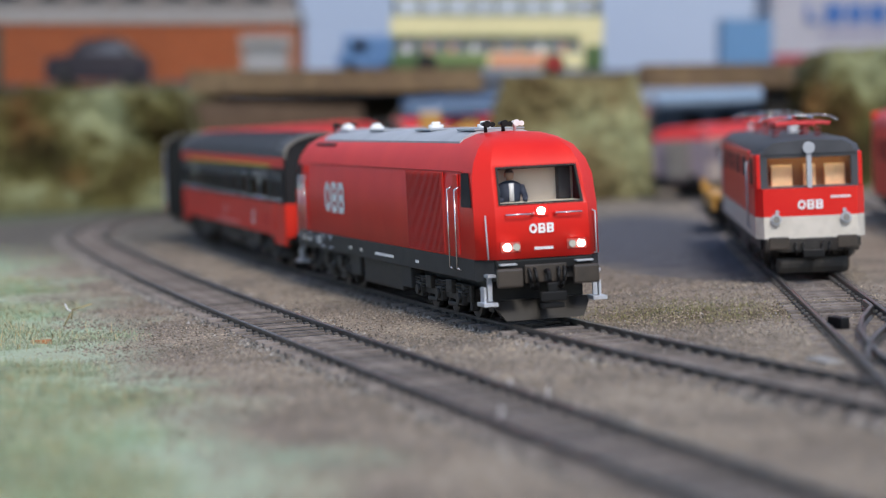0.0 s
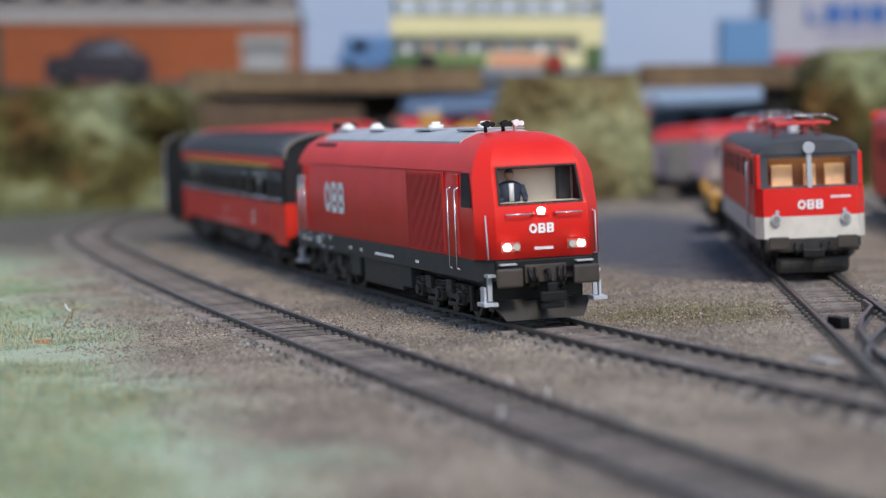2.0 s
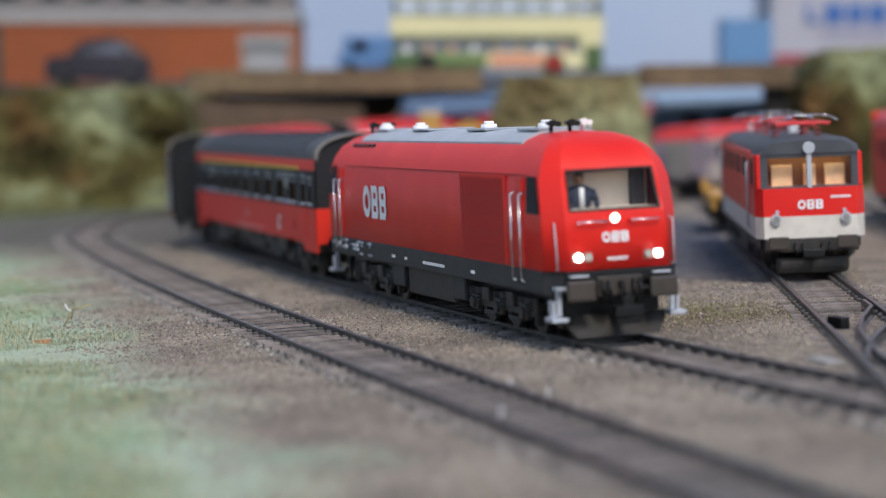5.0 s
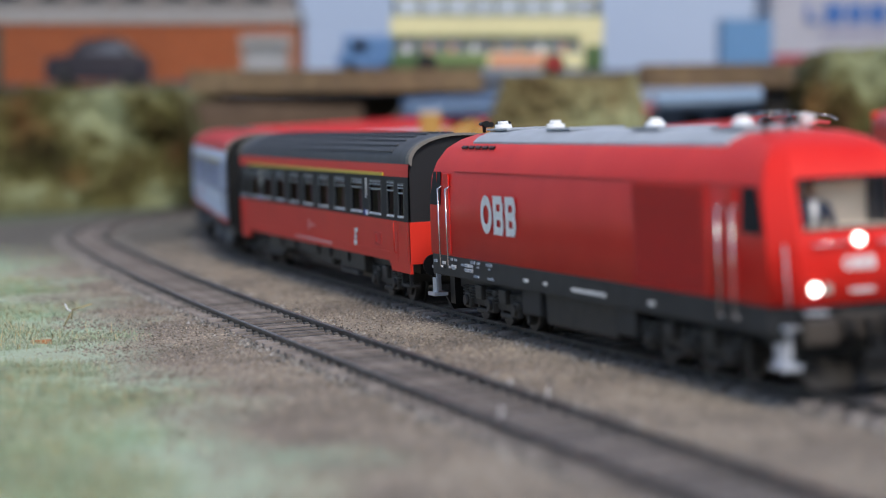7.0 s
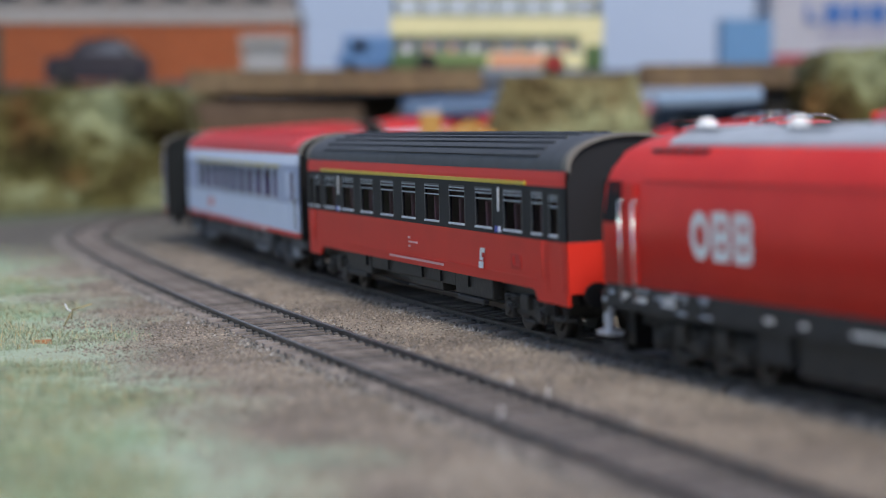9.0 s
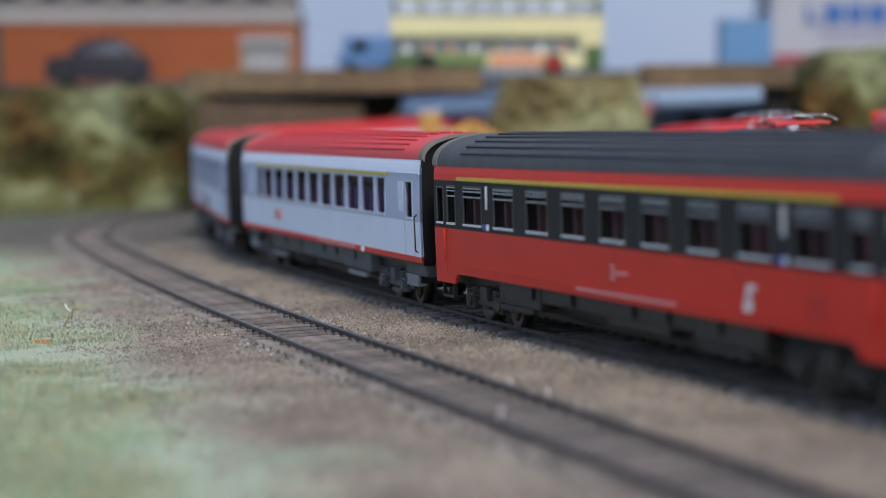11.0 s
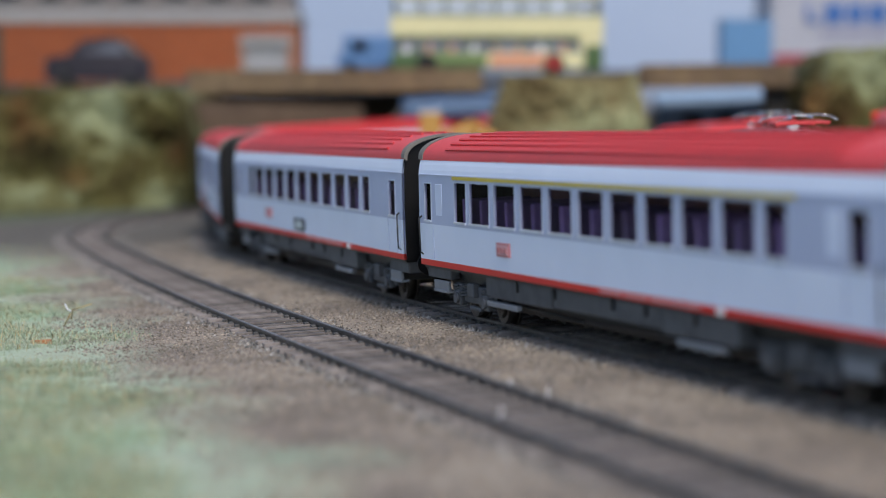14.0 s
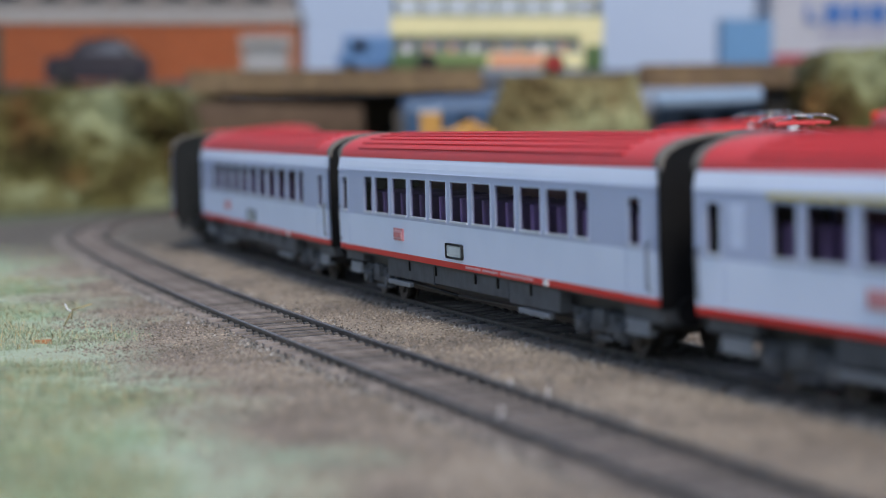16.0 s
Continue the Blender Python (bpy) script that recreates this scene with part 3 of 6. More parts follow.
# ---------------------------------------------------------------- diesel locomotive
def diesel_locomotive(s_front):
    L = 0.1062
    lo = thing("diesel_locomotive", Matrix.Identity(4), "glossy red model diesel locomotive with lit headlights and grey frame", "locomotive")

    def half_rings(sign):
        prof = [(0.0165, 0.0166), (0.0165, 0.0296), (0.0161, 0.0372), (0.0150, 0.0409), (0.0128, 0.0444), (0.0098, 0.0466), (0.0064, 0.0479), (0.0, 0.0484)]
        ring0 = [(0.0, 0.0123, 0.0166), (0.0007, 0.0123, 0.0296), (0.0030, 0.0120, 0.0365), (0.0044, 0.0116, 0.0403), (0.0066, 0.0106, 0.0432), (0.0098, 0.0086, 0.0457), (0.0135, 0.0057, 0.0473), (0.0155, 0, 0.0481)]
        back = (0.0050, 0.0054, 0.0070, 0.0084, 0.0108, 0.0142, 0.0178, 0.0205)
        ring1 = [(x, y, z_) for x, (y, z_) in zip(back, prof)]
        ring2 = [(0.030, y, z_) for y, z_ in prof]
        full = []
        for ring in (ring0, ring1, ring2):
            full.append([(sign * (L - x), -y, z) for x, y, z in ring] + [(sign * (L - x), y, z) for x, y, z in ring[-2::-1]])
        return full

    front, rear = half_rings(1), half_rings(-1)
    bm = bmesh.new()
    rings = front + rear[::-1]
    vs = [[bm.verts.new(p) for p in r] for r in rings]
    n = len(rings[0])
    for k, (a, b) in enumerate(zip(vs, vs[1:])):
        for i in range(n - 1):
            bm.faces.new((a[i], b[i], b[i + 1], a[i + 1]))
    # the two fronts: apron below, brow above; the windscreen stays open
    for r, flip in ((vs[0], False), (vs[-1], True)):
        fs = [(r[0], r[1], r[-2], r[-1]), (r[3], r[4], r[-5], r[-4]), (r[4], r[5], r[-6], r[-5]), (r[5], r[6], r[7], r[8], r[9])]
        for f in fs:
            bm.faces.new(f if flip else f[::-1])
        # windscreen surround
        a, b, c, d = (Vector(v.co) for v in (r[1], r[3], r[-4], r[-2]))
        lo_l, hi_l, hi_r, lo_r = a, b, c, d
        def mixv(u, v):
            lft, rgt = lo_l.lerp(hi_l, v), lo_r.lerp(hi_r, v)
            return bm.verts.new(lft.lerp(rgt, u))
        inner = [mixv(0.045, 0.05), mixv(0.045, 0.93), mixv(0.955, 0.93), mixv(0.955, 0.05)]
        for f in ((r[1], r[2], r[3], inner[1], inner[0]), (r[3], r[-4], inner[2], inner[1]), (r[-4], r[-3], r[-2], inner[3], inner[2]), (r[-2], r[1], inner[0], inner[3])):
            bm.faces.new(f if not flip else f[::-1])
    bmesh.ops.recalc_face_normals(bm, faces=bm.faces)
    smooth(bm, 24)
    body = part("body", bm, RED, lo)
    sol = body.modifiers.new("thickness", "SOLIDIFY"); sol.thickness = 0.0007; sol.offset = -1

    for sgn, ring in ((1, front[0]), (-1, rear[0])):
        lo_l, hi_l, hi_r, lo_r = (Vector(ring[i]) for i in (1, 3, -4, -2))
        def at(u, v, out=0.0):
            return lo_l.lerp(hi_l, v).lerp(lo_r.lerp(hi_r, v), u) + Vector((sgn * out, 0, out * 0.35))
        # rubber surround and glass
        bm = bmesh.new()
        fr = [(0.040, 0.045), (0.040, 0.935), (0.960, 0.935), (0.960, 0.045)]
        fi = [(0.062, 0.085), (0.062, 0.895), (0.938, 0.895), (0.938, 0.085)]
        o_ = [bm.verts.new(at(u, v, 0.0003)) for u, v in fr]; i_ = [bm.verts.new(at(u, v, 0.0003)) for u, v in fi]
        j_ = [bm.verts.new(at(u, v, -0.0006)) for u, v in fi]
        for k in range(4):
            bm.faces.new((o_[k], o_[(k + 1) % 4], i_[(k + 1) % 4], i_[k])); bm.faces.new((i_[k], i_[(k + 1) % 4], j_[(k + 1) % 4], j_[k]))
        part("windscreen_frame", bm, BLACK, lo, "thin black windscreen surround")
        bm = bmesh.new()
        bm.faces.new([bm.verts.new(at(u, v, -0.0003)) for u, v in fi])
        pane = part("windscreen", bm, CLEAR, lo); pane.visible_shadow = False
        # cab lining
        x0, x1 = sorted((sgn * (L - 0.0130), sgn * (L - 0.0120)))
        part("cab_wall", boxes((x0, x1, -0.0126, 0.0126, 0.0200, 0.0418)), CREAM, lo, "cream cab rear wall")
        x0, x1 = sorted((sgn * (L - 0.0120), sgn * (L - 0.0020)))
        part("cab_desk", boxes((x0, x1, -0.0116, 0.0116, 0.0286, 0.0306), bevel=0.0004), LGREY if sgn < 0 else mat("desk_cream", (0.66, 0.58, 0.48), 0.55), lo, "pale control desk behind the windscreen")
        part("cab_partition", boxes((*sorted((sgn * (L - 0.0119), sgn * (L - 0.0095))), 0.0078, 0.0112, 0.0305, 0.0420), bevel=0.0004), DGREY, lo)
        # apron: rails, lights, emblem, number
        face = Matrix.Rotation(math.pi / 2 * sgn, 4, "Z")
        face = (Matrix.Rotation(-sgn * math.atan2(0.0007, 0.0130), 4, "Y")) @ face
        def fp(y, z, out=0.0002):
            return Vector((sgn * (L - 0.0007 * (z - 0.0166) / 0.0130 + out), y, z))
        emblem(fp(-0.0003 * sgn, 0.0240), 0.0068, face, lo)
        bars(fp(0, 0.0190), 0.0050, 0.0007, face, lo, 9, seed=4, name="number")
        for y in (-0.0088, 0.0088):
            bm = boxes((-0.0026, 0.0026, -0.0002, 0.0003, -0.0013, 0.0013), bevel=0.0002)
            ob = part("headlight", bm, mat_surround, lo, "round headlight pair in a clear surround"); ob.matrix_basis = Matrix.Translation(fp(y, 0.0196)) @ face
            for o, mt in ((math.copysign(0.0010, y) , LAMP if sgn > 0 else LENS), (-math.copysign(0.0014, y), LENS)):
                bm = cyl(bmesh.new(), (0, 0, 0), (0, -0.0007, 0), 0.0010, 0.0009, 20)
                q = part("headlamp_lens", bm, mt, ob); q.location = (o * sgn, -0.0002, 0)
        bm = boxes((-0.0018, 0.0018, -0.0002, 0.0002, -0.0012, 0.0012), bevel=0.0002)
        ob = part("top_light", bm, RED, lo, "lit top marker light"); ob.matrix_basis = Matrix.Translation(fp(0, 0.0283)) @ face
        q = part("lens", cyl(bmesh.new(), (0, 0, 0), (0, -0.0007, 0), 0.0010, 0.0009, 20), LAMP if sgn > 0 else LENS, ob); q.location = (-0.0003, -0.0002, 0)
        for y0, y1 in ((-0.0096, -0.0027), (0.0035, 0.0102)):
            pts = [fp(y0, 0.0277, 0), fp(y0, 0.0277, 0.0012), fp(y1, 0.0277, 0.0012), fp(y1, 0.0277, 0)]
            part("grab_rail", tube(pts, 0.00022), SILVER, lo, "thin grab rail")
            b2 = bmesh.new(); bmesh.ops.create_uvsphere(b2, u_segments=10, v_segments=8, radius=0.0006, matrix=Matrix.Translation(fp(y1 if y0 < 0 else y0, 0.0277, 0.0006)))
            part("rail_boss", b2, RED, lo)
        for s in (-1, 1):
            cx, cy = L - 0.0022, 0.0140
            pts = [Vector((sgn * (cx - 0.001), s * (cy + 0.0001), 0.0278)), Vector((sgn * (cx + 0.0006), s * (cy + 0.0006), 0.0274)), Vector((sgn * (cx + 0.0012), s * (cy + 0.0004), 0.0170)), Vector((sgn * (cx - 0.0004), s * cy, 0.0168))]
            part("corner_rail", tube(pts, 0.00019), LGREY, lo, "upright corner grab rail")
            # side cab window with black quarter light, door seams and tall handrails
            wx = L - 0.0172
            for sx in (s,):
                y = s * 0.01652
                bm = bmesh.new()
                pts = [(L - 0.0062, 0.0297), (L - 0.0092, 0.0384), (L - 0.0150, 0.0384), (L - 0.0150, 0.0297)]
                top_in = 0.0005
                bm.faces.new([bm.verts.new((sgn * px, s * (0.01665 - (top_in if pz > 0.035 else 0)), pz)) for px, pz in pts])
                ex = bmesh.ops.extrude_face_region(bm, geom=bm.faces[:])
                bmesh.ops.translate(bm, vec=(0, s * 0.00022, 0), verts=[v for v in ex["geom"] if isinstance(v, bmesh.types.BMVert)])
                part("cab_side_window", bm, mat_window_dark, lo, "dark cab side window")
            for dx in (0.0168, 0.0232):
                x = sgn * (L - dx)
                pts = [Vector((x, s * 0.0164, 0.0348)), Vector((x, s * 0.0179, 0.0340)), Vector((x, s * 0.0179, 0.0140)), Vector((x, s * 0.0166, 0.0133))]
                part("door_rail", tube(pts, 0.00023), SILVER, lo, "tall bright door handrail")
            part("cab_door", boxes((*sorted((sgn * (L - 0.0222), sgn * (L - 0.0178))), *sorted((s * 0.0164, s * 0.01672)), 0.0172, 0.0380), bevel=0.0001), RED, lo)
        # buffers
        for y in (-0.0101, 0.0101):
            bm = bmesh.new()
            cyl(bm, (sgn * (L - 0.001), y, 0.0121), (sgn * (L + 0.0020), y, 0.0121), 0.0019, seg=16)
            x0, x1 = sorted((sgn * (L + 0.0018), sgn * (L + 0.0032)))
            box(bm, x0, x1, y - 0.0034, y + 0.0034, 0.0097, 0.0145, 0.0006)
            part("buffer", bm, mat_buffer, lo, "rectangular dark brown-grey buffer")
            part("buffer_step", boxes((*sorted((sgn * (L - 0.001), sgn * (L + 0.0022))), y - 0.0022, y + 0.0022, 0.0152, 0.0156), bevel=0.0001), LGREY, lo)
        bm = boxes((*sorted((sgn * (L - 0.0040), sgn * (L + 0.0002))), -0.0128, 0.0128, 0.0136, 0.0164), bevel=0.0004)
        part("buffer_beam", bm, BLACK, lo, "black buffer beam")
        part("hook_plate", boxes((*sorted((sgn * (L + 0.0000), sgn * (L + 0.0008))), -0.0055, 0.0055, 0.0104, 0.0150), bevel=0.0003), mat_buffer, lo, "brown-grey plate behind the coupling hook")
        for y in (-0.0046, -0.0030, 0.0032, 0.0048):
            bm = tube([Vector((sgn * (L + 0.0006), y, 0.0140)), Vector((sgn * (L + 0.0018), y, 0.0134)), Vector((sgn * (L + 0.0020), y * 0.9, 0.0104)), Vector((sgn * (L + 0.0006), y * 0.8, 0.0088))], 0.00042)
            part("brake_hose", bm, BLACK, lo, "black brake hose")
        part("coupling_hook", tube([Vector((sgn * (L + 0.0006), 0, 0.0132)), Vector((sgn * (L + 0.0026), 0, 0.0134)), Vector((sgn * (L + 0.0032), 0, 0.0122)), Vector((sgn * (L + 0.0024), 0.0004, 0.0102))], 0.0006), BLACK, lo, "black coupling hook")
        # black block added for the dark shade between beam and plough
        part("beam_backing", boxes((*sorted((sgn * (L - 0.0100), sgn * (L - 0.0060))), -0.0120, 0.0120, 0.0030, 0.0126)), BLACK, lo)
        bm = boxes((*sorted((sgn * (L - 0.002), sgn * (L + 0.0062))), -0.0013, 0.0013, 0.0062, 0.0078), (*sorted((sgn * (L + 0.0050), sgn * (L + 0.0066))), -0.0034, 0.0034, 0.0060, 0.0084),
                   (*sorted((sgn * (L + 0.0046), sgn * (L + 0.0058))), -0.0013, 0.0013, 0.0078, 0.0106), (*sorted((sgn * (L + 0.0040), sgn * (L + 0.0058))), -0.0030, 0.0030, 0.0042, 0.0056), bevel=0.0003)
        part("coupling", bm, BLACK, lo, "black model coupling hook")
        # snow plough under the beam
        bm = bmesh.new()
        prof = [(-0.0136, 0.0060), (0.0136, 0.0060), (0.0102, 0.0010), (-0.0102, 0.0010)]
        a = [bm.verts.new((sgn * (L - 0.0045 + (0.0035 if z < 0.005 else 0)), y, z)) for y, z in prof]
        b = [bm.verts.new((sgn * (L - 0.0058 + (0.0030 if z < 0.005 else 0)), y, z)) for y, z in prof]
        bm.faces.new(a); bm.faces.new(b[::-1])
        for k in range(4):
            bm.faces.new((a[k], b[k], b[(k + 1) % 4], a[(k + 1) % 4]))
        part("plough", bm, mat_plough, lo, "low dark plough plate")
        # bright steps beside the front
        for s in (-1, 1):
            bm = boxes((*sorted((sgn * (L - 0.0035), sgn * (L - 0.0002))), *sorted((s * 0.0128, s * 0.0150)), 0.0122, 0.0130),
                       (*sorted((sgn * (L - 0.0028), sgn * (L - 0.0020))), *sorted((s * 0.0134, s * 0.0146)), 0.0062, 0.0125),
                       (*sorted((sgn * (L - 0.0058), sgn * (L + 0.0002))), *sorted((s * 0.0126, s * 0.0164)), 0.0050, 0.0060), bevel=0.0001)
            box(bm, *sorted((sgn * (L - 0.0052), sgn * (L - 0.0020))), *sorted((s * 0.0150, s * 0.0156)), 0.0058, 0.0098)
            part("step", bm, mat_step, lo, "bright bare metal step")

    # frame along the sides
    bm = boxes((-L + 0.0058, L - 0.0058, -0.01655, 0.01655, 0.0112, 0.0166), bevel=0.0003)
    part("frame", bm, DGREY, lo, "dark grey side frame with small white lettering")
    for sgn in (1, -1):
        bm = loft([[(sgn * (L - 0.0058), -0.0164, 0.0112), (sgn * (L - 0.0058), 0.0164, 0.0112), (sgn * (L - 0.0058), 0.0164, 0.0165), (sgn * (L - 0.0058), -0.0164, 0.0165)],
                   [(sgn * (L - 0.0012), -0.0126, 0.0112), (sgn * (L - 0.0012), 0.0126, 0.0112), (sgn * (L - 0.0012), 0.0126, 0.0165), (sgn * (L - 0.0012), -0.0126, 0.0165)]], close=True)
        bmesh.ops.recalc_face_normals(bm, faces=bm.faces)
        part("frame_end", bm, DGREY, lo)
    part("fuel_tank", boxes((-0.022, 0.022, -0.0142, 0.0142, 0.0034, 0.0114), bevel=0.0008), WEATHER, lo, "weathered underfloor fuel tank")
    for x0, x1 in ((-0.036, -0.0235), (0.0235, 0.034)):
        part("equipment_box", boxes((x0, x1, -0.0150, 0.0150, 0.0050, 0.0112), bevel=0.0005), DGREY, lo)
    part("underframe", boxes((-L + 0.012, L - 0.012, -0.011, 0.011, 0.0078, 0.0114)), BLACK, lo)
    for s, m in ((-1, NEAR), (1, FAR)):
        y = s * 0.0168
        emblem(Vector((-0.0456, s * 0.01668, 0.0284)), 0.0266, m, lo)
        for x, w, z, k in ((0.012, 0.020, 0.0134, 9), (-0.028, 0.003, 0.0136, 2), (-0.015, 0.002, 0.0136, 2), (0.047, 0.003, 0.0134, 2), (-0.070, 0.006, 0.0148, 3), (-0.070, 0.006, 0.0136, 3), (-0.082, 0.004, 0.0140, 2), (-0.090, 0.003, 0.0146, 2)):
            bars(Vector((x, s * 0.01668, z)), w, 0.0008, m, lo, k, seed=int(abs(x) * 1e4))
        rng = random.Random(17)
        for k in range(22):
            x, z = rng.uniform(-0.098, -0.052), rng.choice((0.0124, 0.0136, 0.0148, 0.0158))
            panel(Vector((x, s * 0.01668, z)), rng.uniform(0.0008, 0.0034), rng.uniform(0.0004, 0.0008), m, "lettering", FRAMEPRINT, lo)
        # ventilation grille near the front
        part("grille_frame", boxes((0.039, 0.075, *sorted((s * 0.01640, s * 0.01656)), 0.0170, 0.0384)), RED, lo)
        for k in range(30):
            x = 0.0400 + k * 0.00115
            part("grille_slat", GRILLE_SLAT, None, lo).location = (x, s * 0.01650, 0.0276)
        for x in (-0.094, 0.0385):
            part("panel_seam", boxes((x, x + 0.00010, *sorted((s * 0.0164, s * 0.01653)), 0.0170, 0.0385)), mat_seam, lo)
        part("roof_seam", boxes((-L + 0.026, L - 0.016, *sorted((s * 0.0155, s * 0.0160)), 0.0384, 0.0388)), mat_seam, lo)
        for k in range(5):
            x = -0.082 + k * 0.0052
            part("roof_vent_slot", boxes((x, x + 0.0038, -0.0004, 0.0004, -0.0004, 0.0004)), BLACK, lo).matrix_basis = Matrix.Translation((0, s * 0.0127, 0.0446)) @ Matrix.Rotation(s * -0.6, 4, "X")
    # grey roof panels with fans, vents and horns
    edge = [(-0.0112, 0.0450), (-0.0112, 0.0461), (-0.0098, 0.0472), (-0.0064, 0.0485), (0, 0.0489), (0.0064, 0.0485), (0.0098, 0.0472), (0.0112, 0.0461), (0.0112, 0.0450)]
    bm = loft([[(x, y, z) for y, z in edge] for x in (-L + 0.028, L - 0.032)], close=True)
    bmesh.ops.recalc_face_normals(bm, faces=bm.faces)
    part("roof_panel", smooth(bm, 30), LGREY, lo, "light grey roof walkway panel")
    for x in (-0.072, -0.028, 0.024, 0.066):
        part("roof_hatch", boxes((x - 0.008, x + 0.008, -0.0070, 0.0070, 0.0487, 0.0492), bevel=0.0002), mat_hatch, lo)
    for x, y in ((-0.075, -0.004), (0.014, 0.0), (-0.036, -0.0045), (0.052, 0.003)):
        bm = cyl(bmesh.new(), (x, y, 0.0487), (x, y, 0.0502), 0.0024, 0.0021, 20)
        cyl(bm, (x, y, 0.0500), (x, y, 0.0510), 0.0015, 0.0013, 16)
        part("roof_vent", bm, PRINT, lo, "white round roof ventilator")
    for x, y, col in ((L - 0.0255, -0.0060, BLACK), (L - 0.0255, -0.0012, BLACK), (L - 0.0262, 0.0022, PRINT), (-L + 0.022, -0.0060, BLACK), (-L + 0.022, -0.0012, BLACK)):
        bm = cyl(bmesh.new(), (x, y, 0.0482), (x, y, 0.0500), 0.0005, seg=8)
        cyl(bm, (x - 0.003, y, 0.0504), (x + 0.002, y, 0.0504), 0.0004, 0.0009, 14)
        cyl(bm, (x - 0.003, y + 0.0017, 0.0502), (x + 0.001, y + 0.0017, 0.0502), 0.0003, 0.0007, 12)
        part("horn", bm, col, lo, "roof horn pair")
    bogies = [bogie(lo, x, (-0.0190, 0.0, 0.0190), 0.021, True) for x in (0.0600, -0.0600)]
    MOVING.append((lo, s_front - L - 0.003, 0.060, bogies, (0.060, -0.060)))
    return lo


mat_window_dark = mat("dark_window_plastic", (0.012, 0.013, 0.017), 0.35, spec=0.04, scale=100)
mat_plough = mat("sooty_plough", (0.018, 0.015, 0.012), 0.34, spec=0.4, scale=250, color2=(0.014, 0.012, 0.010))
mat_step = mat("bare_step_metal", (0.62, 0.65, 0.73), 0.3, metal=0.5, scale=400)
mat_buffer = mat("buffer_brown_grey", (0.056, 0.045, 0.038), 0.28, scale=250, color2=(0.034, 0.029, 0.026))
FRAMEPRINT = mat("pale_blue_grey_print", (0.34, 0.38, 0.46), 0.5)
mat_seam = mat("paint_seam_dark_red", (0.50, 0.020, 0.015), 0.6)
mat_surround = mat("clear_lamp_surround", (0.50, 0.08, 0.065), 0.2, metal=0.3)
mat_hatch = mat("roof_hatch_grey", (0.33, 0.36, 0.41), 0.5)
bm = boxes((-0.00025, 0.00025, -0.00025, 0.00025, -0.0105, 0.0105))
GRILLE_SLAT = bpy.data.meshes.new("grille_slat"); bm.to_mesh(GRILLE_SLAT); bm.free()
GRILLE_SLAT.materials.append(mat("grille_dark_red", (0.40, 0.014, 0.012), 0.55))


def driver_figure():
    """A painted toy figure behind the windscreen, one plain mesh."""
    bm = bmesh.new()
    rings = []
    for z, w, d in ((0.0, 0.0026, 0.0016), (0.0030, 0.0030, 0.0018), (0.0052, 0.0034, 0.0017), (0.0060, 0.0022, 0.0012), (0.0064, 0.0009, 0.0009)):
        rings.append([(d * math.cos(a * math.tau / 12), w * math.sin(a * math.tau / 12), z) for a in range(12)])
    b2 = loft(rings, close=True)
    me = bpy.data.meshes.new("x"); b2.to_mesh(me); b2.free(); bm.from_mesh(me)
    for s in (-1, 1):
        cyl(bm, (0, s * 0.0031, 0.0050), (0.0012, s * 0.0038, 0.0020), 0.0009, 0.0008, 10)
        cyl(bm, (0.0012, s * 0.0038, 0.0020), (0.0035, s * 0.0030, 0.0014), 0.0008, 0.0006, 10)
    k = len(bm.faces)
    bmesh.ops.create_uvsphere(bm, u_segments=14, v_segments=10, radius=0.0014, matrix=Matrix.Translation((0.0002, 0, 0.0079)) @ Matrix.Diagonal((1, 0.9, 1.15, 1)))
    box(bm, 0.0014, 0.0019, -0.0006, 0.0006, 0.0012, 0.0058)
    bm.faces.ensure_lookup_table()
    for i, f in enumerate(bm.faces):
        c = f.calc_center_median()
        f.smooth = True
        f.material_index = 0 if i < k else (2 if c.z < 0.0062 else (3 if c.z > 0.0084 or c.x < -0.0002 else 1))
    me = bpy.data.meshes.new("driver_doll"); bm.to_mesh(me); bm.free()
    for m in (NAVY, SKIN, PRINT, mat("figure_hair_brown", (0.05, 0.03, 0.02), 0.7)):
        me.materials.append(m)
    ob = new("driver_doll", me)
    return tagged(ob, "tiny painted toy driver in a navy jacket in the cab", "figurine")


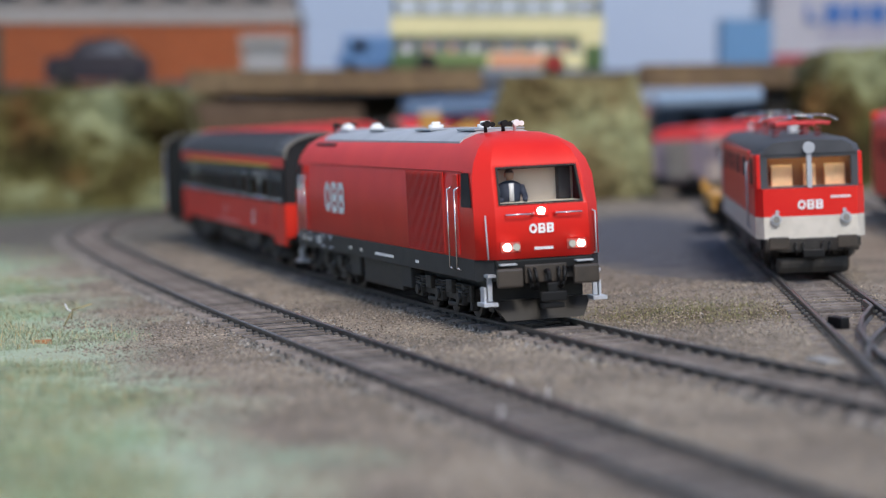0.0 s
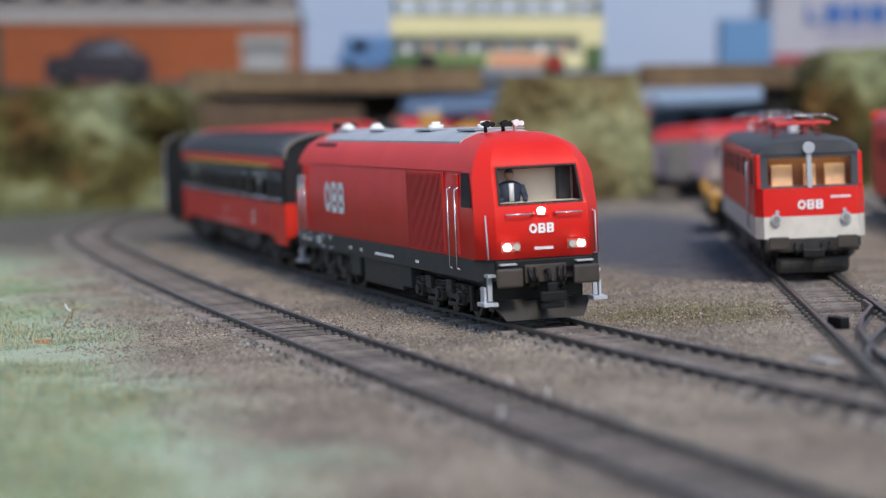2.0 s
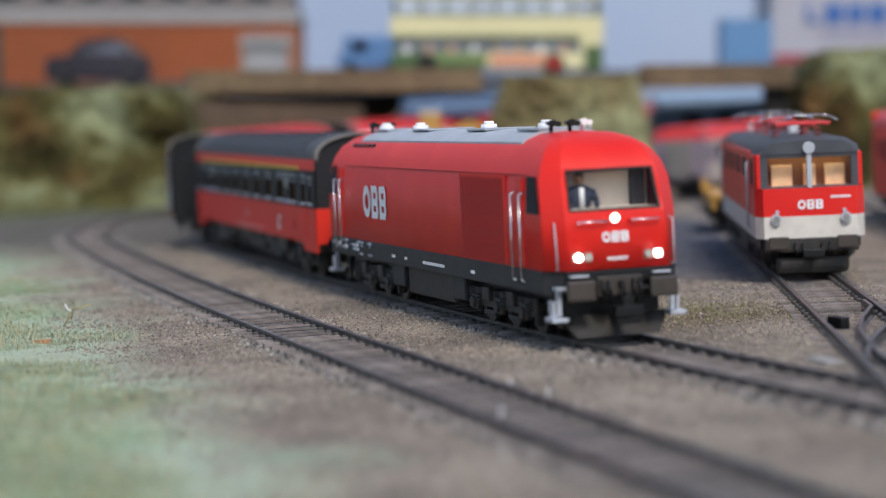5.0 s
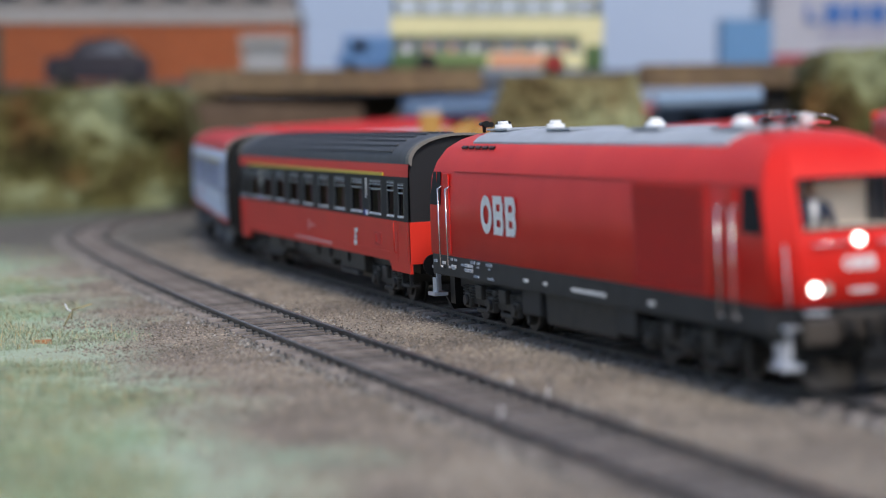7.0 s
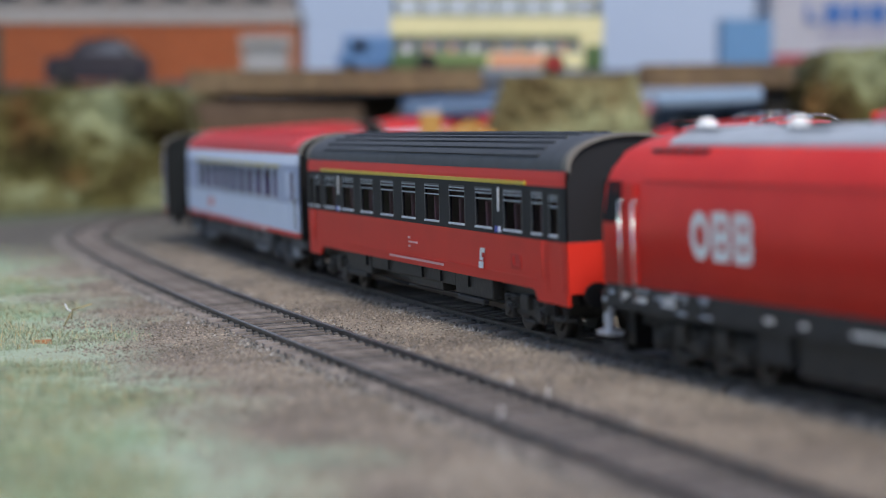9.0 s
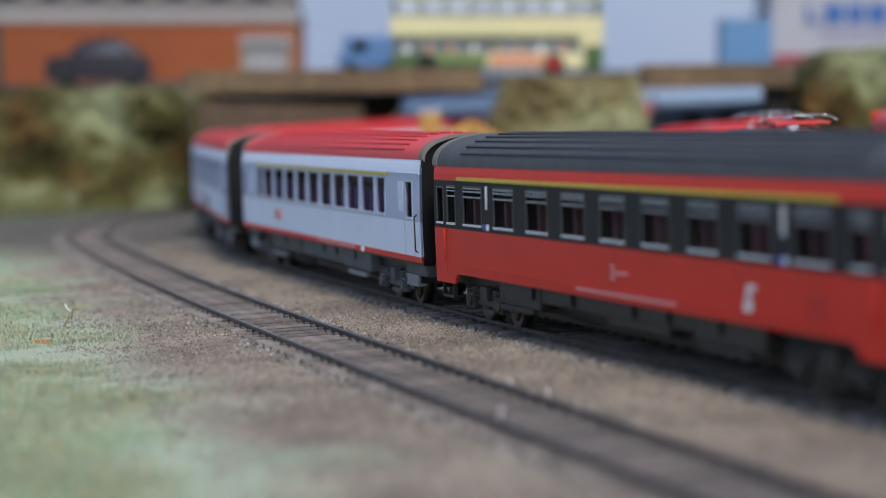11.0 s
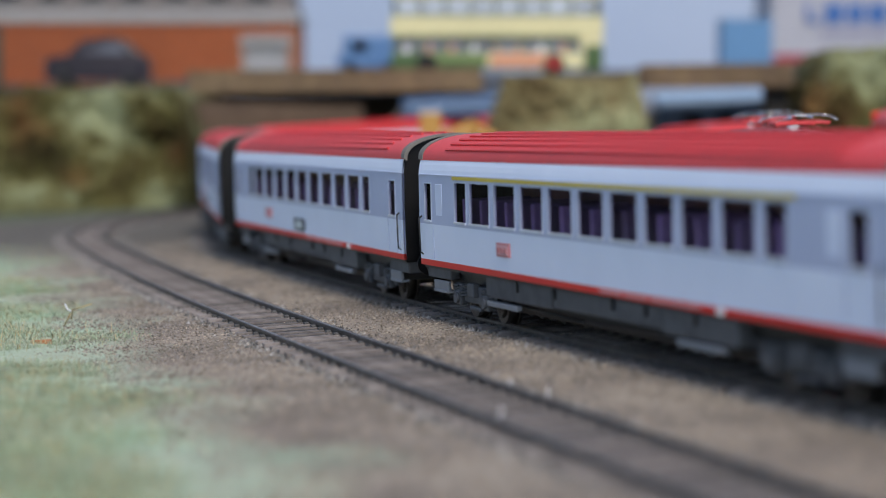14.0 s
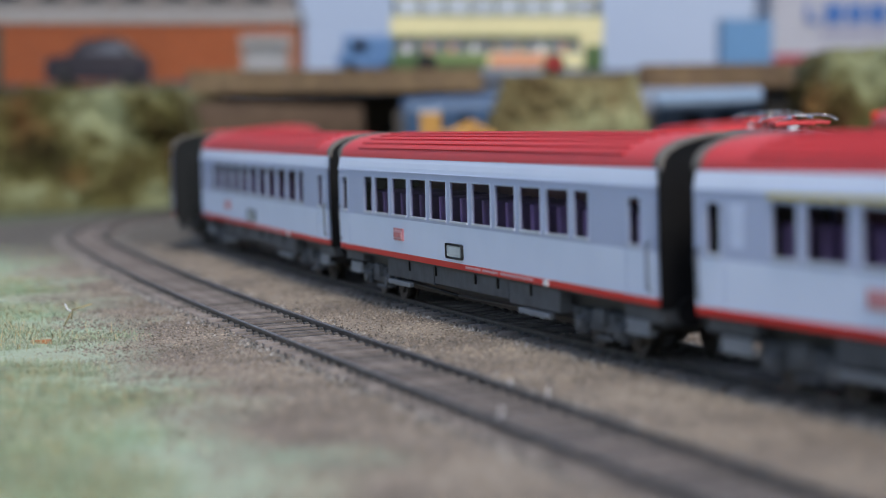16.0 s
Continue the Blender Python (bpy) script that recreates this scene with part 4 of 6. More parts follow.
# ---------------------------------------------------------------- coaches
def side_wall(x0, x1, bands, windows, y, thick=0.0006):
    """One coach side with real openings: bands are (z0, z1, material index), windows (xa, xb, za, zb)."""
    xs = sorted({x0, x1, *(round(w[i], 6) for w in windows for i in (0, 1))})
    zs = sorted({b[0] for b in bands} | {b[1] for b in bands} | {round(w[i], 6) for w in windows for i in (2, 3)})
    vs, fs, mi = [], [], []

    def tilt(z):
        return y * (1 - max(0, z - 0.0235) * 1.6 - max(0, z - 0.0368) ** 2 * 2200)
    s = 1 if y > 0 else -1

    def quad(pts, m):
        o = len(vs); vs.extend(pts); fs.append((o, o + 1, o + 2, o + 3)); mi.append(m)
    for xa, xb in zip(xs, xs[1:]):
        for za, zb in zip(zs, zs[1:]):
            cx, cz = (xa + xb) / 2, (za + zb) / 2
            if any(w[0] < cx < w[1] and w[2] < cz < w[3] for w in windows):
                continue
            band = [b for b in bands if b[0] < cz < b[1]]
            if band:
                quad([(xa, tilt(za), za), (xb, tilt(za), za), (xb, tilt(zb), zb), (xa, tilt(zb), zb)], band[0][2])
                quad([(xa, tilt(za) - s * thick, za), (xb, tilt(za) - s * thick, za), (xb, tilt(zb) - s * thick, zb), (xa, tilt(zb) - s * thick, zb)], band[0][2])
    for xa, xb, za, zb in windows:
        b = [q for q in bands if q[0] < (za + zb) / 2 < q[1]][0][2]
        for p, q in (((xa, za), (xb, za)), ((xb, za), (xb, zb)), ((xb, zb), (xa, zb)), ((xa, zb), (xa, za))):
            quad([(p[0], tilt(p[1]), p[1]), (q[0], tilt(q[1]), q[1]), (q[0], tilt(q[1]) - s * thick, q[1]), (p[0], tilt(p[1]) - s * thick, p[1])], b)
    return vs, fs, mi, tilt


def coach(s_front, livery, windows, group, label, yellow=True, frames_mat=None, seats=None, extra=None, under=None, boxes_under=(), H=0.1253):
    """A passenger coach; H is half the length of its body."""
    Wd = 0.0158
    co = thing("passenger_coach", Matrix.Identity(4), label, "passenger coach", group)
    bands, mats, roof_m, end_m = livery
    zt = bands[-1][1]
    for s, nm in ((-1, "near"), (1, "far")):
        vs, fs, mi, tilt = side_wall(-H, H, bands, windows, s * Wd)
        part("side_wall", quads(vs, fs, mats, mi), None, co, label)
        for w in windows:
            za, zb = w[2], w[3]
            ya, yb = tilt(za) - s * 0.0003, tilt(zb) - s * 0.0003
            me = quads([(w[0], ya, za), (w[1], ya, za), (w[1], yb, zb), (w[0], yb, zb)], [(0, 1, 2, 3)], [GLASS])
            wp = part("window", me, None, co)
            wp.visible_shadow = False
            t = 0.00030
            bm = bmesh.new()
            o = s * 0.00016
            for xa, xb, z0, z1 in ((w[0] - t, w[1] + t, za - t, za), (w[0] - t, w[1] + t, zb, zb + t), (w[0] - t, w[0], za, zb), (w[1], w[1] + t, za, zb)):
                vv = [bm.verts.new((x, tilt(z) + o, z)) for x, z in ((xa, z0), (xb, z0), (xb, z1), (xa, z1))]
                vw = [bm.verts.new((v.co.x, v.co.y - s * 0.0003, v.co.z)) for v in vv]
                bm.faces.new(vv)
                for k in range(4):
                    bm.faces.new((vv[k], vv[(k + 1) % 4], vw[(k + 1) % 4], vw[k]))
            # sill with the highlight below the window put into its pale colour
            if w[3] - w[2] > 0.006:
                part("window_sill", boxes((w[0], w[1], *sorted((tilt(za) - s * 0.0002, tilt(za) + s * 0.0005)), za - 0.00025, za + 0.00028), bevel=0.00008), SILLGREY, wp, "thin window sill coloured pale as a highlight line")
            if extra == "bars" and w[1] - w[0] > 0.0055:
                for zz in (zb - 0.0003, zb - 0.0011, zb - 0.0025):
                    bb = boxes((w[0], w[1], *sorted((tilt(zz) - s * 0.0002, tilt(zz) + s * 0.00025)), zz - 0.00014, zz + 0.00014))
                    part("window_bar", bb, LGREY, wp, "bright window rail")
            part("window_frame", bm, frames_mat or LGREY, wp)
    # roof: a rounded shell with lengthwise ribs
    prof = []
    ny = 26
    wt = tilt(zt) / s * 1.0
    for k in range(ny + 1):
        a = math.pi * k / ny
        yy = -math.cos(a)
        zz = max(0.0, math.sin(a)) ** 0.80
        prof.append((yy * (wt + 0.0001), zt + zz * (0.0477 - zt)))
    rings = []
    for x, dz in ((-H, 0), (H, 0)):
        rings.append([(x, y, z) for y, z in prof])
    bm = loft(rings, cap=False)
    bmesh.ops.recalc_face_normals(bm, faces=bm.faces)
    smooth(bm, 40)
    part("roof", bm, roof_m, co, "long ribbed roof")
    for k in range(3, ny - 2):
        if k % 2:
            y, z = prof[k]
            part("roof_rib", boxes((-H + 0.020, H - 0.020, -0.00034, 0.00034, -0.0002, 0.00050), bevel=0.0001), roof_m, co).matrix_basis = Matrix.Translation((0, y, z)) @ Matrix.Rotation(-math.asin(max(-1, min(1, y / wt))) * 0.8, 4, "X")
    # ends, gangway bellows, floor and interior
    for sg in (1, -1):
        x0, x1 = sorted((sg * (H - 0.0009), sg * (H - 0.0001)))
        bm = bmesh.new()
        ring = [(-Wd + 0.0006, bands[0][0]), (Wd - 0.0006, bands[0][0])] + [(y * 0.985, z - 0.0003) for y, z in prof[::-1]]
        a = [bm.verts.new((x0, y, z)) for y, z in ring]; b = [bm.verts.new((x1, y, z)) for y, z in ring]
        bm.faces.new(a[::-1]); bm.faces.new(b)
        for k in range(len(a)):
            j = (k + 1) % len(a)
            bm.faces.new((a[k], a[j], b[j], b[k]))
        part("end_wall", bm, end_m, co)
        # roof end lip
        bm = bmesh.new()
        for (ya, za), (yb, zb) in zip(prof, prof[1:]):
            pts = [(sg * (H - 0.0022), ya * 1.012, za + 0.0002), (sg * (H - 0.0022), yb * 1.012, zb + 0.0002), (sg * (H + 0.0012), yb * 1.012, zb + 0.0002), (sg * (H + 0.0012), ya * 1.012, za + 0.0002)]
            inn = [(p[0], p[1] * 0.94, p[2] - 0.0007) for p in pts]
            o = [bm.verts.new(p) for p in pts]; i = [bm.verts.new(p) for p in inn]
            bm.faces.new(o); bm.faces.new(i[::-1]); bm.faces.new((o[3], o[2], i[2], i[3])); bm.faces.new((o[1], o[0], i[0], i[1]))
        bmesh.ops.remove_doubles(bm, verts=bm.verts, dist=1e-6)
        part("roof_lip", bm, BELLOWS, co, "grey-brown roof end lip")
        bm = boxes((*sorted((sg * H, sg * (H + 0.0046))), -0.0060, 0.0060, 0.0125, 0.0380), bevel=0.0007)
        part("gangway", bm, BLACK, co, "black rubber gangway bellows")
        for y in (-0.0100, 0.0100):
            bm = cyl(bmesh.new(), (sg * H, y, 0.0118), (sg * (H + 0.0030), y, 0.0118), 0.0016, seg=12)
            cyl(bm, (sg * (H + 0.0030), y, 0.0118), (sg * (H + 0.0038), y, 0.0118), 0.0030, seg=18)
            part("buffer", bm, BLACK, co)
        part("coupling", boxes((*sorted((sg * (H - 0.01), sg * (H + 0.0078))), -0.0012, 0.0012, 0.0058, 0.0074), bevel=0.0002), BLACK, co)
    part("coach_floor", boxes((-H + 0.001, H - 0.001, -Wd + 0.0008, Wd - 0.0008, 0.0122, 0.0132)), BLACK, co)
    part("ceiling", boxes((-H + 0.001, H - 0.001, -wt + 0.0014, wt - 0.0014, zt - 0.0012, zt - 0.0006)), LGREY, co)
    part("corridor_wall", boxes((-H + 0.02, H - 0.02, 0.0050, 0.0056, 0.0132, zt - 0.0014)), mat_inner, co)
    for w in windows:
        if w[1] - w[0] > 0.006:
            for o in (0.25, 0.75):
                x = w[0] + (w[1] - w[0]) * o
                part("seat", SEAT_MESH[seats or 0], None, co).location = (x, -0.0056, 0.0132)
    # solebar and underfloor boxes
    part("underframe", boxes((-H + 0.004, H - 0.004, -0.0118, 0.0118, 0.0090, 0.0122)), BLACK, co)
    # black block added to keep light from showing through under the floor
    part("underfloor_core", boxes((-0.070, 0.070, -0.0100, 0.0100, 0.0036, 0.0092), bevel=0.0006), BLACK, co)
    top = bands[0][0]
    for x0, x1, z0, wy in boxes_under:
        part("underfloor_box", boxes((x0, x1, -wy, wy, z0, top + 0.0004), bevel=0.0004), under or WEATHER, co)
    for s in (-1, 1):
        # catches, steps and pipes along the equipment boxes
        for x in (-0.056, -0.031, 0.004, 0.022, 0.047):
            part("box_latch", boxes((x, x + 0.0008, *sorted((s * 0.0146, s * 0.0153)), top - 0.0032, top - 0.0004), bevel=0.0001), BLACK, co)
        for x0, x1 in ((-0.078, -0.056), (0.038, 0.060)):
            part("battery_tray", boxes((x0, x1, *sorted((s * 0.0136, s * 0.0152)), 0.0050, 0.0064), bevel=0.0003), LIPGREY if under else DGREY, co)
        part("brake_pipe", tube([Vector((-0.074, s * 0.0122, 0.0062)), Vector((-0.020, s * 0.0118, 0.0050)), Vector((0.072, s * 0.0122, 0.0062))], 0.0004, 6), BLACK, co)
    bogies = [bogie(co, x, (-0.0115, 0.0115), 0.014, paint=under) for x in (0.0910, -0.0910)]
    MOVING.append((co, s_front - 0.1266, 0.0910, bogies, (0.091, -0.091)))
    return co


UNDERGREY = mat("grey_underframe", (0.085, 0.090, 0.10), 0.6, spec=0.3, scale=200, color2=(0.05, 0.053, 0.06), bump=0.1)
mat_inner = mat("coach_inner_wall", (0.36, 0.21, 0.17), 0.6, scale=70, color2=(0.11, 0.085, 0.11), big=0.5)
SILLGREY = mat("sill_highlight", (0.62, 0.66, 0.76), 0.28, spec=0.5, scale=200)
LIPGREY = mat("grey_tray_edge", (0.20, 0.215, 0.24), 0.5, scale=200)
FROSTED = mat("frosted_window", (0.66, 0.72, 0.90), 0.3, scale=60, color2=(0.58, 0.64, 0.84))
PINKPRINT = mat("pale_pink_print", (0.66, 0.36, 0.38), 0.5, scale=400)
UNDERLINE = mat("faded_red_print", (0.55, 0.20, 0.22), 0.5, scale=300)
SEAT_MESH = []
for m in (SEATS, SEATSRED):
    bm = boxes((-0.0022, 0.0022, -0.0085, 0.0085, 0.0, 0.0050), (-0.0008, 0.0008, -0.0085, 0.0085, 0.0050, 0.0182), bevel=0.0005)
    me = bpy.data.meshes.new("seat"); bm.to_mesh(me); bm.free(); me.materials.append(m); SEAT_MESH.append(me)


def row_of(start, pitch, width, n, z0, z1):
    return [(round(start + k * pitch, 6), round(start + k * pitch + width, 6), z0, z1) for k in range(n)]


def slanted_emblem(p, m, parent):
    """A slanted pictogram of two hooked bars."""
    bm = bmesh.new()
    for pts in (((-0.0008, 0.0026), (0.0032, 0.0026), (0.0030, 0.0014), (0.0006, 0.0014), (0.0003, 0.0002), (0.0016, 0.0002), (0.0013, -0.0006), (-0.0016, -0.0006)),
                ((-0.0026, -0.0026), (0.0012, -0.0026), (0.0017, -0.0009), (-0.0023, -0.0009))):
        v = [bm.verts.new((x, -0.0001, z)) for x, z in pts]
        bm.faces.new(v[::-1])
    ob = part("emblem", bm, PRINT, parent)
    ob.matrix_basis = Matrix.Translation(p) @ m


def red_coach(s_front):
    bands = [(0.0120, 0.0237, 0), (0.0237, 0.0362, 1), (0.0362, 0.0380, 0), (0.0380, 0.0398, 0)]
    z0, z1 = 0.0250, 0.0347
    win = row_of(-0.1012, 0.02285, 0.0134, 9, z0, z1) + [(-0.1142, -0.1080, z0, z1), (0.1025, 0.1098, z0, z1), (-0.1226, -0.1176, 0.0250, 0.0342), (0.1150, 0.1206, 0.0250, 0.0342)]
    co = coach(s_front, (bands, [ORED, COACHBLACK], ROOFGREY, COACHBLACK), win, "coaches of the train",
               "red and black model coach with yellow line and dark grey roof", seats=1, extra="bars", frames_mat=mat("dark_window_frame", (0.06, 0.062, 0.07), 0.4),
               boxes_under=((-0.080, -0.052, 0.0062, 0.0146), (-0.0515, 0.034, 0.0082, 0.0144), (-0.012, 0.020, 0.0060, 0.0138), (0.0345, 0.066, 0.0066, 0.0146)))
    H = 0.1253
    for sg in (1, -1):
        # the lower half of each end is red and cut short of the gangway
        part("end_panel", boxes((*sorted((sg * (H - 0.0002), sg * (H + 0.0003))), -0.0156, 0.0156, 0.0120, 0.0237), bevel=0.0001), ORED, co, "red lower end panel")
    for s, m in ((-1, NEAR), (1, FAR)):
        y = s * 0.0158
        yt = s * 0.0158 * (1 - (0.0366 - 0.0235) * 1.6)
        panel(Vector((-0.004, yt + s * 0.0001, 0.0367)), 0.204, 0.0009, m, "yellow_stripe", YELLOW, co)
        # skirts hang lower at the ends, with a rounded step over the bogies
        for xe, xi in ((-H, -0.1105), (H, 0.1045)):
            d = 0.0016 if xi < 0 else -0.0016
            bm = bmesh.new()
            prof = [(xe, 0.0093), (xi, 0.0093), (xi + d * 0.25, 0.0100), (xi + d * 0.7, 0.0110), (xi + d * 2.0, 0.0121), (xe, 0.0121)]
            va = [bm.verts.new((x, s * 0.0158, z)) for x, z in prof]; vb = [bm.verts.new((x, s * 0.0150, z)) for x, z in prof]
            bm.faces.new(va); bm.faces.new(vb[::-1])
            for k in range(len(prof)):
                j = (k + 1) % len(prof)
                bm.faces.new((va[k], va[j], vb[j], vb[k]))
            bmesh.ops.recalc_face_normals(bm, faces=bm.faces)
            part("end_skirt", bm, ORED, co)
        me = bpy.data.curves.new("class_number", "FONT"); me.body = "1"; me.size = 0.0080; me.extrude = 0.0001; me.align_x = "CENTER"; me.offset = 0.00016
        t = new("class_number", me)
        bpy.context.view_layer.update()
        mesh = bpy.data.meshes.new_from_object(t)
        bpy.data.objects.remove(t)
        for x in (0.0772, -0.0838):
            ob = part("class_number", mesh.copy(), PRINT, co)
            ob.matrix_basis = Matrix.Translation((x, s * 0.0158 * (1 - 0.008 * 1.6) + s * 0.0002, 0.0296)) @ m @ Matrix.Rotation(math.pi / 2 - 0.025, 4, "X")
            panel(Vector((x - 0.0014, s * 0.0158 + s * 0.0001, 0.0250)), 0.0020, 0.0014, m, "sign", BLUEPRINT, co)
            panel(Vector((x + 0.0008, s * 0.0158 + s * 0.0001, 0.0250)), 0.0012, 0.0014, m, "sign", FROSTED, co)
        slanted_emblem(Vector((0.0628, y + s * 0.0002, 0.0172)), m, co)
        bars(Vector((0.002, y + s * 0.0002, 0.0136)), 0.054, 0.0006, m, co, 22, PINKPRINT, seed=7)
        bars(Vector((0.0, y + s * 0.0002, 0.0183)), 0.009, 0.0005, m, co, 5, PINKPRINT, seed=8)
        for dz in (0.0012, -0.0012):
            panel(Vector((-0.0036, y + s * 0.0002, 0.0183 + dz)), 0.0012, 0.0006, m, "lettering", PINKPRINT, co)
        part("sole_ridge", boxes((-0.104, 0.1035, *sorted((y, y + s * 0.00022)), 0.0143, 0.01455)), ORED, co)
        bm = boxes((0.0860, 0.0935, *sorted((y, y + s * 0.0002)), 0.0158, 0.0196), (0.0872, 0.0888, *sorted((y, y + s * 0.0005)), 0.0166, 0.0190), (0.0888, 0.0923, *sorted((y, y + s * 0.0004)), 0.0164, 0.0168), bevel=0.0001)
        part("filler_hatch", bm, mat_seam, co)
        for x in (0.1122, 0.1232, -0.1160):
            part("door_seam", boxes((x, x + 0.0002, *sorted((y, y + s * 0.00010)), 0.0122, 0.0236)), mat_seam, co)
        for x in (0.1110, -0.1155):
            part("door_rail", tube([Vector((x, y, 0.0236)), Vector((x, y + s * 0.0007, 0.0232)), Vector((x, y + s * 0.0007, 0.0150)), Vector((x, y, 0.0146))], 0.00016, 6), ORED, co)
        for x in (0.1160, -0.1190):
            part("entrance_step", boxes((x - 0.0045, x + 0.0045, *sorted((s * 0.0118, s * 0.0148)), 0.0052, 0.0060), (x - 0.0045, x - 0.0038, *sorted((s * 0.0138, s * 0.0148)), 0.0058, 0.0094), (x + 0.0038, x + 0.0045, *sorted((s * 0.0138, s * 0.0148)), 0.0058, 0.0094)), DGREY, co)
    return co


def white_coach(s_front, first, restroom, seedling):
    bands = [(0.0130, 0.0146, 1), (0.0146, 0.0242, 0), (0.0242, 0.0373, 2), (0.0373, 0.0386, 0), (0.0386, 0.0400, 0), (0.0400, 0.0412, 0)]
    z0, z1 = 0.0252, 0.0356
    win = row_of(-0.0864, 0.0186, 0.0147, 9, z0, z1) + [(-0.0984, -0.0893, z0, z1), (0.0808, 0.0900, z0, z1), (-0.1234, -0.1180, 0.0250, 0.0350), (0.1135, 0.1203, 0.0250, 0.0350)]
    co = coach(s_front, (bands, [WHITE, RED, BANDGREY], REDROOF, BLACK), win, "coaches of the train",
               "white and grey coach with red roof" + (" and thin yellow line" if first else " and service hatch"), frames_mat=PILLAR, under=UNDERGREY, H=0.1285,
               boxes_under=((-0.0790, -0.0330, 0.0072, 0.0148), (-0.0326, 0.0300, 0.0076, 0.0147), (0.0304, 0.0665, 0.0068, 0.0148), (-0.1272, -0.1080, 0.0096, 0.0144), (0.1060, 0.1272, 0.0090, 0.0144)))
    for s, m in ((-1, NEAR), (1, FAR)):
        y = s * 0.0158
        yt = s * 0.0158 * (1 - (0.0366 - 0.0235) * 1.6)
        if first:
            panel(Vector((-0.003, yt + s * 0.0001, 0.0368)), 0.193, 0.0009, m, "yellow_stripe", YELLOW, co)
            for x0, x1 in ((-0.1142, -0.1088), (0.1052, 0.1106)):
                part("frosted_window", boxes((x0, x1, *sorted((s * 0.01545, s * 0.01572)), z0, 0.0350), bevel=0.0001), FROSTED, co, "frosted white toilet window")
        x = -0.0615
        panel(Vector((x, y + s * 0.0002, 0.0199)), 0.0090, 0.0034, m, "emblem_plate", UNDERLINE, co)
        panel(Vector((x, y + s * 0.0004, 0.0199)), 0.0080, 0.0024, m, "emblem_field", PINKPRINT, co)
        for k in range(3):
            panel(Vector((x - 0.0024 + k * 0.0025, y + s * 0.0006, 0.0198)), 0.0018, 0.0013, m, "emblem_bar", UNDERLINE, co)
        for k, xx in enumerate((0.006, 0.020, 0.034, 0.046)):
            bars(Vector((xx, y + s * 0.0002, 0.0139)), 0.012, 0.0006, m, co, 9, PINKPRINT, seed=seedling + k)
        panel(Vector((0.0615, y + s * 0.0003, 0.0138)), 0.0026, 0.0014, m, "sign", PRINT, co)
        part("gutter", boxes((-0.1283, 0.1283, *sorted((yt - s * 0.0002, yt + s * 0.00025)), 0.0372, 0.0375)), BANDGREY, co)
        if restroom:
            bm = boxes((-0.0158, -0.0020, *sorted((y, y + s * 0.0003)), 0.0156, 0.0196), bevel=0.0008)
            part("hatch_frame", bm, DGREY, co)
            part("hatch", boxes((-0.0148, -0.0030, *sorted((y, y + s * 0.0005)), 0.0162, 0.0190), bevel=0.0006), PALEHATCH, co, "small pale service hatch")
        # doors, handrails beside them, lamps and steps
        for x in (0.1117, 0.1216, -0.1166):
            part("door_seam", boxes((x, x + 0.0002, *sorted((y, y + s * 0.00010)), 0.0148, 0.0242)), BANDGREY, co)
        for x in (0.1252, -0.1262):
            part("door_rail", tube([Vector((x, y, 0.0262)), Vector((x, y + s * 0.0008, 0.0256)), Vector((x, y + s * 0.0008, 0.0164)), Vector((x, y, 0.0158))], 0.00022, 6), DGREY, co, "dark door handrail")
        for x in (0.1140, -0.1150):
            part("entrance_step", boxes((x - 0.0060, x + 0.0060, *sorted((s * 0.0124, s * 0.0150)), 0.0060, 0.0068), (x - 0.0060, x + 0.0060, *sorted((s * 0.0140, s * 0.0148)), 0.0066, 0.0092), bevel=0.0002), LIPGREY, co, "grey entrance step")
    return co


PILLAR = mat("window_frame_lilac", (0.50, 0.56, 0.72), 0.35, spec=0.5, scale=80)
PALEHATCH = mat("pale_hatch", (0.62, 0.66, 0.66), 0.5, scale=120)
S0 = 0.0010
diesel_locomotive(S0 + 0.0055)
DOLL = driver_figure()
red_coach(S0 - 0.2276)
white_coach(S0 - 0.4955, True, False, 20)
white_coach(S0 - 0.7700, False, True, 30)
white_coach(S0 - 1.0415, False, True, 40)
white_coach(S0 - 1.3130, False, True, 50)

# ---------------------------------------------------------------- electric locomotive in the yard
WARMCREAM = mat("warm_window_light", (0.92, 0.68, 0.40), 0.6)
CABFILL = mat("cab_fill_glow", (1.0, 0.78, 0.5), 0.5, emit=3.2)
YARD_DIR = Vector((0.0257, 0.38, 0)).normalized()


def yard_pose(y, dx=0.0):
    p = Vector((0.0908, 0.420, 0)) + YARD_DIR * ((y - 0.420) / YARD_DIR.y)
    return Matrix.Translation(p + Vector((dx, 0, 0))) @ Matrix.Rotation(math.atan2(-YARD_DIR.y, -YARD_DIR.x), 4, "Z")


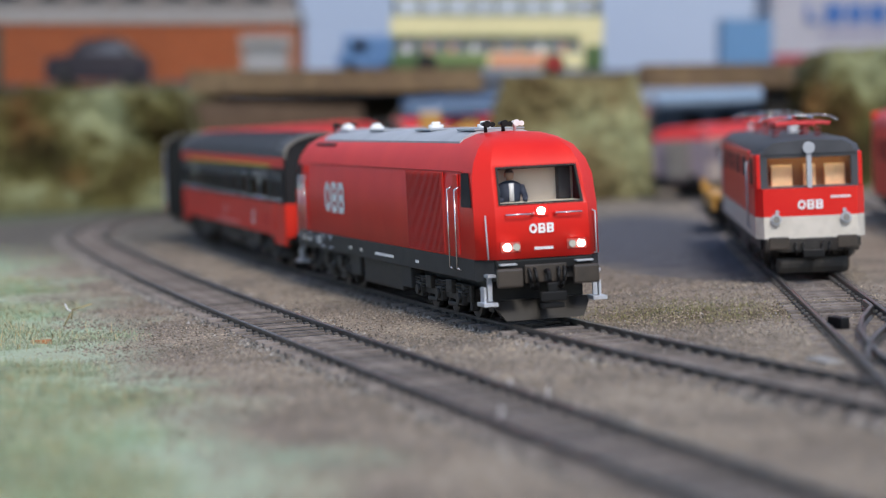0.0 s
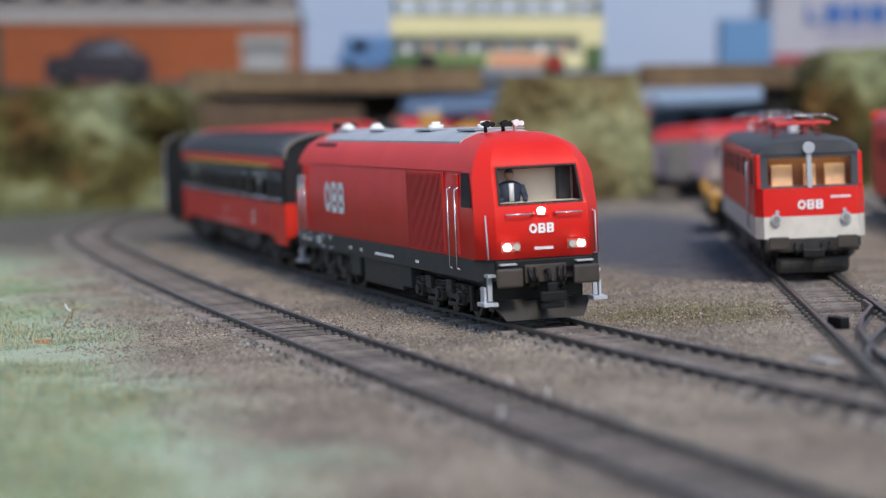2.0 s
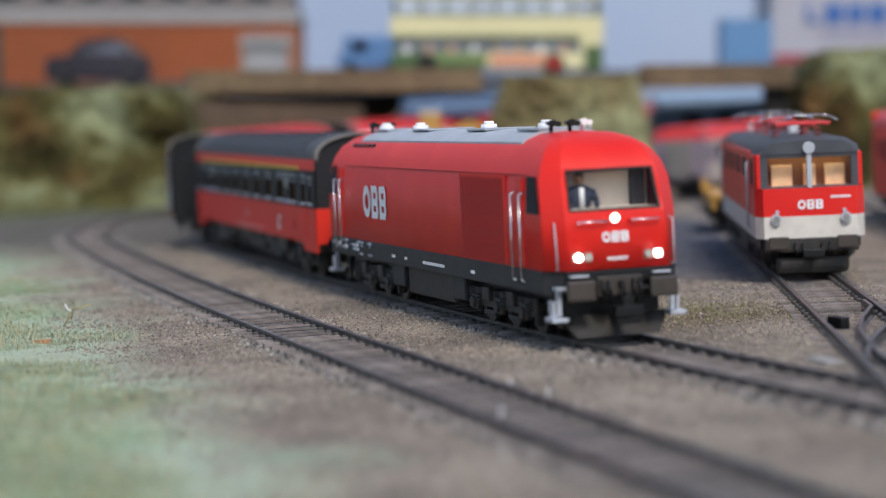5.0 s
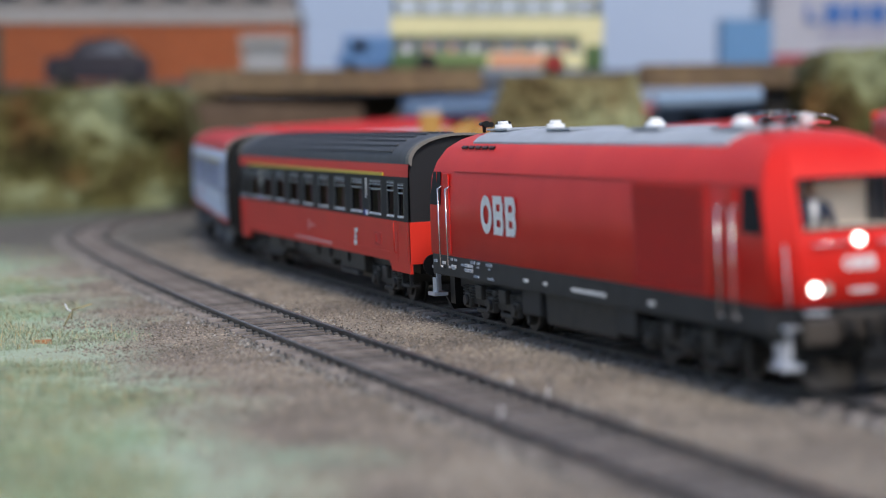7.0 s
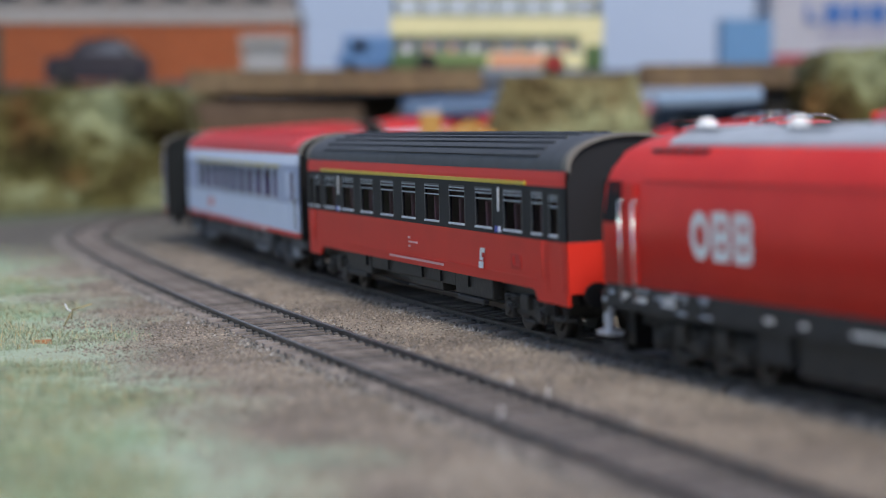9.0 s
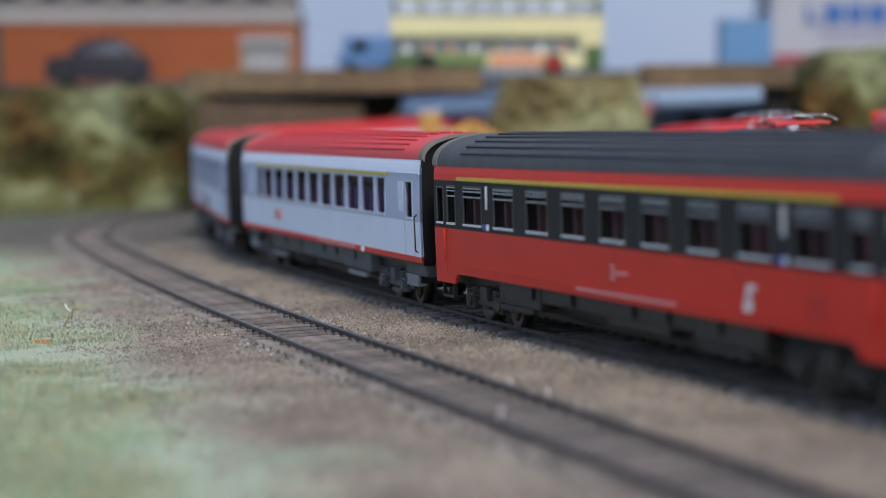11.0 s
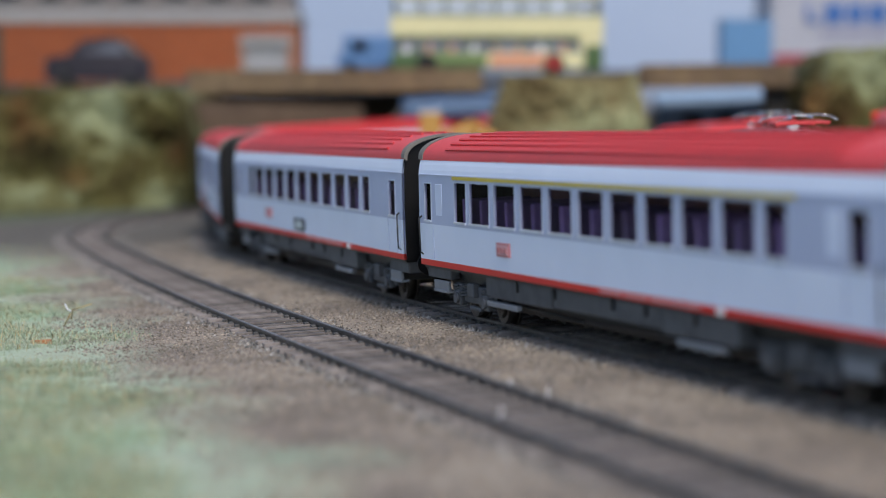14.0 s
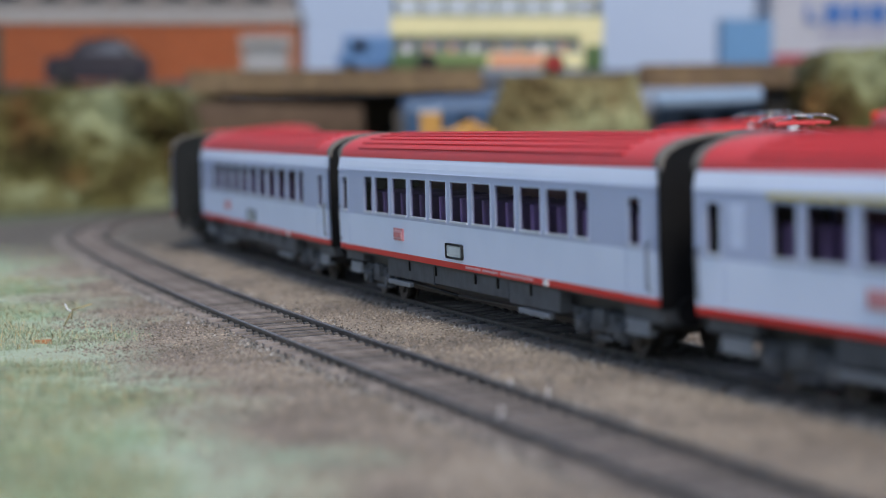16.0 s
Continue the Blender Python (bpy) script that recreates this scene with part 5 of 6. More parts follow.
def electric_locomotive():
    L, Wd = 0.0925, 0.0163
    lo = thing("electric_locomotive", yard_pose(0.684 + L, 0.0018), "red, grey and white model electric locomotive with lowered pantograph", "locomotive")
    zs = [(0.0112, 0.0178, mat("loco_cream_white", (0.62, 0.58, 0.52), 0.45)), (0.0178, 0.0262, RED), (0.0262, 0.0362, ROOFGREY)]
    for z0, z1, m in zs[:2]:
        rings = []
        for x, w in ((-L, 0.0140), (-L + 0.004, Wd), (L - 0.004, Wd), (L, 0.0140)):
            rings.append([(x, -w, z0), (x, w, z0), (x, w, z1), (x, -w, z1)])
        bm = loft(rings, close=True)
        bmesh.ops.recalc_face_normals(bm, faces=bm.faces)
        part("body_band", bm, m, lo)
    # upper sides are red, cab ends dark with windows
    for s in (-1, 1):
        part("upper_side", boxes((-L + 0.026, L - 0.026, *sorted((s * 0.0150, s * 0.0162)), 0.0262, 0.0372), bevel=0.0004), RED, lo)
        for k in range(4):
            x = -0.045 + k * 0.030
            bm = boxes((x - 0.006, x + 0.006, *sorted((s * 0.0160, s * 0.0165)), 0.0290, 0.0350), bevel=0.0003)
            for j in range(6):
                box(bm, x - 0.0055, x + 0.0055, *sorted((s * 0.0164, s * 0.0167)), 0.0294 + j * 0.0009, 0.0298 + j * 0.0009)
            part("side_grille", bm, DGREY, lo)
        for sg in (1, -1):
            x = sg * (L - 0.0165)
            part("cab_side", boxes((*sorted((sg * (L - 0.026), sg * (L - 0.0045))), *sorted((s * 0.0150, s * 0.0161)), 0.0262, 0.0364), bevel=0.0004), RED, lo)
            part("cab_side_window", boxes((x - 0.0042, x + 0.0042, *sorted((s * 0.0160, s * 0.0163)), 0.0274, 0.0352), bevel=0.0003), mat_window_dark, lo)
            part("door_rail", tube([Vector((x - sg * 0.007, s * 0.0162, 0.034)), Vector((x - sg * 0.007, s * 0.0172, 0.0335)), Vector((x - sg * 0.007, s * 0.0172, 0.014)), Vector((x - sg * 0.007, s * 0.0164, 0.0135))], 0.0003), LGREY, lo)
    for sg in (1, -1):
        X = sg * (L - 0.0010)
        # front window frame: posts, sill and head round two openings
        def bar(y0, y1, z0, z1, mt=ROOFGREY, nm="window_post"):
            part(nm, boxes((*sorted((X, X - sg * 0.0022)), y0, y1, z0, z1), bevel=0.0003), mt, lo)
        bar(-0.0146, -0.0124, 0.0262, 0.0362); bar(0.0124, 0.0146, 0.0262, 0.0362)
        bar(-0.0007, 0.0007, 0.0262, 0.0362); bar(-0.0146, 0.0146, 0.0352, 0.0372, nm="window_head"); bar(-0.0146, 0.0146, 0.0258, 0.0268, nm="window_sill")
        for s in (-1, 1):
            bm = boxes((*sorted((X - sg * 0.001, X - sg * 0.0012)), *sorted((s * 0.0007, s * 0.0124)), 0.0266, 0.0354))
            p = part("front_window", bm, CLEAR, lo); p.visible_shadow = False
            part("corner_post", boxes((*sorted((sg * (L - 0.0048), sg * (L - 0.0012))), *sorted((s * 0.0140, s * 0.0158)), 0.0262, 0.0366), bevel=0.0005), RED, lo)
        part("cab_wall", boxes((*sorted((sg * (L - 0.0095), sg * (L - 0.0085))), -0.0146, 0.0146, 0.0180, 0.0370)), mat("brown_cab_wall", (0.24, 0.11, 0.04), 0.6), lo)
        # Hidden glowing strip added under the roof to brighten the cab
        part("cab_lamp", boxes((*sorted((sg * (L - 0.0068), sg * (L - 0.0040))), -0.0120, 0.0120, 0.0358, 0.0362)), CABFILL, lo, "added warm glowing strip that brightens the cab")
        # bright panels painted as the light coming through the far cab windows
        for y0, y1 in ((-0.0110, -0.0046), (-0.0012, 0.0024), (0.0050, 0.0112)):
            part("cab_seat", boxes((*sorted((sg * (L - 0.0084), sg * (L - 0.0062))), y0, y1, 0.0262, 0.0330), bevel=0.0005), WARMCREAM, lo, "bright cream panel standing in for light through the far cab windows")
        for s in (-1, 1):
            bm = cyl(bmesh.new(), (sg * (L - 0.0005), s * 0.0104, 0.0170), (sg * (L + 0.0012), s * 0.0104, 0.0170), 0.0017, 0.0016, 20)
            h = part("headlight", bm, LGREY, lo, "round unlit headlight")
            part("lens", cyl(bmesh.new(), (sg * (L + 0.0010), s * 0.0104, 0.0170), (sg * (L + 0.0014), s * 0.0104, 0.0170), 0.0011, seg=16), LENS, h)
            part("small_lamp", cyl(bmesh.new(), (sg * (L - 0.0005), s * 0.0100, 0.0192), (sg * (L + 0.0006), s * 0.0100, 0.0192), 0.0006, seg=12), LGREY, lo)
            bm = cyl(bmesh.new(), (sg * (L - 0.002), s * 0.0101, 0.0100), (sg * (L + 0.0042), s * 0.0101, 0.0100), 0.0018, seg=14)
            box(bm, *sorted((sg * (L + 0.0040), sg * (L + 0.0052))), s * 0.0101 - 0.0030, s * 0.0101 + 0.0030, 0.0082, 0.0120, 0.0004)
            part("buffer", bm, mat_buffer, lo)
        part("top_lamp", cyl(bmesh.new(), (sg * (L - 0.003), 0, 0.0382), (sg * (L + 0.0008), 0, 0.0382), 0.0018, seg=20), LGREY, lo, "round lamp above the front windows")
        part("lamp_post", boxes((*sorted((sg * (L - 0.0004), sg * (L + 0.0004))), -0.0007, 0.0007, 0.0262, 0.0370)), LGREY, lo)
        part("buffer_beam", boxes((*sorted((sg * (L - 0.004), sg * (L + 0.0004))), -0.0140, 0.0140, 0.0070, 0.0112), bevel=0.0004), WEATHER, lo)
        part("coupling", boxes((*sorted((sg * (L - 0.002), sg * (L + 0.0060))), -0.0015, 0.0015, 0.0056, 0.0076), (*sorted((sg * (L + 0.0046), sg * (L + 0.0062))), -0.0032, 0.0032, 0.0058, 0.0080), bevel=0.0003), BLACK, lo)
        part("plough", boxes((*sorted((sg * (L - 0.005), sg * (L - 0.002))), -0.0112, 0.0112, 0.0002, 0.0056), bevel=0.0020), WEATHER, lo)
        for y in (-0.0050, -0.0028, 0.0030, 0.0052):
            part("brake_hose", tube([Vector((sg * (L + 0.0004), y, 0.0096)), Vector((sg * (L + 0.0018), y, 0.0088)), Vector((sg * (L + 0.0012), y * 0.9, 0.0058))], 0.0004), BLACK, lo)
        face = Matrix.Rotation(math.pi / 2 * sg, 4, "Z")
        emblem(Vector((sg * (L + 0.0002), 0, 0.0212)), 0.0078, face, lo)
        bars(Vector((sg * (L + 0.0002), 0.0090 * sg, 0.0233)), 0.0058, 0.0008, face, lo, 6, seed=3, name="number")
    # roof
    rings = []
    for x, k in ((-L + 0.0006, 0.86), (-L + 0.006, 1.0), (L - 0.006, 1.0), (L - 0.0006, 0.86)):
        rings.append([(x, y * k, 0.0362 + (z - 0.0362) * k) for y, z in ((-0.0158, 0.0364), (-0.0150, 0.0386), (-0.0118, 0.0406), (0, 0.0414), (0.0118, 0.0406), (0.0150, 0.0386), (0.0158, 0.0364))])
    bm = loft(rings, close=True)
    bmesh.ops.recalc_face_normals(bm, faces=bm.faces)
    part("roof", smooth(bm, 40), ROOFGREY, lo, "dark grey roof")
    # roof gear: insulators, bus bars and folded pantographs
    rng = random.Random(5)
    for k in range(12):
        x, y = -0.070 + k * 0.0128, (-0.006, 0.006, 0.0)[k % 3]
        bm = bmesh.new()
        for j in range(3):
            cyl(bm, (x, y, 0.0408 + j * 0.0011), (x, y, 0.0415 + j * 0.0011), 0.0013, 0.0009, 14)
        part("insulator", bm, mat_insulator if k % 4 else PRINT, lo, "ribbed roof insulator")
    part("bus_bar", tube([Vector((-0.07, 0.004, 0.0445)), Vector((0.0, -0.004, 0.0450)), Vector((0.07, 0.004, 0.0445))], 0.0004), REDROOF, lo, "red roof bus bar")
    for c in (0.060, -0.060):
        for y in (-0.0075, 0.0075):
            part("pantograph_base", boxes((c - 0.016, c + 0.016, y - 0.0007, y + 0.0007, 0.0446, 0.0456), bevel=0.0002), REDROOF, lo, "red pantograph base bar")
        for x in (c - 0.014, c + 0.014):
            part("pantograph_cross", boxes((x - 0.0007, x + 0.0007, -0.0085, 0.0085, 0.0448, 0.0456), bevel=0.0002), REDROOF, lo)
        for y in (-0.0055, 0.0055):
            part("pantograph_arm", tube([Vector((c - 0.013, y, 0.0458)), Vector((c + 0.013, y * 0.6, 0.0468)), Vector((c - 0.004, y * 0.4, 0.0474))], 0.00035), SILVER, lo, "folded pantograph arm")
        for x in (c - 0.005, c - 0.002):
            part("pantograph_pan", tube([Vector((x, -0.0125, 0.0456)), Vector((x, -0.0105, 0.0468)), Vector((x, -0.0070, 0.0474)), Vector((x, 0.0070, 0.0474)), Vector((x, 0.0105, 0.0468)), Vector((x, 0.0125, 0.0456))], 0.00020), SILVER, lo, "bright pantograph contact strip")
    part("underframe", boxes((-L + 0.004, L - 0.004, -0.0150, 0.0150, 0.0080, 0.0113)), DGREY, lo)
    part("equipment_box", boxes((-0.020, 0.020, -0.0145, 0.0145, 0.0034, 0.0090), bevel=0.0006), WEATHER, lo)
    for x in (0.050, -0.050):
        bogie(lo, x, (-0.017, 0.017), 0.021, True)


mat_insulator = mat("brown_red_insulator", (0.30, 0.03, 0.03), 0.3)
electric_locomotive()


def parked_coach(m, side, lower, roof, label, length=0.25):
    """A coach standing in the yard: two-tone sides with windows, rounded roof."""
    H, Wd = length / 2, 0.0160
    co = thing("parked_coach", m, label, "passenger coach", "parked coaches")
    bands = [(0.0090, 0.0220, 0), (0.0220, 0.0340, 1), (0.0340, 0.0372, 0)]
    win = row_of(-H + 0.016, 0.0205, 0.0125, int((length - 0.032) / 0.0205), 0.0240, 0.0325)
    for s in (-1, 1):
        vs, fs, mi, tilt = side_wall(-H, H, bands, win, s * Wd)
        part("side_wall", quads(vs, fs, [lower, side], mi), None, co)
        for w in win:
            part("window", boxes((w[0], w[1], *sorted((tilt(0.028) - s * 0.0006, tilt(0.028) - s * 0.0004)), w[2], w[3])), mat_window_dark, co)
    prof = [(-math.cos(math.pi * k / 14) * Wd * 0.98, 0.0372 + max(0, math.sin(math.pi * k / 14)) ** 0.75 * 0.0092) for k in range(15)]
    bm = loft([[(x, y, z) for y, z in prof] for x in (-H, H)])
    bmesh.ops.recalc_face_normals(bm, faces=bm.faces)
    part("roof", smooth(bm, 40), roof, co)
    for sg in (1, -1):
        part("end_wall", boxes((*sorted((sg * (H - 0.0012), sg * (H - 0.0002))), -Wd + 0.0004, Wd - 0.0004, 0.0090, 0.0440), bevel=0.0003), side, co)
        part("gangway", boxes((*sorted((sg * H, sg * (H + 0.005))), -0.0058, 0.0058, 0.0120, 0.0370), bevel=0.0006), BELLOWS, co)
        for y in (-0.0100, 0.0100):
            bm = cyl(bmesh.new(), (sg * H, y, 0.0115), (sg * (H + 0.0050), y, 0.0115), 0.0016, seg=12)
            cyl(bm, (sg * (H + 0.0050), y, 0.0115), (sg * (H + 0.0060), y, 0.0115), 0.0030, seg=16)
            part("buffer", bm, BLACK, co)
    part("underframe", boxes((-H + 0.004, H - 0.004, -0.0135, 0.0135, 0.0060, 0.0092), bevel=0.0003), BLACK, co)
    for x in (H - 0.034, -H + 0.034):
        bogie(co, x, (-0.0125, 0.0125), 0.016)
    return co


PALEBLUE = mat("pale_blue_grey_roof", (0.24, 0.36, 0.52), 0.5)
BLUE = mat("mid_blue_paint", (0.045, 0.10, 0.20), 0.45, scale=80)
MAUVE = mat("faded_mauve_paint", (0.22, 0.18, 0.21), 0.5)
PINKWHITE = mat("aged_white_paint", (0.42, 0.34, 0.31), 0.5)
ORANGE = mat("orange_yellow_paint", (0.46, 0.24, 0.05), 0.5)
parked_coach(Matrix.Translation((0.1510, 1.272, 0)) @ Matrix.Rotation(radians(60), 4, "Z") @ Matrix.Diagonal((1, 1, 0.82, 1)), MAUVE, PINKWHITE, REDROOF, "aged white parked coach with mauve band and red roof", 0.085)
parked_coach(Matrix.Translation((0.268, 1.447, 0.0098)) @ Matrix.Rotation(radians(-2), 4, "Z"), BLUE, BLUE, PALEBLUE, "blue parked coach with pale blue roof behind the bridge", 0.26)
parked_coach(Matrix.Translation((0.1985, 0.895, 0)) @ Matrix.Rotation(radians(-93.4), 4, "Z"), RED, RED, REDROOF, "plain red parked coach beside the yard siding", 0.20)
parked_coach(Matrix.Translation((0.055, 1.640, 0.0140)) @ Matrix.Rotation(radians(6), 4, "Z"), BLUE, BLUE, BLUE, "dark blue parked coach in the shade under the bridge", 0.16)


def flat_wagon(m):
    w = thing("flat_wagon", m, "low orange-yellow flat wagon behind the electric locomotive", "wagon")
    part("deck", boxes((-0.035, 0.035, -0.0150, 0.0150, 0.0120, 0.0145), bevel=0.0004), ORANGE, w)
    for s in (-1, 1):
        part("solebar", boxes((-0.034, 0.034, *sorted((s * 0.0125, s * 0.0145)), 0.0080, 0.0120), bevel=0.0003), ORANGE, w)
        for k in range(5):
            part("stanchion", boxes((-0.030 + k * 0.015 - 0.0006, -0.030 + k * 0.015 + 0.0006, *sorted((s * 0.0146, s * 0.0154)), 0.0120, 0.0190)), ORANGE, w)
    bogie(w, 0.0, (-0.018, 0.018), 0.020)


flat_wagon(yard_pose(0.960, -0.001))


def raised_bed(x, y, turn, length, top, label):
    bm = boxes((-length / 2, length / 2, -0.020, 0.020, -0.005, top - 0.0026), bevel=0.001)
    me = bpy.data.meshes.new("track_bed"); bm.to_mesh(me); bm.free(); me.materials.append(GROUND)
    ob = tagged(new("track_bed", me), label, "track bed", kind="structure")
    ob.matrix_world = Matrix.Translation((x, y, 0)) @ Matrix.Rotation(radians(turn), 4, "Z")
    d = Vector((math.cos(radians(turn)), math.sin(radians(turn)), 0))
    n = Vector((-d.y, d.x, 0))
    a = math.atan2(d.y, d.x) + math.pi / 2
    up = Vector((0, 0, top))
    tr = track(lambda s, o: (Vector((x, y, 0)) + d * s + n * o, a), -length / 2, length / 2, "short raised storage track", pitch=0.0098)
    tr.location = up


raised_bed(0.268, 1.447, -2, 0.27, 0.0098, "raised sandy bed of a storage track")
raised_bed(0.055, 1.640, 6, 0.18, 0.0140, "raised sandy bed of a far track")
track(lambda s, d: (lambda p: (p + Vector((0.1985 - 0.110 + d, 0, 0)), 0.0))(Vector((0.094 + (s * 0.06), 0.64 + s, 0))), 0.0, 0.55, "straight storage track beside the siding")


# ---------------------------------------------------------------- hills, bridge and road
TILT = Matrix.Rotation(radians(2.58), 4, "Y")      # the town boards stand slightly out of level


def foliage_material(name, dark, mid, light, rust):
    m = bpy.data.materials.new(name)
    m.use_nodes = True
    n, l = m.node_tree.nodes, m.node_tree.links
    b = n["Principled BSDF"]
    b.inputs["Roughness"].default_value = 0.95
    b.inputs["Specular IOR Level"].default_value = 0.20
    tc = n.new("ShaderNodeTexCoord")
    a, c, d = (n.new("ShaderNodeTexNoise") for _ in range(3))
    for q, s in ((a, 220), (c, 21), (d, 17)):
        q.inputs["Scale"].default_value, q.inputs["Detail"].default_value = s, 5
        l.new(tc.outputs["Object"], q.inputs["Vector"])
    r = n.new("ShaderNodeValToRGB")
    r.color_ramp.elements[0].position, r.color_ramp.elements[0].color = 0.34, (*dark, 1)
    r.color_ramp.elements[1].position, r.color_ramp.elements[1].color = 0.66, (*light, 1)
    r.color_ramp.elements.new(0.5).color = (*mid, 1)
    add = n.new("ShaderNodeMath"); add.operation = "MULTIPLY_ADD"
    l.new(a.outputs["Fac"], add.inputs[0]); add.inputs[1].default_value = 0.35
    k = n.new("ShaderNodeMath"); k.operation = "MULTIPLY_ADD"
    l.new(c.outputs["Fac"], k.inputs[0]); k.inputs[1].default_value = 1.0; k.inputs[2].default_value = -0.18
    l.new(k.outputs[0], add.inputs[2]); l.new(add.outputs[0], r.inputs["Fac"])
    mx = n.new("ShaderNodeMix"); mx.data_type = "RGBA"
    rr = n.new("ShaderNodeMapRange"); rr.inputs["From Min"].default_value, rr.inputs["From Max"].default_value, rr.inputs["To Max"].default_value = 0.58, 0.74, 0.6
    l.new(d.outputs["Fac"], rr.inputs["Value"]); l.new(rr.outputs["Result"], mx.inputs["Factor"])
    l.new(r.outputs["Color"], mx.inputs[6]); mx.inputs[7].default_value = (*rust, 1)
    l.new(mx.outputs[2], b.inputs["Base Color"])
    return m


HILLSIDE = foliage_material("moss_and_lichen", (0.028, 0.021, 0.007), (0.082, 0.073, 0.024), (0.235, 0.255, 0.145), (0.15, 0.068, 0.024))
HILLTAN = foliage_material("dry_lichen", (0.10, 0.070, 0.030), (0.185, 0.155, 0.075), (0.32, 0.335, 0.185), (0.27, 0.125, 0.050))


def hill(x0, x1, y0, y1, top, label, material, left=0.02, right=0.02, seed=1.0, bump=0.006, slope=-0.033):
    """A rough embankment with steep front, covered with clumps of lichen."""
    hl = thing("embankment", Matrix.Identity(4), label, "embankment", kind="structure")
    nu, nv = 60, 44
    vs = []
    for j in range(nv + 1):
        v = j / nv
        if v < 0.5:
            y, z = y0 - 0.012 + 0.020 * (v / 0.5), -0.005 + (top + 0.005) * min(1, (v / 0.5)) ** 0.9
        else:
            y, z = y0 + 0.008 + (y1 - y0 - 0.008) * (v - 0.5) / 0.5, top
        for i in range(nu + 1):
            u = i / nu
            x = x0 + (x1 - x0) * u
            e = min(1, (x - x0) / left if left else 1, (x1 - x) / right if right else 1)
            e = max(0, e) ** 0.55
            zz = -0.005 + (z + 0.005) * e + slope * (x - (x0 + x1) / 2) * e
            d = noise.fractal((x * 38 + seed, y * 38, z * 38), 1.0, 2.0, 5) * bump
            d2 = noise.noise((x * 110, y * 110 + seed, z * 110)) * bump * 0.4
            vs.append((x + d2, y - (d + d2) * (1.2 if v < 0.55 else 0.2), zz + (d * 0.6 + d2 * 0.5) * (0.3 + e) * 0.7))
    fs = [(j * (nu + 1) + i, j * (nu + 1) + i + 1, (j + 1) * (nu + 1) + i + 1, (j + 1) * (nu + 1) + i) for j in range(nv) for i in range(nu)]
    part("slope", quads(vs, fs, [material], smooth=True), None, hl)
    # clumps of lichen
    rng = random.Random(int(seed * 100))
    cv, cf = [], []
    b = bmesh.new(); bmesh.ops.create_icosphere(b, subdivisions=1, radius=1)
    bv = [v.co.copy() for v in b.verts]; bf = [tuple(v.index for v in f.verts) for f in b.faces]; b.free()
    for _ in range(1500):
        c = Vector(vs[rng.randrange((nu + 1) * int(nv * 0.72))])
        r = rng.uniform(0.0010, 0.0030)
        o = len(cv)
        q = Euler((rng.random() * 6, rng.random() * 6, 0)).to_matrix()
        for v in bv:
            cv.append(c + q @ Vector((v.x * r * rng.uniform(0.6, 1.3), v.y * r * rng.uniform(0.6, 1.3), v.z * r * 0.7)))
        cf += [tuple(i + o for i in f) for f in bf]
    tagged(new("lichen", quads(cv, cf, [material])), "clumps of dry moss and lichen on the embankment", "lichen", kind="stuff")


hill(-0.46, -0.158, 1.475, 1.86, 0.0765, "steep embankment covered with olive and rust lichen", HILLSIDE, left=0, right=0.012, seed=2.3, bump=0.010, slope=-0.03)
hill(0.0215, 0.1215, 1.300, 1.365, 0.0660, "lumpy tan and green embankment block between the bridges", HILLTAN, left=0.020, right=0.008, seed=5.1)
hill(0.199, 0.42, 1.290, 1.41, 0.0735, "olive green embankment beside the yard bridge", HILLSIDE, left=0.022, right=0, seed=8.7, bump=0.009, slope=0.004)

TIMBER = mat("brown_stained_timber", (0.185, 0.125, 0.065), 0.8, scale=160, color2=(0.085, 0.055, 0.03), bump=0.3)
DARKTIMBER = mat("dark_brown_board", (0.15, 0.102, 0.070), 0.85, scale=120, color2=(0.085, 0.056, 0.04))
ASPHALT = mat("model_road", (0.075, 0.075, 0.078), 0.9, scale=400, color2=(0.05, 0.05, 0.052))


def road_bridge(x0, x1, z_left, z_right, drop, y0, y1, label):
    br = thing("road_bridge", Matrix.Identity(4), label, "bridge", kind="structure")
    for ya, yb, up, dn, m in ((y0, y0 + 0.010, 0.0, drop, TIMBER),):
        vs = []
        for x, zt in ((x0, z_left), (x1, z_right)):
            for y in (ya, yb):
                vs += [(x, y, zt - dn), (x, y, zt)]
        part("parapet_beam", quads(vs, [(0, 1, 3, 2), (4, 6, 7, 5), (0, 4, 5, 1), (2, 3, 7, 6), (0, 2, 6, 4), (1, 5, 7, 3)], [m]), None, br, "thick brown timber parapet beam")
    for k in range(6):
        xa = x0 + (x1 - x0) * k / 6
        zt = z_left + (z_right - z_left) * (k + 0.5) / 6
        part("beam_strap", boxes((xa, xa + 0.0012, y0 - 0.0008, y0 + 0.0006, zt - drop + 0.0005, zt - 0.0008)), DARKTIMBER, br)
    vs = []
    for x, zt in ((x0 - 0.004, z_left - 0.004), (x1 + 0.004, z_right - 0.004)):
        for y in (y0 + 0.0102, y1):
            vs += [(x, y, zt - 0.006), (x, y, zt)]
    part("road_deck", quads(vs, [(0, 1, 3, 2), (4, 6, 7, 5), (0, 4, 5, 1), (2, 3, 7, 6), (0, 2, 6, 4), (1, 5, 7, 3)], [ASPHALT]), None, br, "dark asphalt road deck")
    return br


road_bridge(-0.1430, 0.0270, 0.0812, 0.0752, 0.0130, 1.325, 1.565, "brown timber road bridge over the curved main line")
road_bridge(0.1195, 0.2080, 0.0732, 0.0702, 0.0135, 1.335, 1.42, "short brown timber bridge over the yard tracks")


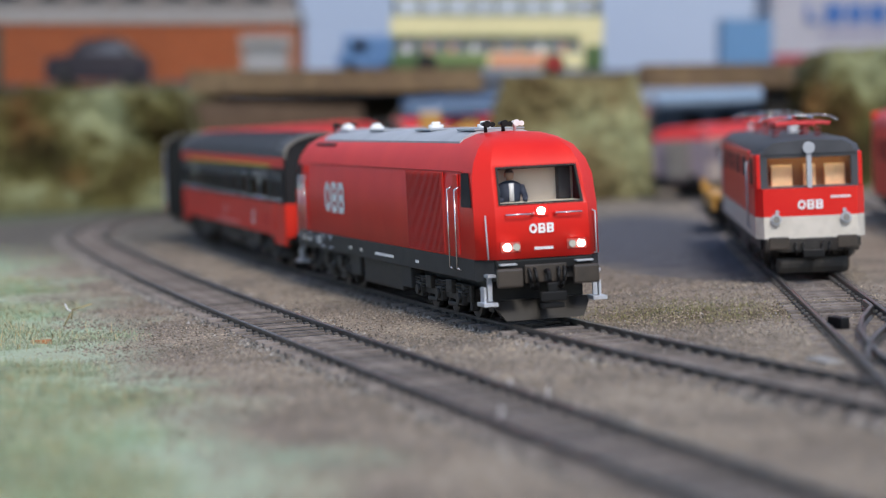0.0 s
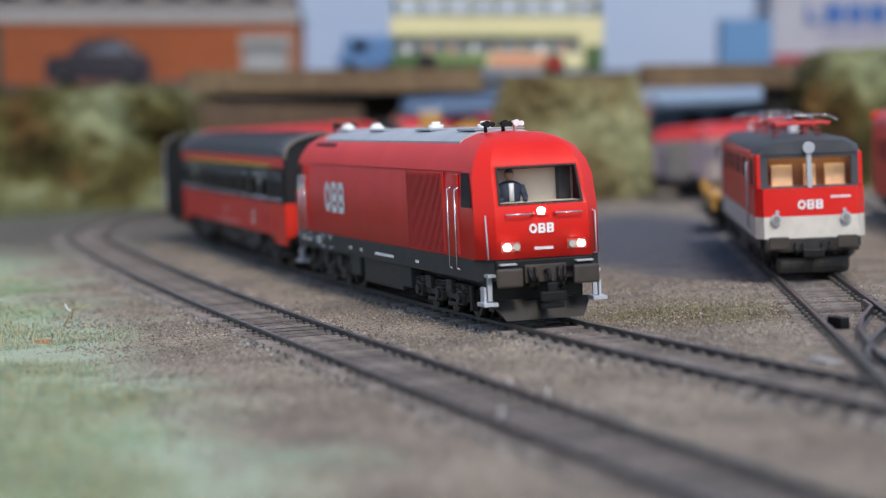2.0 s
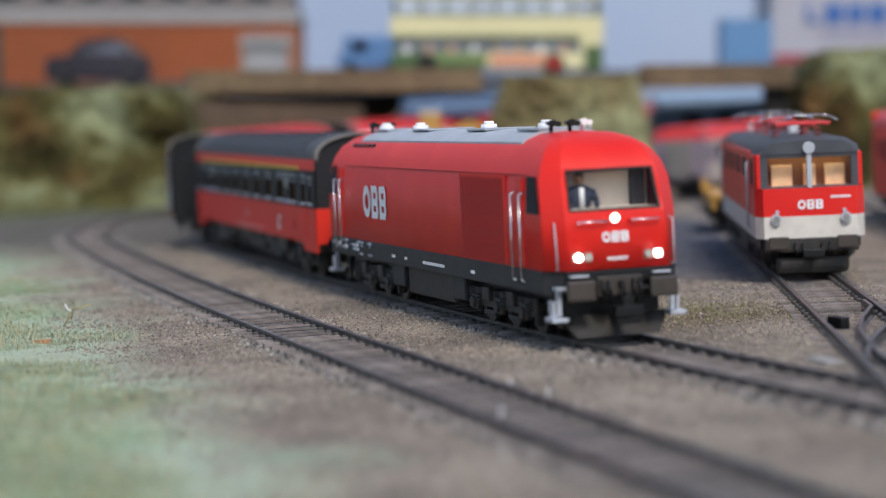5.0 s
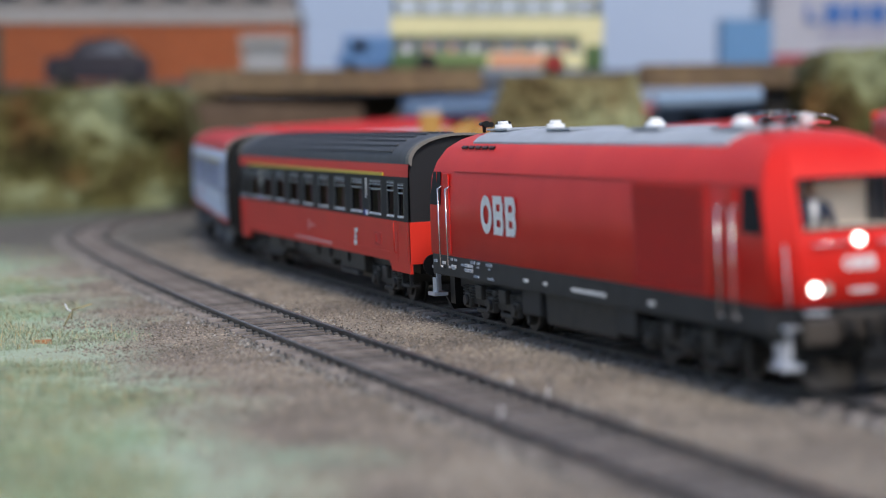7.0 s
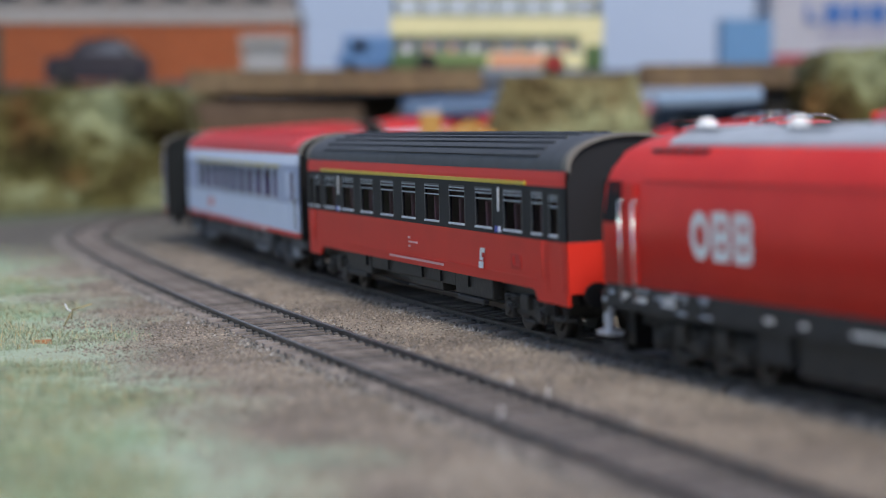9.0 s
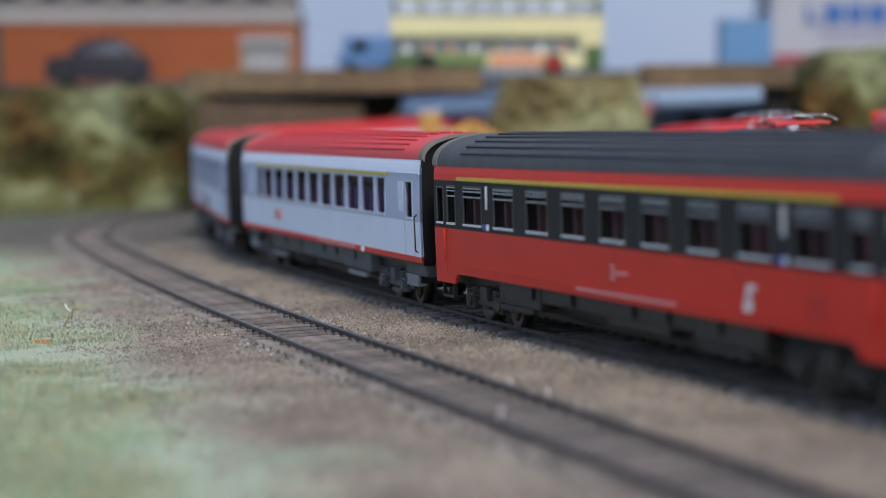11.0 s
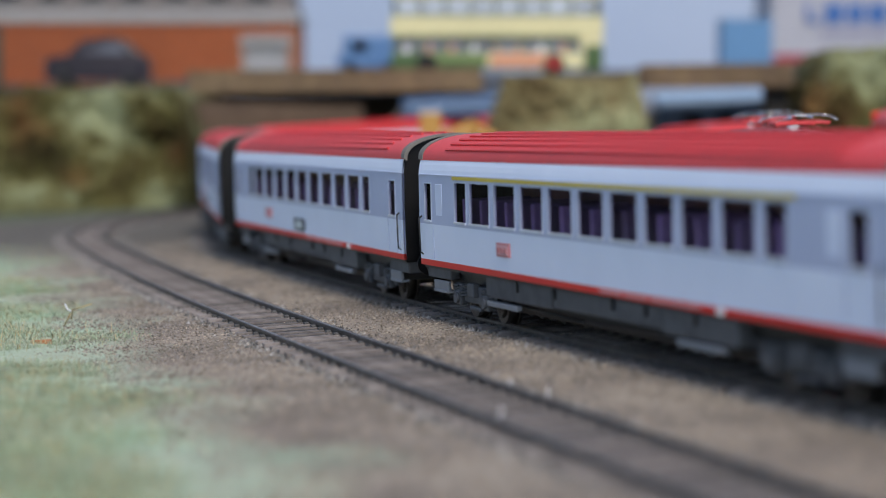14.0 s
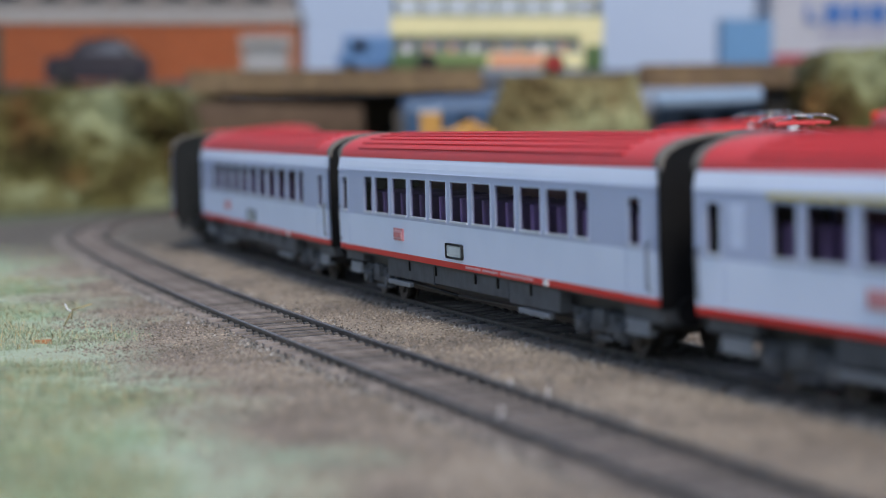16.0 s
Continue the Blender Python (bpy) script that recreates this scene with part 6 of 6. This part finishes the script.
def board(name, pts, y, material, label, thick=0.012):
    """An upright board with a straight outline of four corners (x, z)."""
    vs = [(x, yy, z) for yy in (y, y + thick) for x, z in pts]
    ob = new(name, quads(vs, [(0, 1, 2, 3), (7, 6, 5, 4), (0, 4, 5, 1), (1, 5, 6, 2), (2, 6, 7, 3), (3, 7, 4, 0)], [material]))
    return tagged(ob, label, "board", kind="structure")


board("retaining_board", [(-0.176, 0.030), (-0.176, 0.0655), (-0.052, 0.0560), (-0.052, 0.030)], 1.60, DARKTIMBER, "sloping dark brown board under the bridge")
# The second, dark board stands in for the shaded void below the bridge.
board("tunnel_wall", [(-0.20, -0.005), (-0.20, 0.073), (0.10, 0.064), (0.10, -0.005)], 1.90, mat("void_dark", (0.045, 0.039, 0.032), 0.9), "dark board standing in for the shade under the bridge", 0.02)
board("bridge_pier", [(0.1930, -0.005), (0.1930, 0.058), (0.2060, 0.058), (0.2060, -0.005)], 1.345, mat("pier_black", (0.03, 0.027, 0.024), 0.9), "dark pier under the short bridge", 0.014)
board("town_board", [(-0.62, 0.086), (-0.62, 0.090), (0.62, 0.0640), (0.62, 0.060)], 1.690, ASPHALT, "grey street level board of the model town", 0.68)


# ---------------------------------------------------------------- town
def excavator(m):
    ex = thing("excavator", m, "small yellow toy excavator with raised arm near the bridge", "excavator")
    part("cab", boxes((-0.010, 0.0015, -0.007, 0.007, 0.020, 0.0345), bevel=0.0012), ORANGE, ex)
    part("cab_roof", boxes((-0.0105, 0.002, -0.0072, 0.0072, 0.0345, 0.0362), bevel=0.0006), LGREY, ex)
    part("body", boxes((0.0015, 0.020, -0.008, 0.008, 0.016, 0.0245), bevel=0.0015), ORANGE, ex)
    part("counterweight", boxes((0.0200, 0.0260, -0.008, 0.008, 0.0150, 0.0225), bevel=0.0015), ORANGE, ex)
    part("boom", tube([Vector((0.004, -0.004, 0.022)), Vector((0.018, -0.004, 0.0275)), Vector((0.036, -0.004, 0.0165))], 0.0022), ORANGE, ex)
    for s in (-1, 1):
        part("crawler", boxes((-0.012, 0.022, *sorted((s * 0.0045, s * 0.0095)), 0.008, 0.0155), bevel=0.0022), BLACK, ex)
        part("undercarriage_leg", boxes((0.001, 0.009, *sorted((s * 0.003, s * 0.006)), 0.0, 0.009)), BLACK, ex)


def plinth(x0, x1, y0, y1, z, label):
    bm = boxes((x0, x1, y0, y1, -0.005, z), bevel=0.001)
    me = bpy.data.meshes.new("mound"); bm.to_mesh(me); bm.free(); me.materials.append(HILLTAN)
    tagged(new("mound", me), label, "mound", kind="structure")


plinth(-0.012, 0.030, 1.225, 1.285, 0.0165, "low earth mound beside the line")
excavator(Matrix.Translation((0.0005, 1.255, 0.0165)))

CREAMPAINT = mat("bus_cream", (0.66, 0.60, 0.34), 0.4)
BUSGREEN = mat("bus_green", (0.06, 0.11, 0.035), 0.4)
SALMON = mat("advert_salmon", (0.62, 0.27, 0.16), 0.5)
BUSGLASS = mat("bus_window_glass", (0.20, 0.22, 0.26), 0.1, color2=(0.08, 0.085, 0.10), scale=60)


def double_decker_bus(m):
    bus = thing("double_decker_bus", m, "cream and green toy double-decker bus on the bridge road", "bus")
    a, b, w = -0.0635, 0.0635, 0.0165
    part("lower_body", boxes((a, b, -w, w, 0.0035, 0.0130), bevel=0.0012), BUSGREEN, bus, "green lower body")
    part("lower_panel", boxes((-0.006, b - 0.011, -w - 0.0003, -w + 0.001, 0.0040, 0.0130), bevel=0.0003), CREAMPAINT, bus)
    part("advert_panel", boxes((-0.004, 0.033, -w - 0.0006, -w, 0.0050, 0.0122), bevel=0.0001), SALMON, bus, "salmon advert panel")
    part("light_green_panel", boxes((-0.044, -0.006, -w - 0.0003, -w, 0.0080, 0.0128), bevel=0.0002), mat("bus_light_green", (0.20, 0.26, 0.09), 0.4), bus)
    part("lower_core", boxes((a + 0.001, b - 0.001, -w + 0.001, w - 0.001, 0.0128, 0.0234)), BUSGLASS, bus, "lower deck glazing")
    part("upper_core", boxes((a + 0.001, b - 0.001, -w + 0.001, w - 0.001, 0.0345, 0.0460)), BUSGLASS, bus, "upper deck glazing")
    part("middle_band", boxes((a - 0.0005, b + 0.0005, -w - 0.0004, w + 0.0004, 0.0230, 0.0350), bevel=0.0012), CREAMPAINT, bus, "cream band between the decks")
    part("roof", boxes((a, b, -w, w, 0.0455, 0.0545), bevel=0.004), CREAMPAINT, bus)
    part("rear_panel", boxes((b - 0.014, b, -w - 0.0002, w + 0.0002, 0.0150, 0.0235), bevel=0.0008), CREAMPAINT, bus)
    part("rear_green", boxes((b - 0.0105, b + 0.0003, -w - 0.0003, w + 0.0003, 0.0030, 0.0180), bevel=0.0008), BUSGREEN, bus)
    part("trim", boxes((a, b - 0.012, -w - 0.0006, -w, 0.0222, 0.0232)), BUSGREEN, bus)
    part("trim", boxes((a, b, -w - 0.0006, -w, 0.0350, 0.0357)), BUSGREEN, bus)
    for k in range(9):
        x = a + 0.002 + k * 0.0150
        for z0, z1 in ((0.0128, 0.0232), (0.0350, 0.0458)):
            if x + 0.001 < b:
                part("window_pillar", boxes((x, x + 0.0014, -w - 0.0001, -w + 0.0012, z0, z1)), BUSGREEN, bus)
        if k < 8:
            part("window_pane", boxes((x + 0.0018, x + 0.0146, -w + 0.0002, -w + 0.0006, 0.0362, 0.0452)), CLEARPANE, bus)
    for k in range(9):
        part("seat_row", boxes((a + 0.008 + k * 0.0135, a + 0.0105 + k * 0.0135, -w + 0.0006, -w + 0.0010, 0.0132, 0.0180)), SALMON if k % 3 else PRINT, bus)
    for x in (-0.042, 0.0345):
        for s in (-1, 1):
            wh = part("wheel", cyl(bmesh.new(), (x, s * (w - 0.003), 0.0062), (x, s * (w + 0.0008), 0.0062), 0.0062, seg=24), BLACK, bus)
            part("hub", cyl(bmesh.new(), (x, s * (w + 0.0002), 0.0062), (x, s * (w + 0.0014), 0.0062), 0.0040, 0.0030, 20), mat_hub if x > 0 else BLACK, wh)
    # Polished ball added to make the bright highlight near the bus rear
    bm = bmesh.new(); bmesh.ops.create_uvsphere(bm, u_segments=14, v_segments=10, radius=0.0035, matrix=Matrix.Translation((b - 0.010, -w + 0.001, 0.0425)))
    part("lamp_glint", bm, SILVER, bus, "polished ball added for a bright highlight")


mat_hub = mat("red_wheel_hub", (0.45, 0.03, 0.02), 0.4)
CLEARPANE = mat("pale_window_pane", (0.45, 0.50, 0.58), 0.08, color2=(0.32, 0.36, 0.42), scale=90)
double_decker_bus(Matrix.Translation((0.0370, 1.395, 0.0716)) @ TILT)

CARGLASS = mat("car_window_grey", (0.10, 0.105, 0.13), 0.2, spec=0.4)
CARDARK = mat("car_dark_plum", (0.014, 0.010, 0.016), 0.4, spec=0.25, scale=60)


def saloon_car(m, paint, label):
    car = thing("car", m, label, "car")
    prof = [(-0.0335, 0.0030), (-0.0335, 0.0125), (-0.030, 0.0150), (-0.018, 0.0158), (-0.0085, 0.0235), (0.008, 0.0252), (0.0180, 0.0235), (0.0270, 0.0165), (0.0335, 0.0150), (0.0340, 0.0030)]
    rings = []
    for y, k in ((-0.0142, 0.90), (-0.0130, 1.0), (0.0130, 1.0), (0.0142, 0.90)):
        rings.append([(x * (1 if k == 1 else 0.985), y * (1.0 if z < 0.0165 else 0.84), z * (k if z > 0.008 else 1)) for x, z in prof])
    bm = loft(rings, close=True)
    bmesh.ops.recalc_face_normals(bm, faces=bm.faces)
    part("body", smooth(bm, 45), paint, car)
    for x0, x1, x2, x3 in ((-0.0145, -0.0005, -0.0005, -0.0072), (0.0012, 0.0200, 0.0150, 0.0012)):
        vs = [(x0, -0.0134, 0.0164), (x1, -0.0134, 0.0164), (x2, -0.0112, 0.0232), (x3, -0.0112, 0.0232)]
        part("side_window", quads(vs, [(0, 1, 2, 3)], [CARGLASS]), None, car)
    for x in (-0.0215, 0.0215):
        for s in (-1, 1):
            wh = part("wheel", cyl(bmesh.new(), (x, s * 0.0105, 0.0055), (x, s * 0.0140, 0.0055), 0.0055, seg=22), BLACK, car)
            part("hub", cyl(bmesh.new(), (x, s * 0.0138, 0.0055), (x, s * 0.0146, 0.0055), 0.0030, seg=16), DGREY, wh)
    for s in (-1, 1):
        part("headlight", boxes((-0.0340, -0.0330, s * 0.0100 - 0.002, s * 0.0100 + 0.002, 0.0105, 0.0130), bevel=0.0003), PRINT, car)


saloon_car(Matrix.Translation((-0.2250, 1.535, 0.0775)) @ TILT @ Matrix.Diagonal((1.0, 1.08, 1.30, 1)), CARDARK, "dark plum toy saloon car on top of the embankment")

BRICK = mat("orange_brick", (0.36, 0.092, 0.028), 0.85, scale=500, color2=(0.25, 0.062, 0.021), bump=0.2, per_object=0.16)
MORTAR = mat("brick_mortar", (0.30, 0.11, 0.05), 0.9, scale=300)
STONEWHITE = mat("white_stone_trim", (0.30, 0.285, 0.28), 0.7)


def brick_building():
    m = Matrix.Translation((-0.1060, 1.760, 0.0700)) @ TILT
    bd = thing("brick_building", m, "orange brick building with white stone cornice and large windows", "building")
    Wd, D = 0.46, 0.10
    wx0, wx1, wz0, wz1 = -0.0410, -0.0075, 0.0, 0.0415
    # wall with a door opening
    part("wall", boxes((-Wd, wx0, 0, 0.006, 0, 0.0520)), MORTAR, bd)
    part("wall", boxes((wx1, 0, 0, 0.006, 0, 0.0520)), MORTAR, bd)
    part("wall", boxes((wx0, wx1, 0, 0.006, wz1, 0.0520)), MORTAR, bd)
    part("side_wall", boxes((-0.006, 0, 0.0065, D, 0, 0.0520)), MORTAR, bd)
    part("cornice", boxes((-Wd, 0.0012, -0.0025, D, 0.0520, 0.0618), bevel=0.0008), STONEWHITE, bd, "white stone cornice")
    part("window_lintel", boxes((wx0 - 0.003, wx1 + 0.003, -0.0020, 0.002, 0.0355, 0.0428), bevel=0.0004), STONEWHITE, bd)
    for x in (wx0 - 0.0012, wx1 - 0.0018):
        part("window_jamb", boxes((x, x + 0.003, -0.0012, 0.004, 0, 0.0356), bevel=0.0003), STONEWHITE, bd)
    g = part("shop_window", boxes((wx0, wx1, 0.0032, 0.0040, 0, 0.0360)), mat("grey_shop_glass", (0.30, 0.30, 0.32), 0.12), bd)
    for k in (1, 2):
        part("mullion", boxes((wx0 + (wx1 - wx0) * k / 3 - 0.0006, wx0 + (wx1 - wx0) * k / 3 + 0.0006, 0.0022, 0.0036, 0, 0.0356)), LGREY, g)
    # upper storey
    part("upper_wall", boxes((-Wd, -0.004, 0.004, D, 0.0620, 0.13)), mat("upper_storey_grey", (0.17, 0.145, 0.14), 0.7), bd)
    for k in range(14):
        x = -0.020 - k * 0.032
        wn_ = part("window", boxes((x - 0.018, x, 0.0022, 0.0042, 0.0690, 0.110)), mat_window_dark, bd)
        part("window_frame", boxes((x - 0.0195, x - 0.018, 0.0014, 0.0044, 0.0680, 0.1110), (x, x + 0.0015, 0.0014, 0.0044, 0.0680, 0.1110), (x - 0.0195, x + 0.0015, 0.0014, 0.0044, 0.0665, 0.0690)), STONEWHITE, wn_)
    # courses of bricks on the front
    bw, bh = 0.0066, 0.0024
    me = boxes((0, bw - 0.0006, -0.0006, 0.0004, 0, bh - 0.0005))
    bme = bpy.data.meshes.new("brick"); me.to_mesh(bme); me.free(); bme.materials.append(BRICK)
    vs, fs = [], []
    base_v = [v.co.copy() for v in bme.vertices]; base_f = [tuple(p.vertices) for p in bme.polygons]
    made = 0
    for r in range(21):
        z = 0.0004 + r * bh
        x = -0.2460 + (bw / 2 if r % 2 else 0)
        while x < -bw:
            inside = x + bw > wx0 - 0.002 and x < wx1 + 0.002 and z < wz1
            if not inside:
                if x > -0.100 and made < 290:
                    ob = new("brick", bme); ob.parent = bd; ob.location = (x, 0, z); made += 1
                else:
                    o = len(vs); vs += [v + Vector((x, 0, z)) for v in base_v]; fs += [tuple(i + o for i in f) for f in base_f]
            x += bw
    tagged(part("brickwork", quads(vs, fs, [BRICK]), None, bd), kind="stuff")


brick_building()


def delivery_van(m):
    v = thing("van", m, "blue toy van parked behind the bus", "van")
    part("body", boxes((-0.0150, 0.024, -0.012, 0.012, 0.004, 0.0265), bevel=0.0025), mat("van_blue", (0.09, 0.19, 0.38), 0.4), v)
    part("windscreen", boxes((-0.0090, 0.0010, -0.0124, -0.0115, 0.0150, 0.0225), bevel=0.0003), mat_window_dark, v)
    part("bonnet", boxes((-0.0190, -0.0145, -0.011, 0.011, 0.004, 0.0140), bevel=0.0015), mat("van_blue_bonnet", (0.09, 0.19, 0.38), 0.4), v)
    for x in (-0.010, 0.016):
        part("wheel", cyl(bmesh.new(), (x, -0.0128, 0.0042), (x, 0.0128, 0.0042), 0.0042, seg=20), BLACK, v)


delivery_van(Matrix.Translation((-0.0460, 1.530, 0.0770)) @ TILT)


def freight_container(m):
    c = thing("blue_hut", m, "plain mid-blue flat-roofed hut beside the store", "hut")
    part("wall", boxes((-0.0190, 0.0190, 0, 0.03, 0, 0.0330), bevel=0.0006), mat("hut_blue", (0.10, 0.23, 0.42), 0.5), c)
    part("roof", boxes((-0.0195, 0.0195, -0.0005, 0.0305, 0.0330, 0.0345), bevel=0.0004), mat("hut_roof_blue", (0.13, 0.26, 0.45), 0.5), c)


freight_container(Matrix.Translation((0.2310, 1.70, 0.0736)) @ TILT)


def store(m):
    st = thing("store_building", m, "pale grey store building with blue sign lettering bars", "building")
    part("wall", boxes((0, 0.26, 0, 0.09, 0.0, 0.105), bevel=0.0006), mat("store_pale_wall", (0.37, 0.37, 0.42), 0.6), st)
    part("plinth", boxes((0.0015, 0.258, -0.003, 0.0, 0.001, 0.0075), bevel=0.0004), mat("store_red_plinth", (0.30, 0.03, 0.05), 0.5), st, "dark red base band")
    for k, (x, w) in enumerate(((0.0250, 0.0035), (0.0250, 0.011), (0.0390, 0.014), (0.0560, 0.012), (0.0710, 0.014), (0.0880, 0.012))):
        z0, z1 = (0.0300, 0.0450) if k != 1 else (0.0300, 0.0335)
        part("sign_bar", boxes((x, x + w, -0.0012, 0.0, z0, z1), bevel=0.0003), mat("sign_blue", (0.035, 0.12, 0.36), 0.45), st, "blue sign bar")
    part("small_sign", boxes((0.036, 0.090, -0.0008, 0.0, 0.0205, 0.0250), bevel=0.0001), mat("small_sign_grey", (0.24, 0.24, 0.34), 0.6), st)
    for k in range(30):
        part("wall_slat", boxes((0.002 + k * 0.0085, 0.0030 + k * 0.0085, -0.0006, 0.0, 0.0080, 0.0195)), LGREY, st)


store(Matrix.Translation((0.2490, 1.70, 0.0735)) @ TILT)


def post(m, label):
    p = thing("dark_green_post", m, label, "post")
    part("column", boxes((-0.006, 0.006, -0.004, 0.004, 0, 0.040), bevel=0.0015), mat("post_green", (0.03, 0.05, 0.035), 0.6), p)
    part("cap", boxes((-0.0068, 0.0068, -0.0048, 0.0048, 0.040, 0.043), bevel=0.001), BLACK, p)


post(Matrix.Translation((-0.2930, 1.52, 0.0760)) @ TILT, "dark green post on the embankment edge")


# ---------------------------------------------------------------- small details on the ground
def point_rail():
    pts = [(0.1100, 0.600), (0.1088, 0.583), (0.1010, 0.5545), (0.0960, 0.5295), (0.0925, 0.4991), (0.0907, 0.4756), (0.0902, 0.455)]
    rows = []
    for k in range(len(pts)):
        p, q = pts[max(0, k - 1)], pts[min(len(pts) - 1, k + 1)]
        rows.append((Vector((*pts[k], 0.0002)), math.atan2(q[0] - p[0], -(q[1] - p[1]))))
    ob = thing("point_rail", Matrix.Identity(4), "bent wing rail of the yard turnout", "rail", kind="structure")
    part("rail", rail_mesh(rows), None, ob)


point_rail()


def ground_piece(name, x, y, size, turn, material, label, category, bevel=0.0004):
    w, d, h = size
    bm = boxes((-w / 2, w / 2, -d / 2, d / 2, -0.0006, h), bevel=bevel)
    me = bpy.data.meshes.new(name); bm.to_mesh(me); bm.free(); me.materials.append(material)
    ob = tagged(new(name, me), label, category)
    ob.matrix_world = Matrix.Translation((x, y, -0.0026)) @ Matrix.Rotation(radians(turn), 4, "Z")
    return ob


ground_piece("point_lever", 0.0945, 0.550, (0.0024, 0.0070, 0.0034), 20, BLACK, "small black point lever box beside the rail", "lever box")
ground_piece("slab", 0.0805, 0.487, (0.0040, 0.012, 0.0008), 12, mat("grey_slab", (0.30, 0.29, 0.28), 0.8), "small grey slab lying in the ballast", "slab", 0.0002)
ground_piece("flake", -0.1075, 0.6040, (0.0055, 0.0016, 0.0012), 8, mat("rust_flake", (0.42, 0.17, 0.07), 0.8), "rust-orange flake lying on the turf", "flake", 0.0002)


def stalk(points, r, material, label):
    ob = tagged(new("stalk", bpy.data.meshes.new("stalk")), label, "stalk")
    bm = tube([Vector(p) for p in points], r, 6)
    bm.to_mesh(ob.data); bm.free()
    ob.data.materials.append(material)


stalk([(-0.1112, 0.668, 0.0026), (-0.1100, 0.664, 0.0016), (-0.1090, 0.663, 0.0010)], 0.00022, PRINT, "short white stalk sticking out of the turf")
stalk([(-0.1080, 0.658, -0.001), (-0.1068, 0.654, 0.0020), (-0.1010, 0.652, 0.0036)], 0.00018, STRAW, "thin dry stalk bent over the turf")
stalk([(-0.1085, 0.648, -0.002), (-0.1062, 0.646, 0.0016)], 0.00022, STRAW, "thin dry stalk standing in the turf")
for sx, sy in ((0.0119, 0.4568), (0.0090, 0.4165), (0.0188, 0.4412)):
    stalk([(sx, sy, -0.0024), (sx + 0.0004, sy, 0.0006)], 0.00018, PRINT, "fine pale fibre standing between the tracks")


def motions():
    rows_t = [0.0, 2.8] + [t for t in TIMES if t >= 3.0]
    n = int(GONE[-1] / (WHEEL_R * radians(72)))
    spin_d = [k * WHEEL_R * radians(72) for k in range(1, n + 1)]
    spin_rows = [(0.0, 0.0), (3.0, 0.0)]
    for q in spin_d:
        i = next(j for j in range(1, len(GONE)) if GONE[j] >= q)
        f = (q - GONE[i - 1]) / (GONE[i] - GONE[i - 1])
        spin_rows.append((TIMES[i - 1] + f * (TIMES[i] - TIMES[i - 1]), q / WHEEL_R))
    end_angle = GONE[-1] / WHEEL_R
    if 16.0 - spin_rows[-1][0] > 0.04:
        spin_rows.append((16.0, end_angle))
    else:
        spin_rows[-1] = (16.0, end_angle)
    for ob, s_mid, pivot, bogies, spots in MOVING:
        rows = []
        swings = [[] for _ in bogies]
        for t in rows_t:
            m = vehicle_pose(s_mid + gone(t), pivot)
            rows.append((t, m))
            for k, x in enumerate(spots):
                p, a = on_line(s_mid + gone(t) + x)
                heading = math.atan2(-math.cos(a), math.sin(a))
                body = m.to_euler().z
                swings[k].append((t, pose(x, 0, 0, 0, 0, math.degrees(math.remainder(heading - body, math.tau)))))
        walk(ob, rows)
        for (frame_ob, sets), sw in zip(bogies, swings):
            walk(frame_ob, sw)
            for w, a in sets:
                walk(w, [(t, pose(a, 0, WHEEL_R, 0, math.degrees(ang), 0)) for t, ang in spin_rows])
        if ob.name.startswith("diesel"):
            walk(DOLL, [(t, m @ Matrix.Translation((0.1062 - 0.0088, -0.0056, 0.0296))) for t, m in rows])


motions()
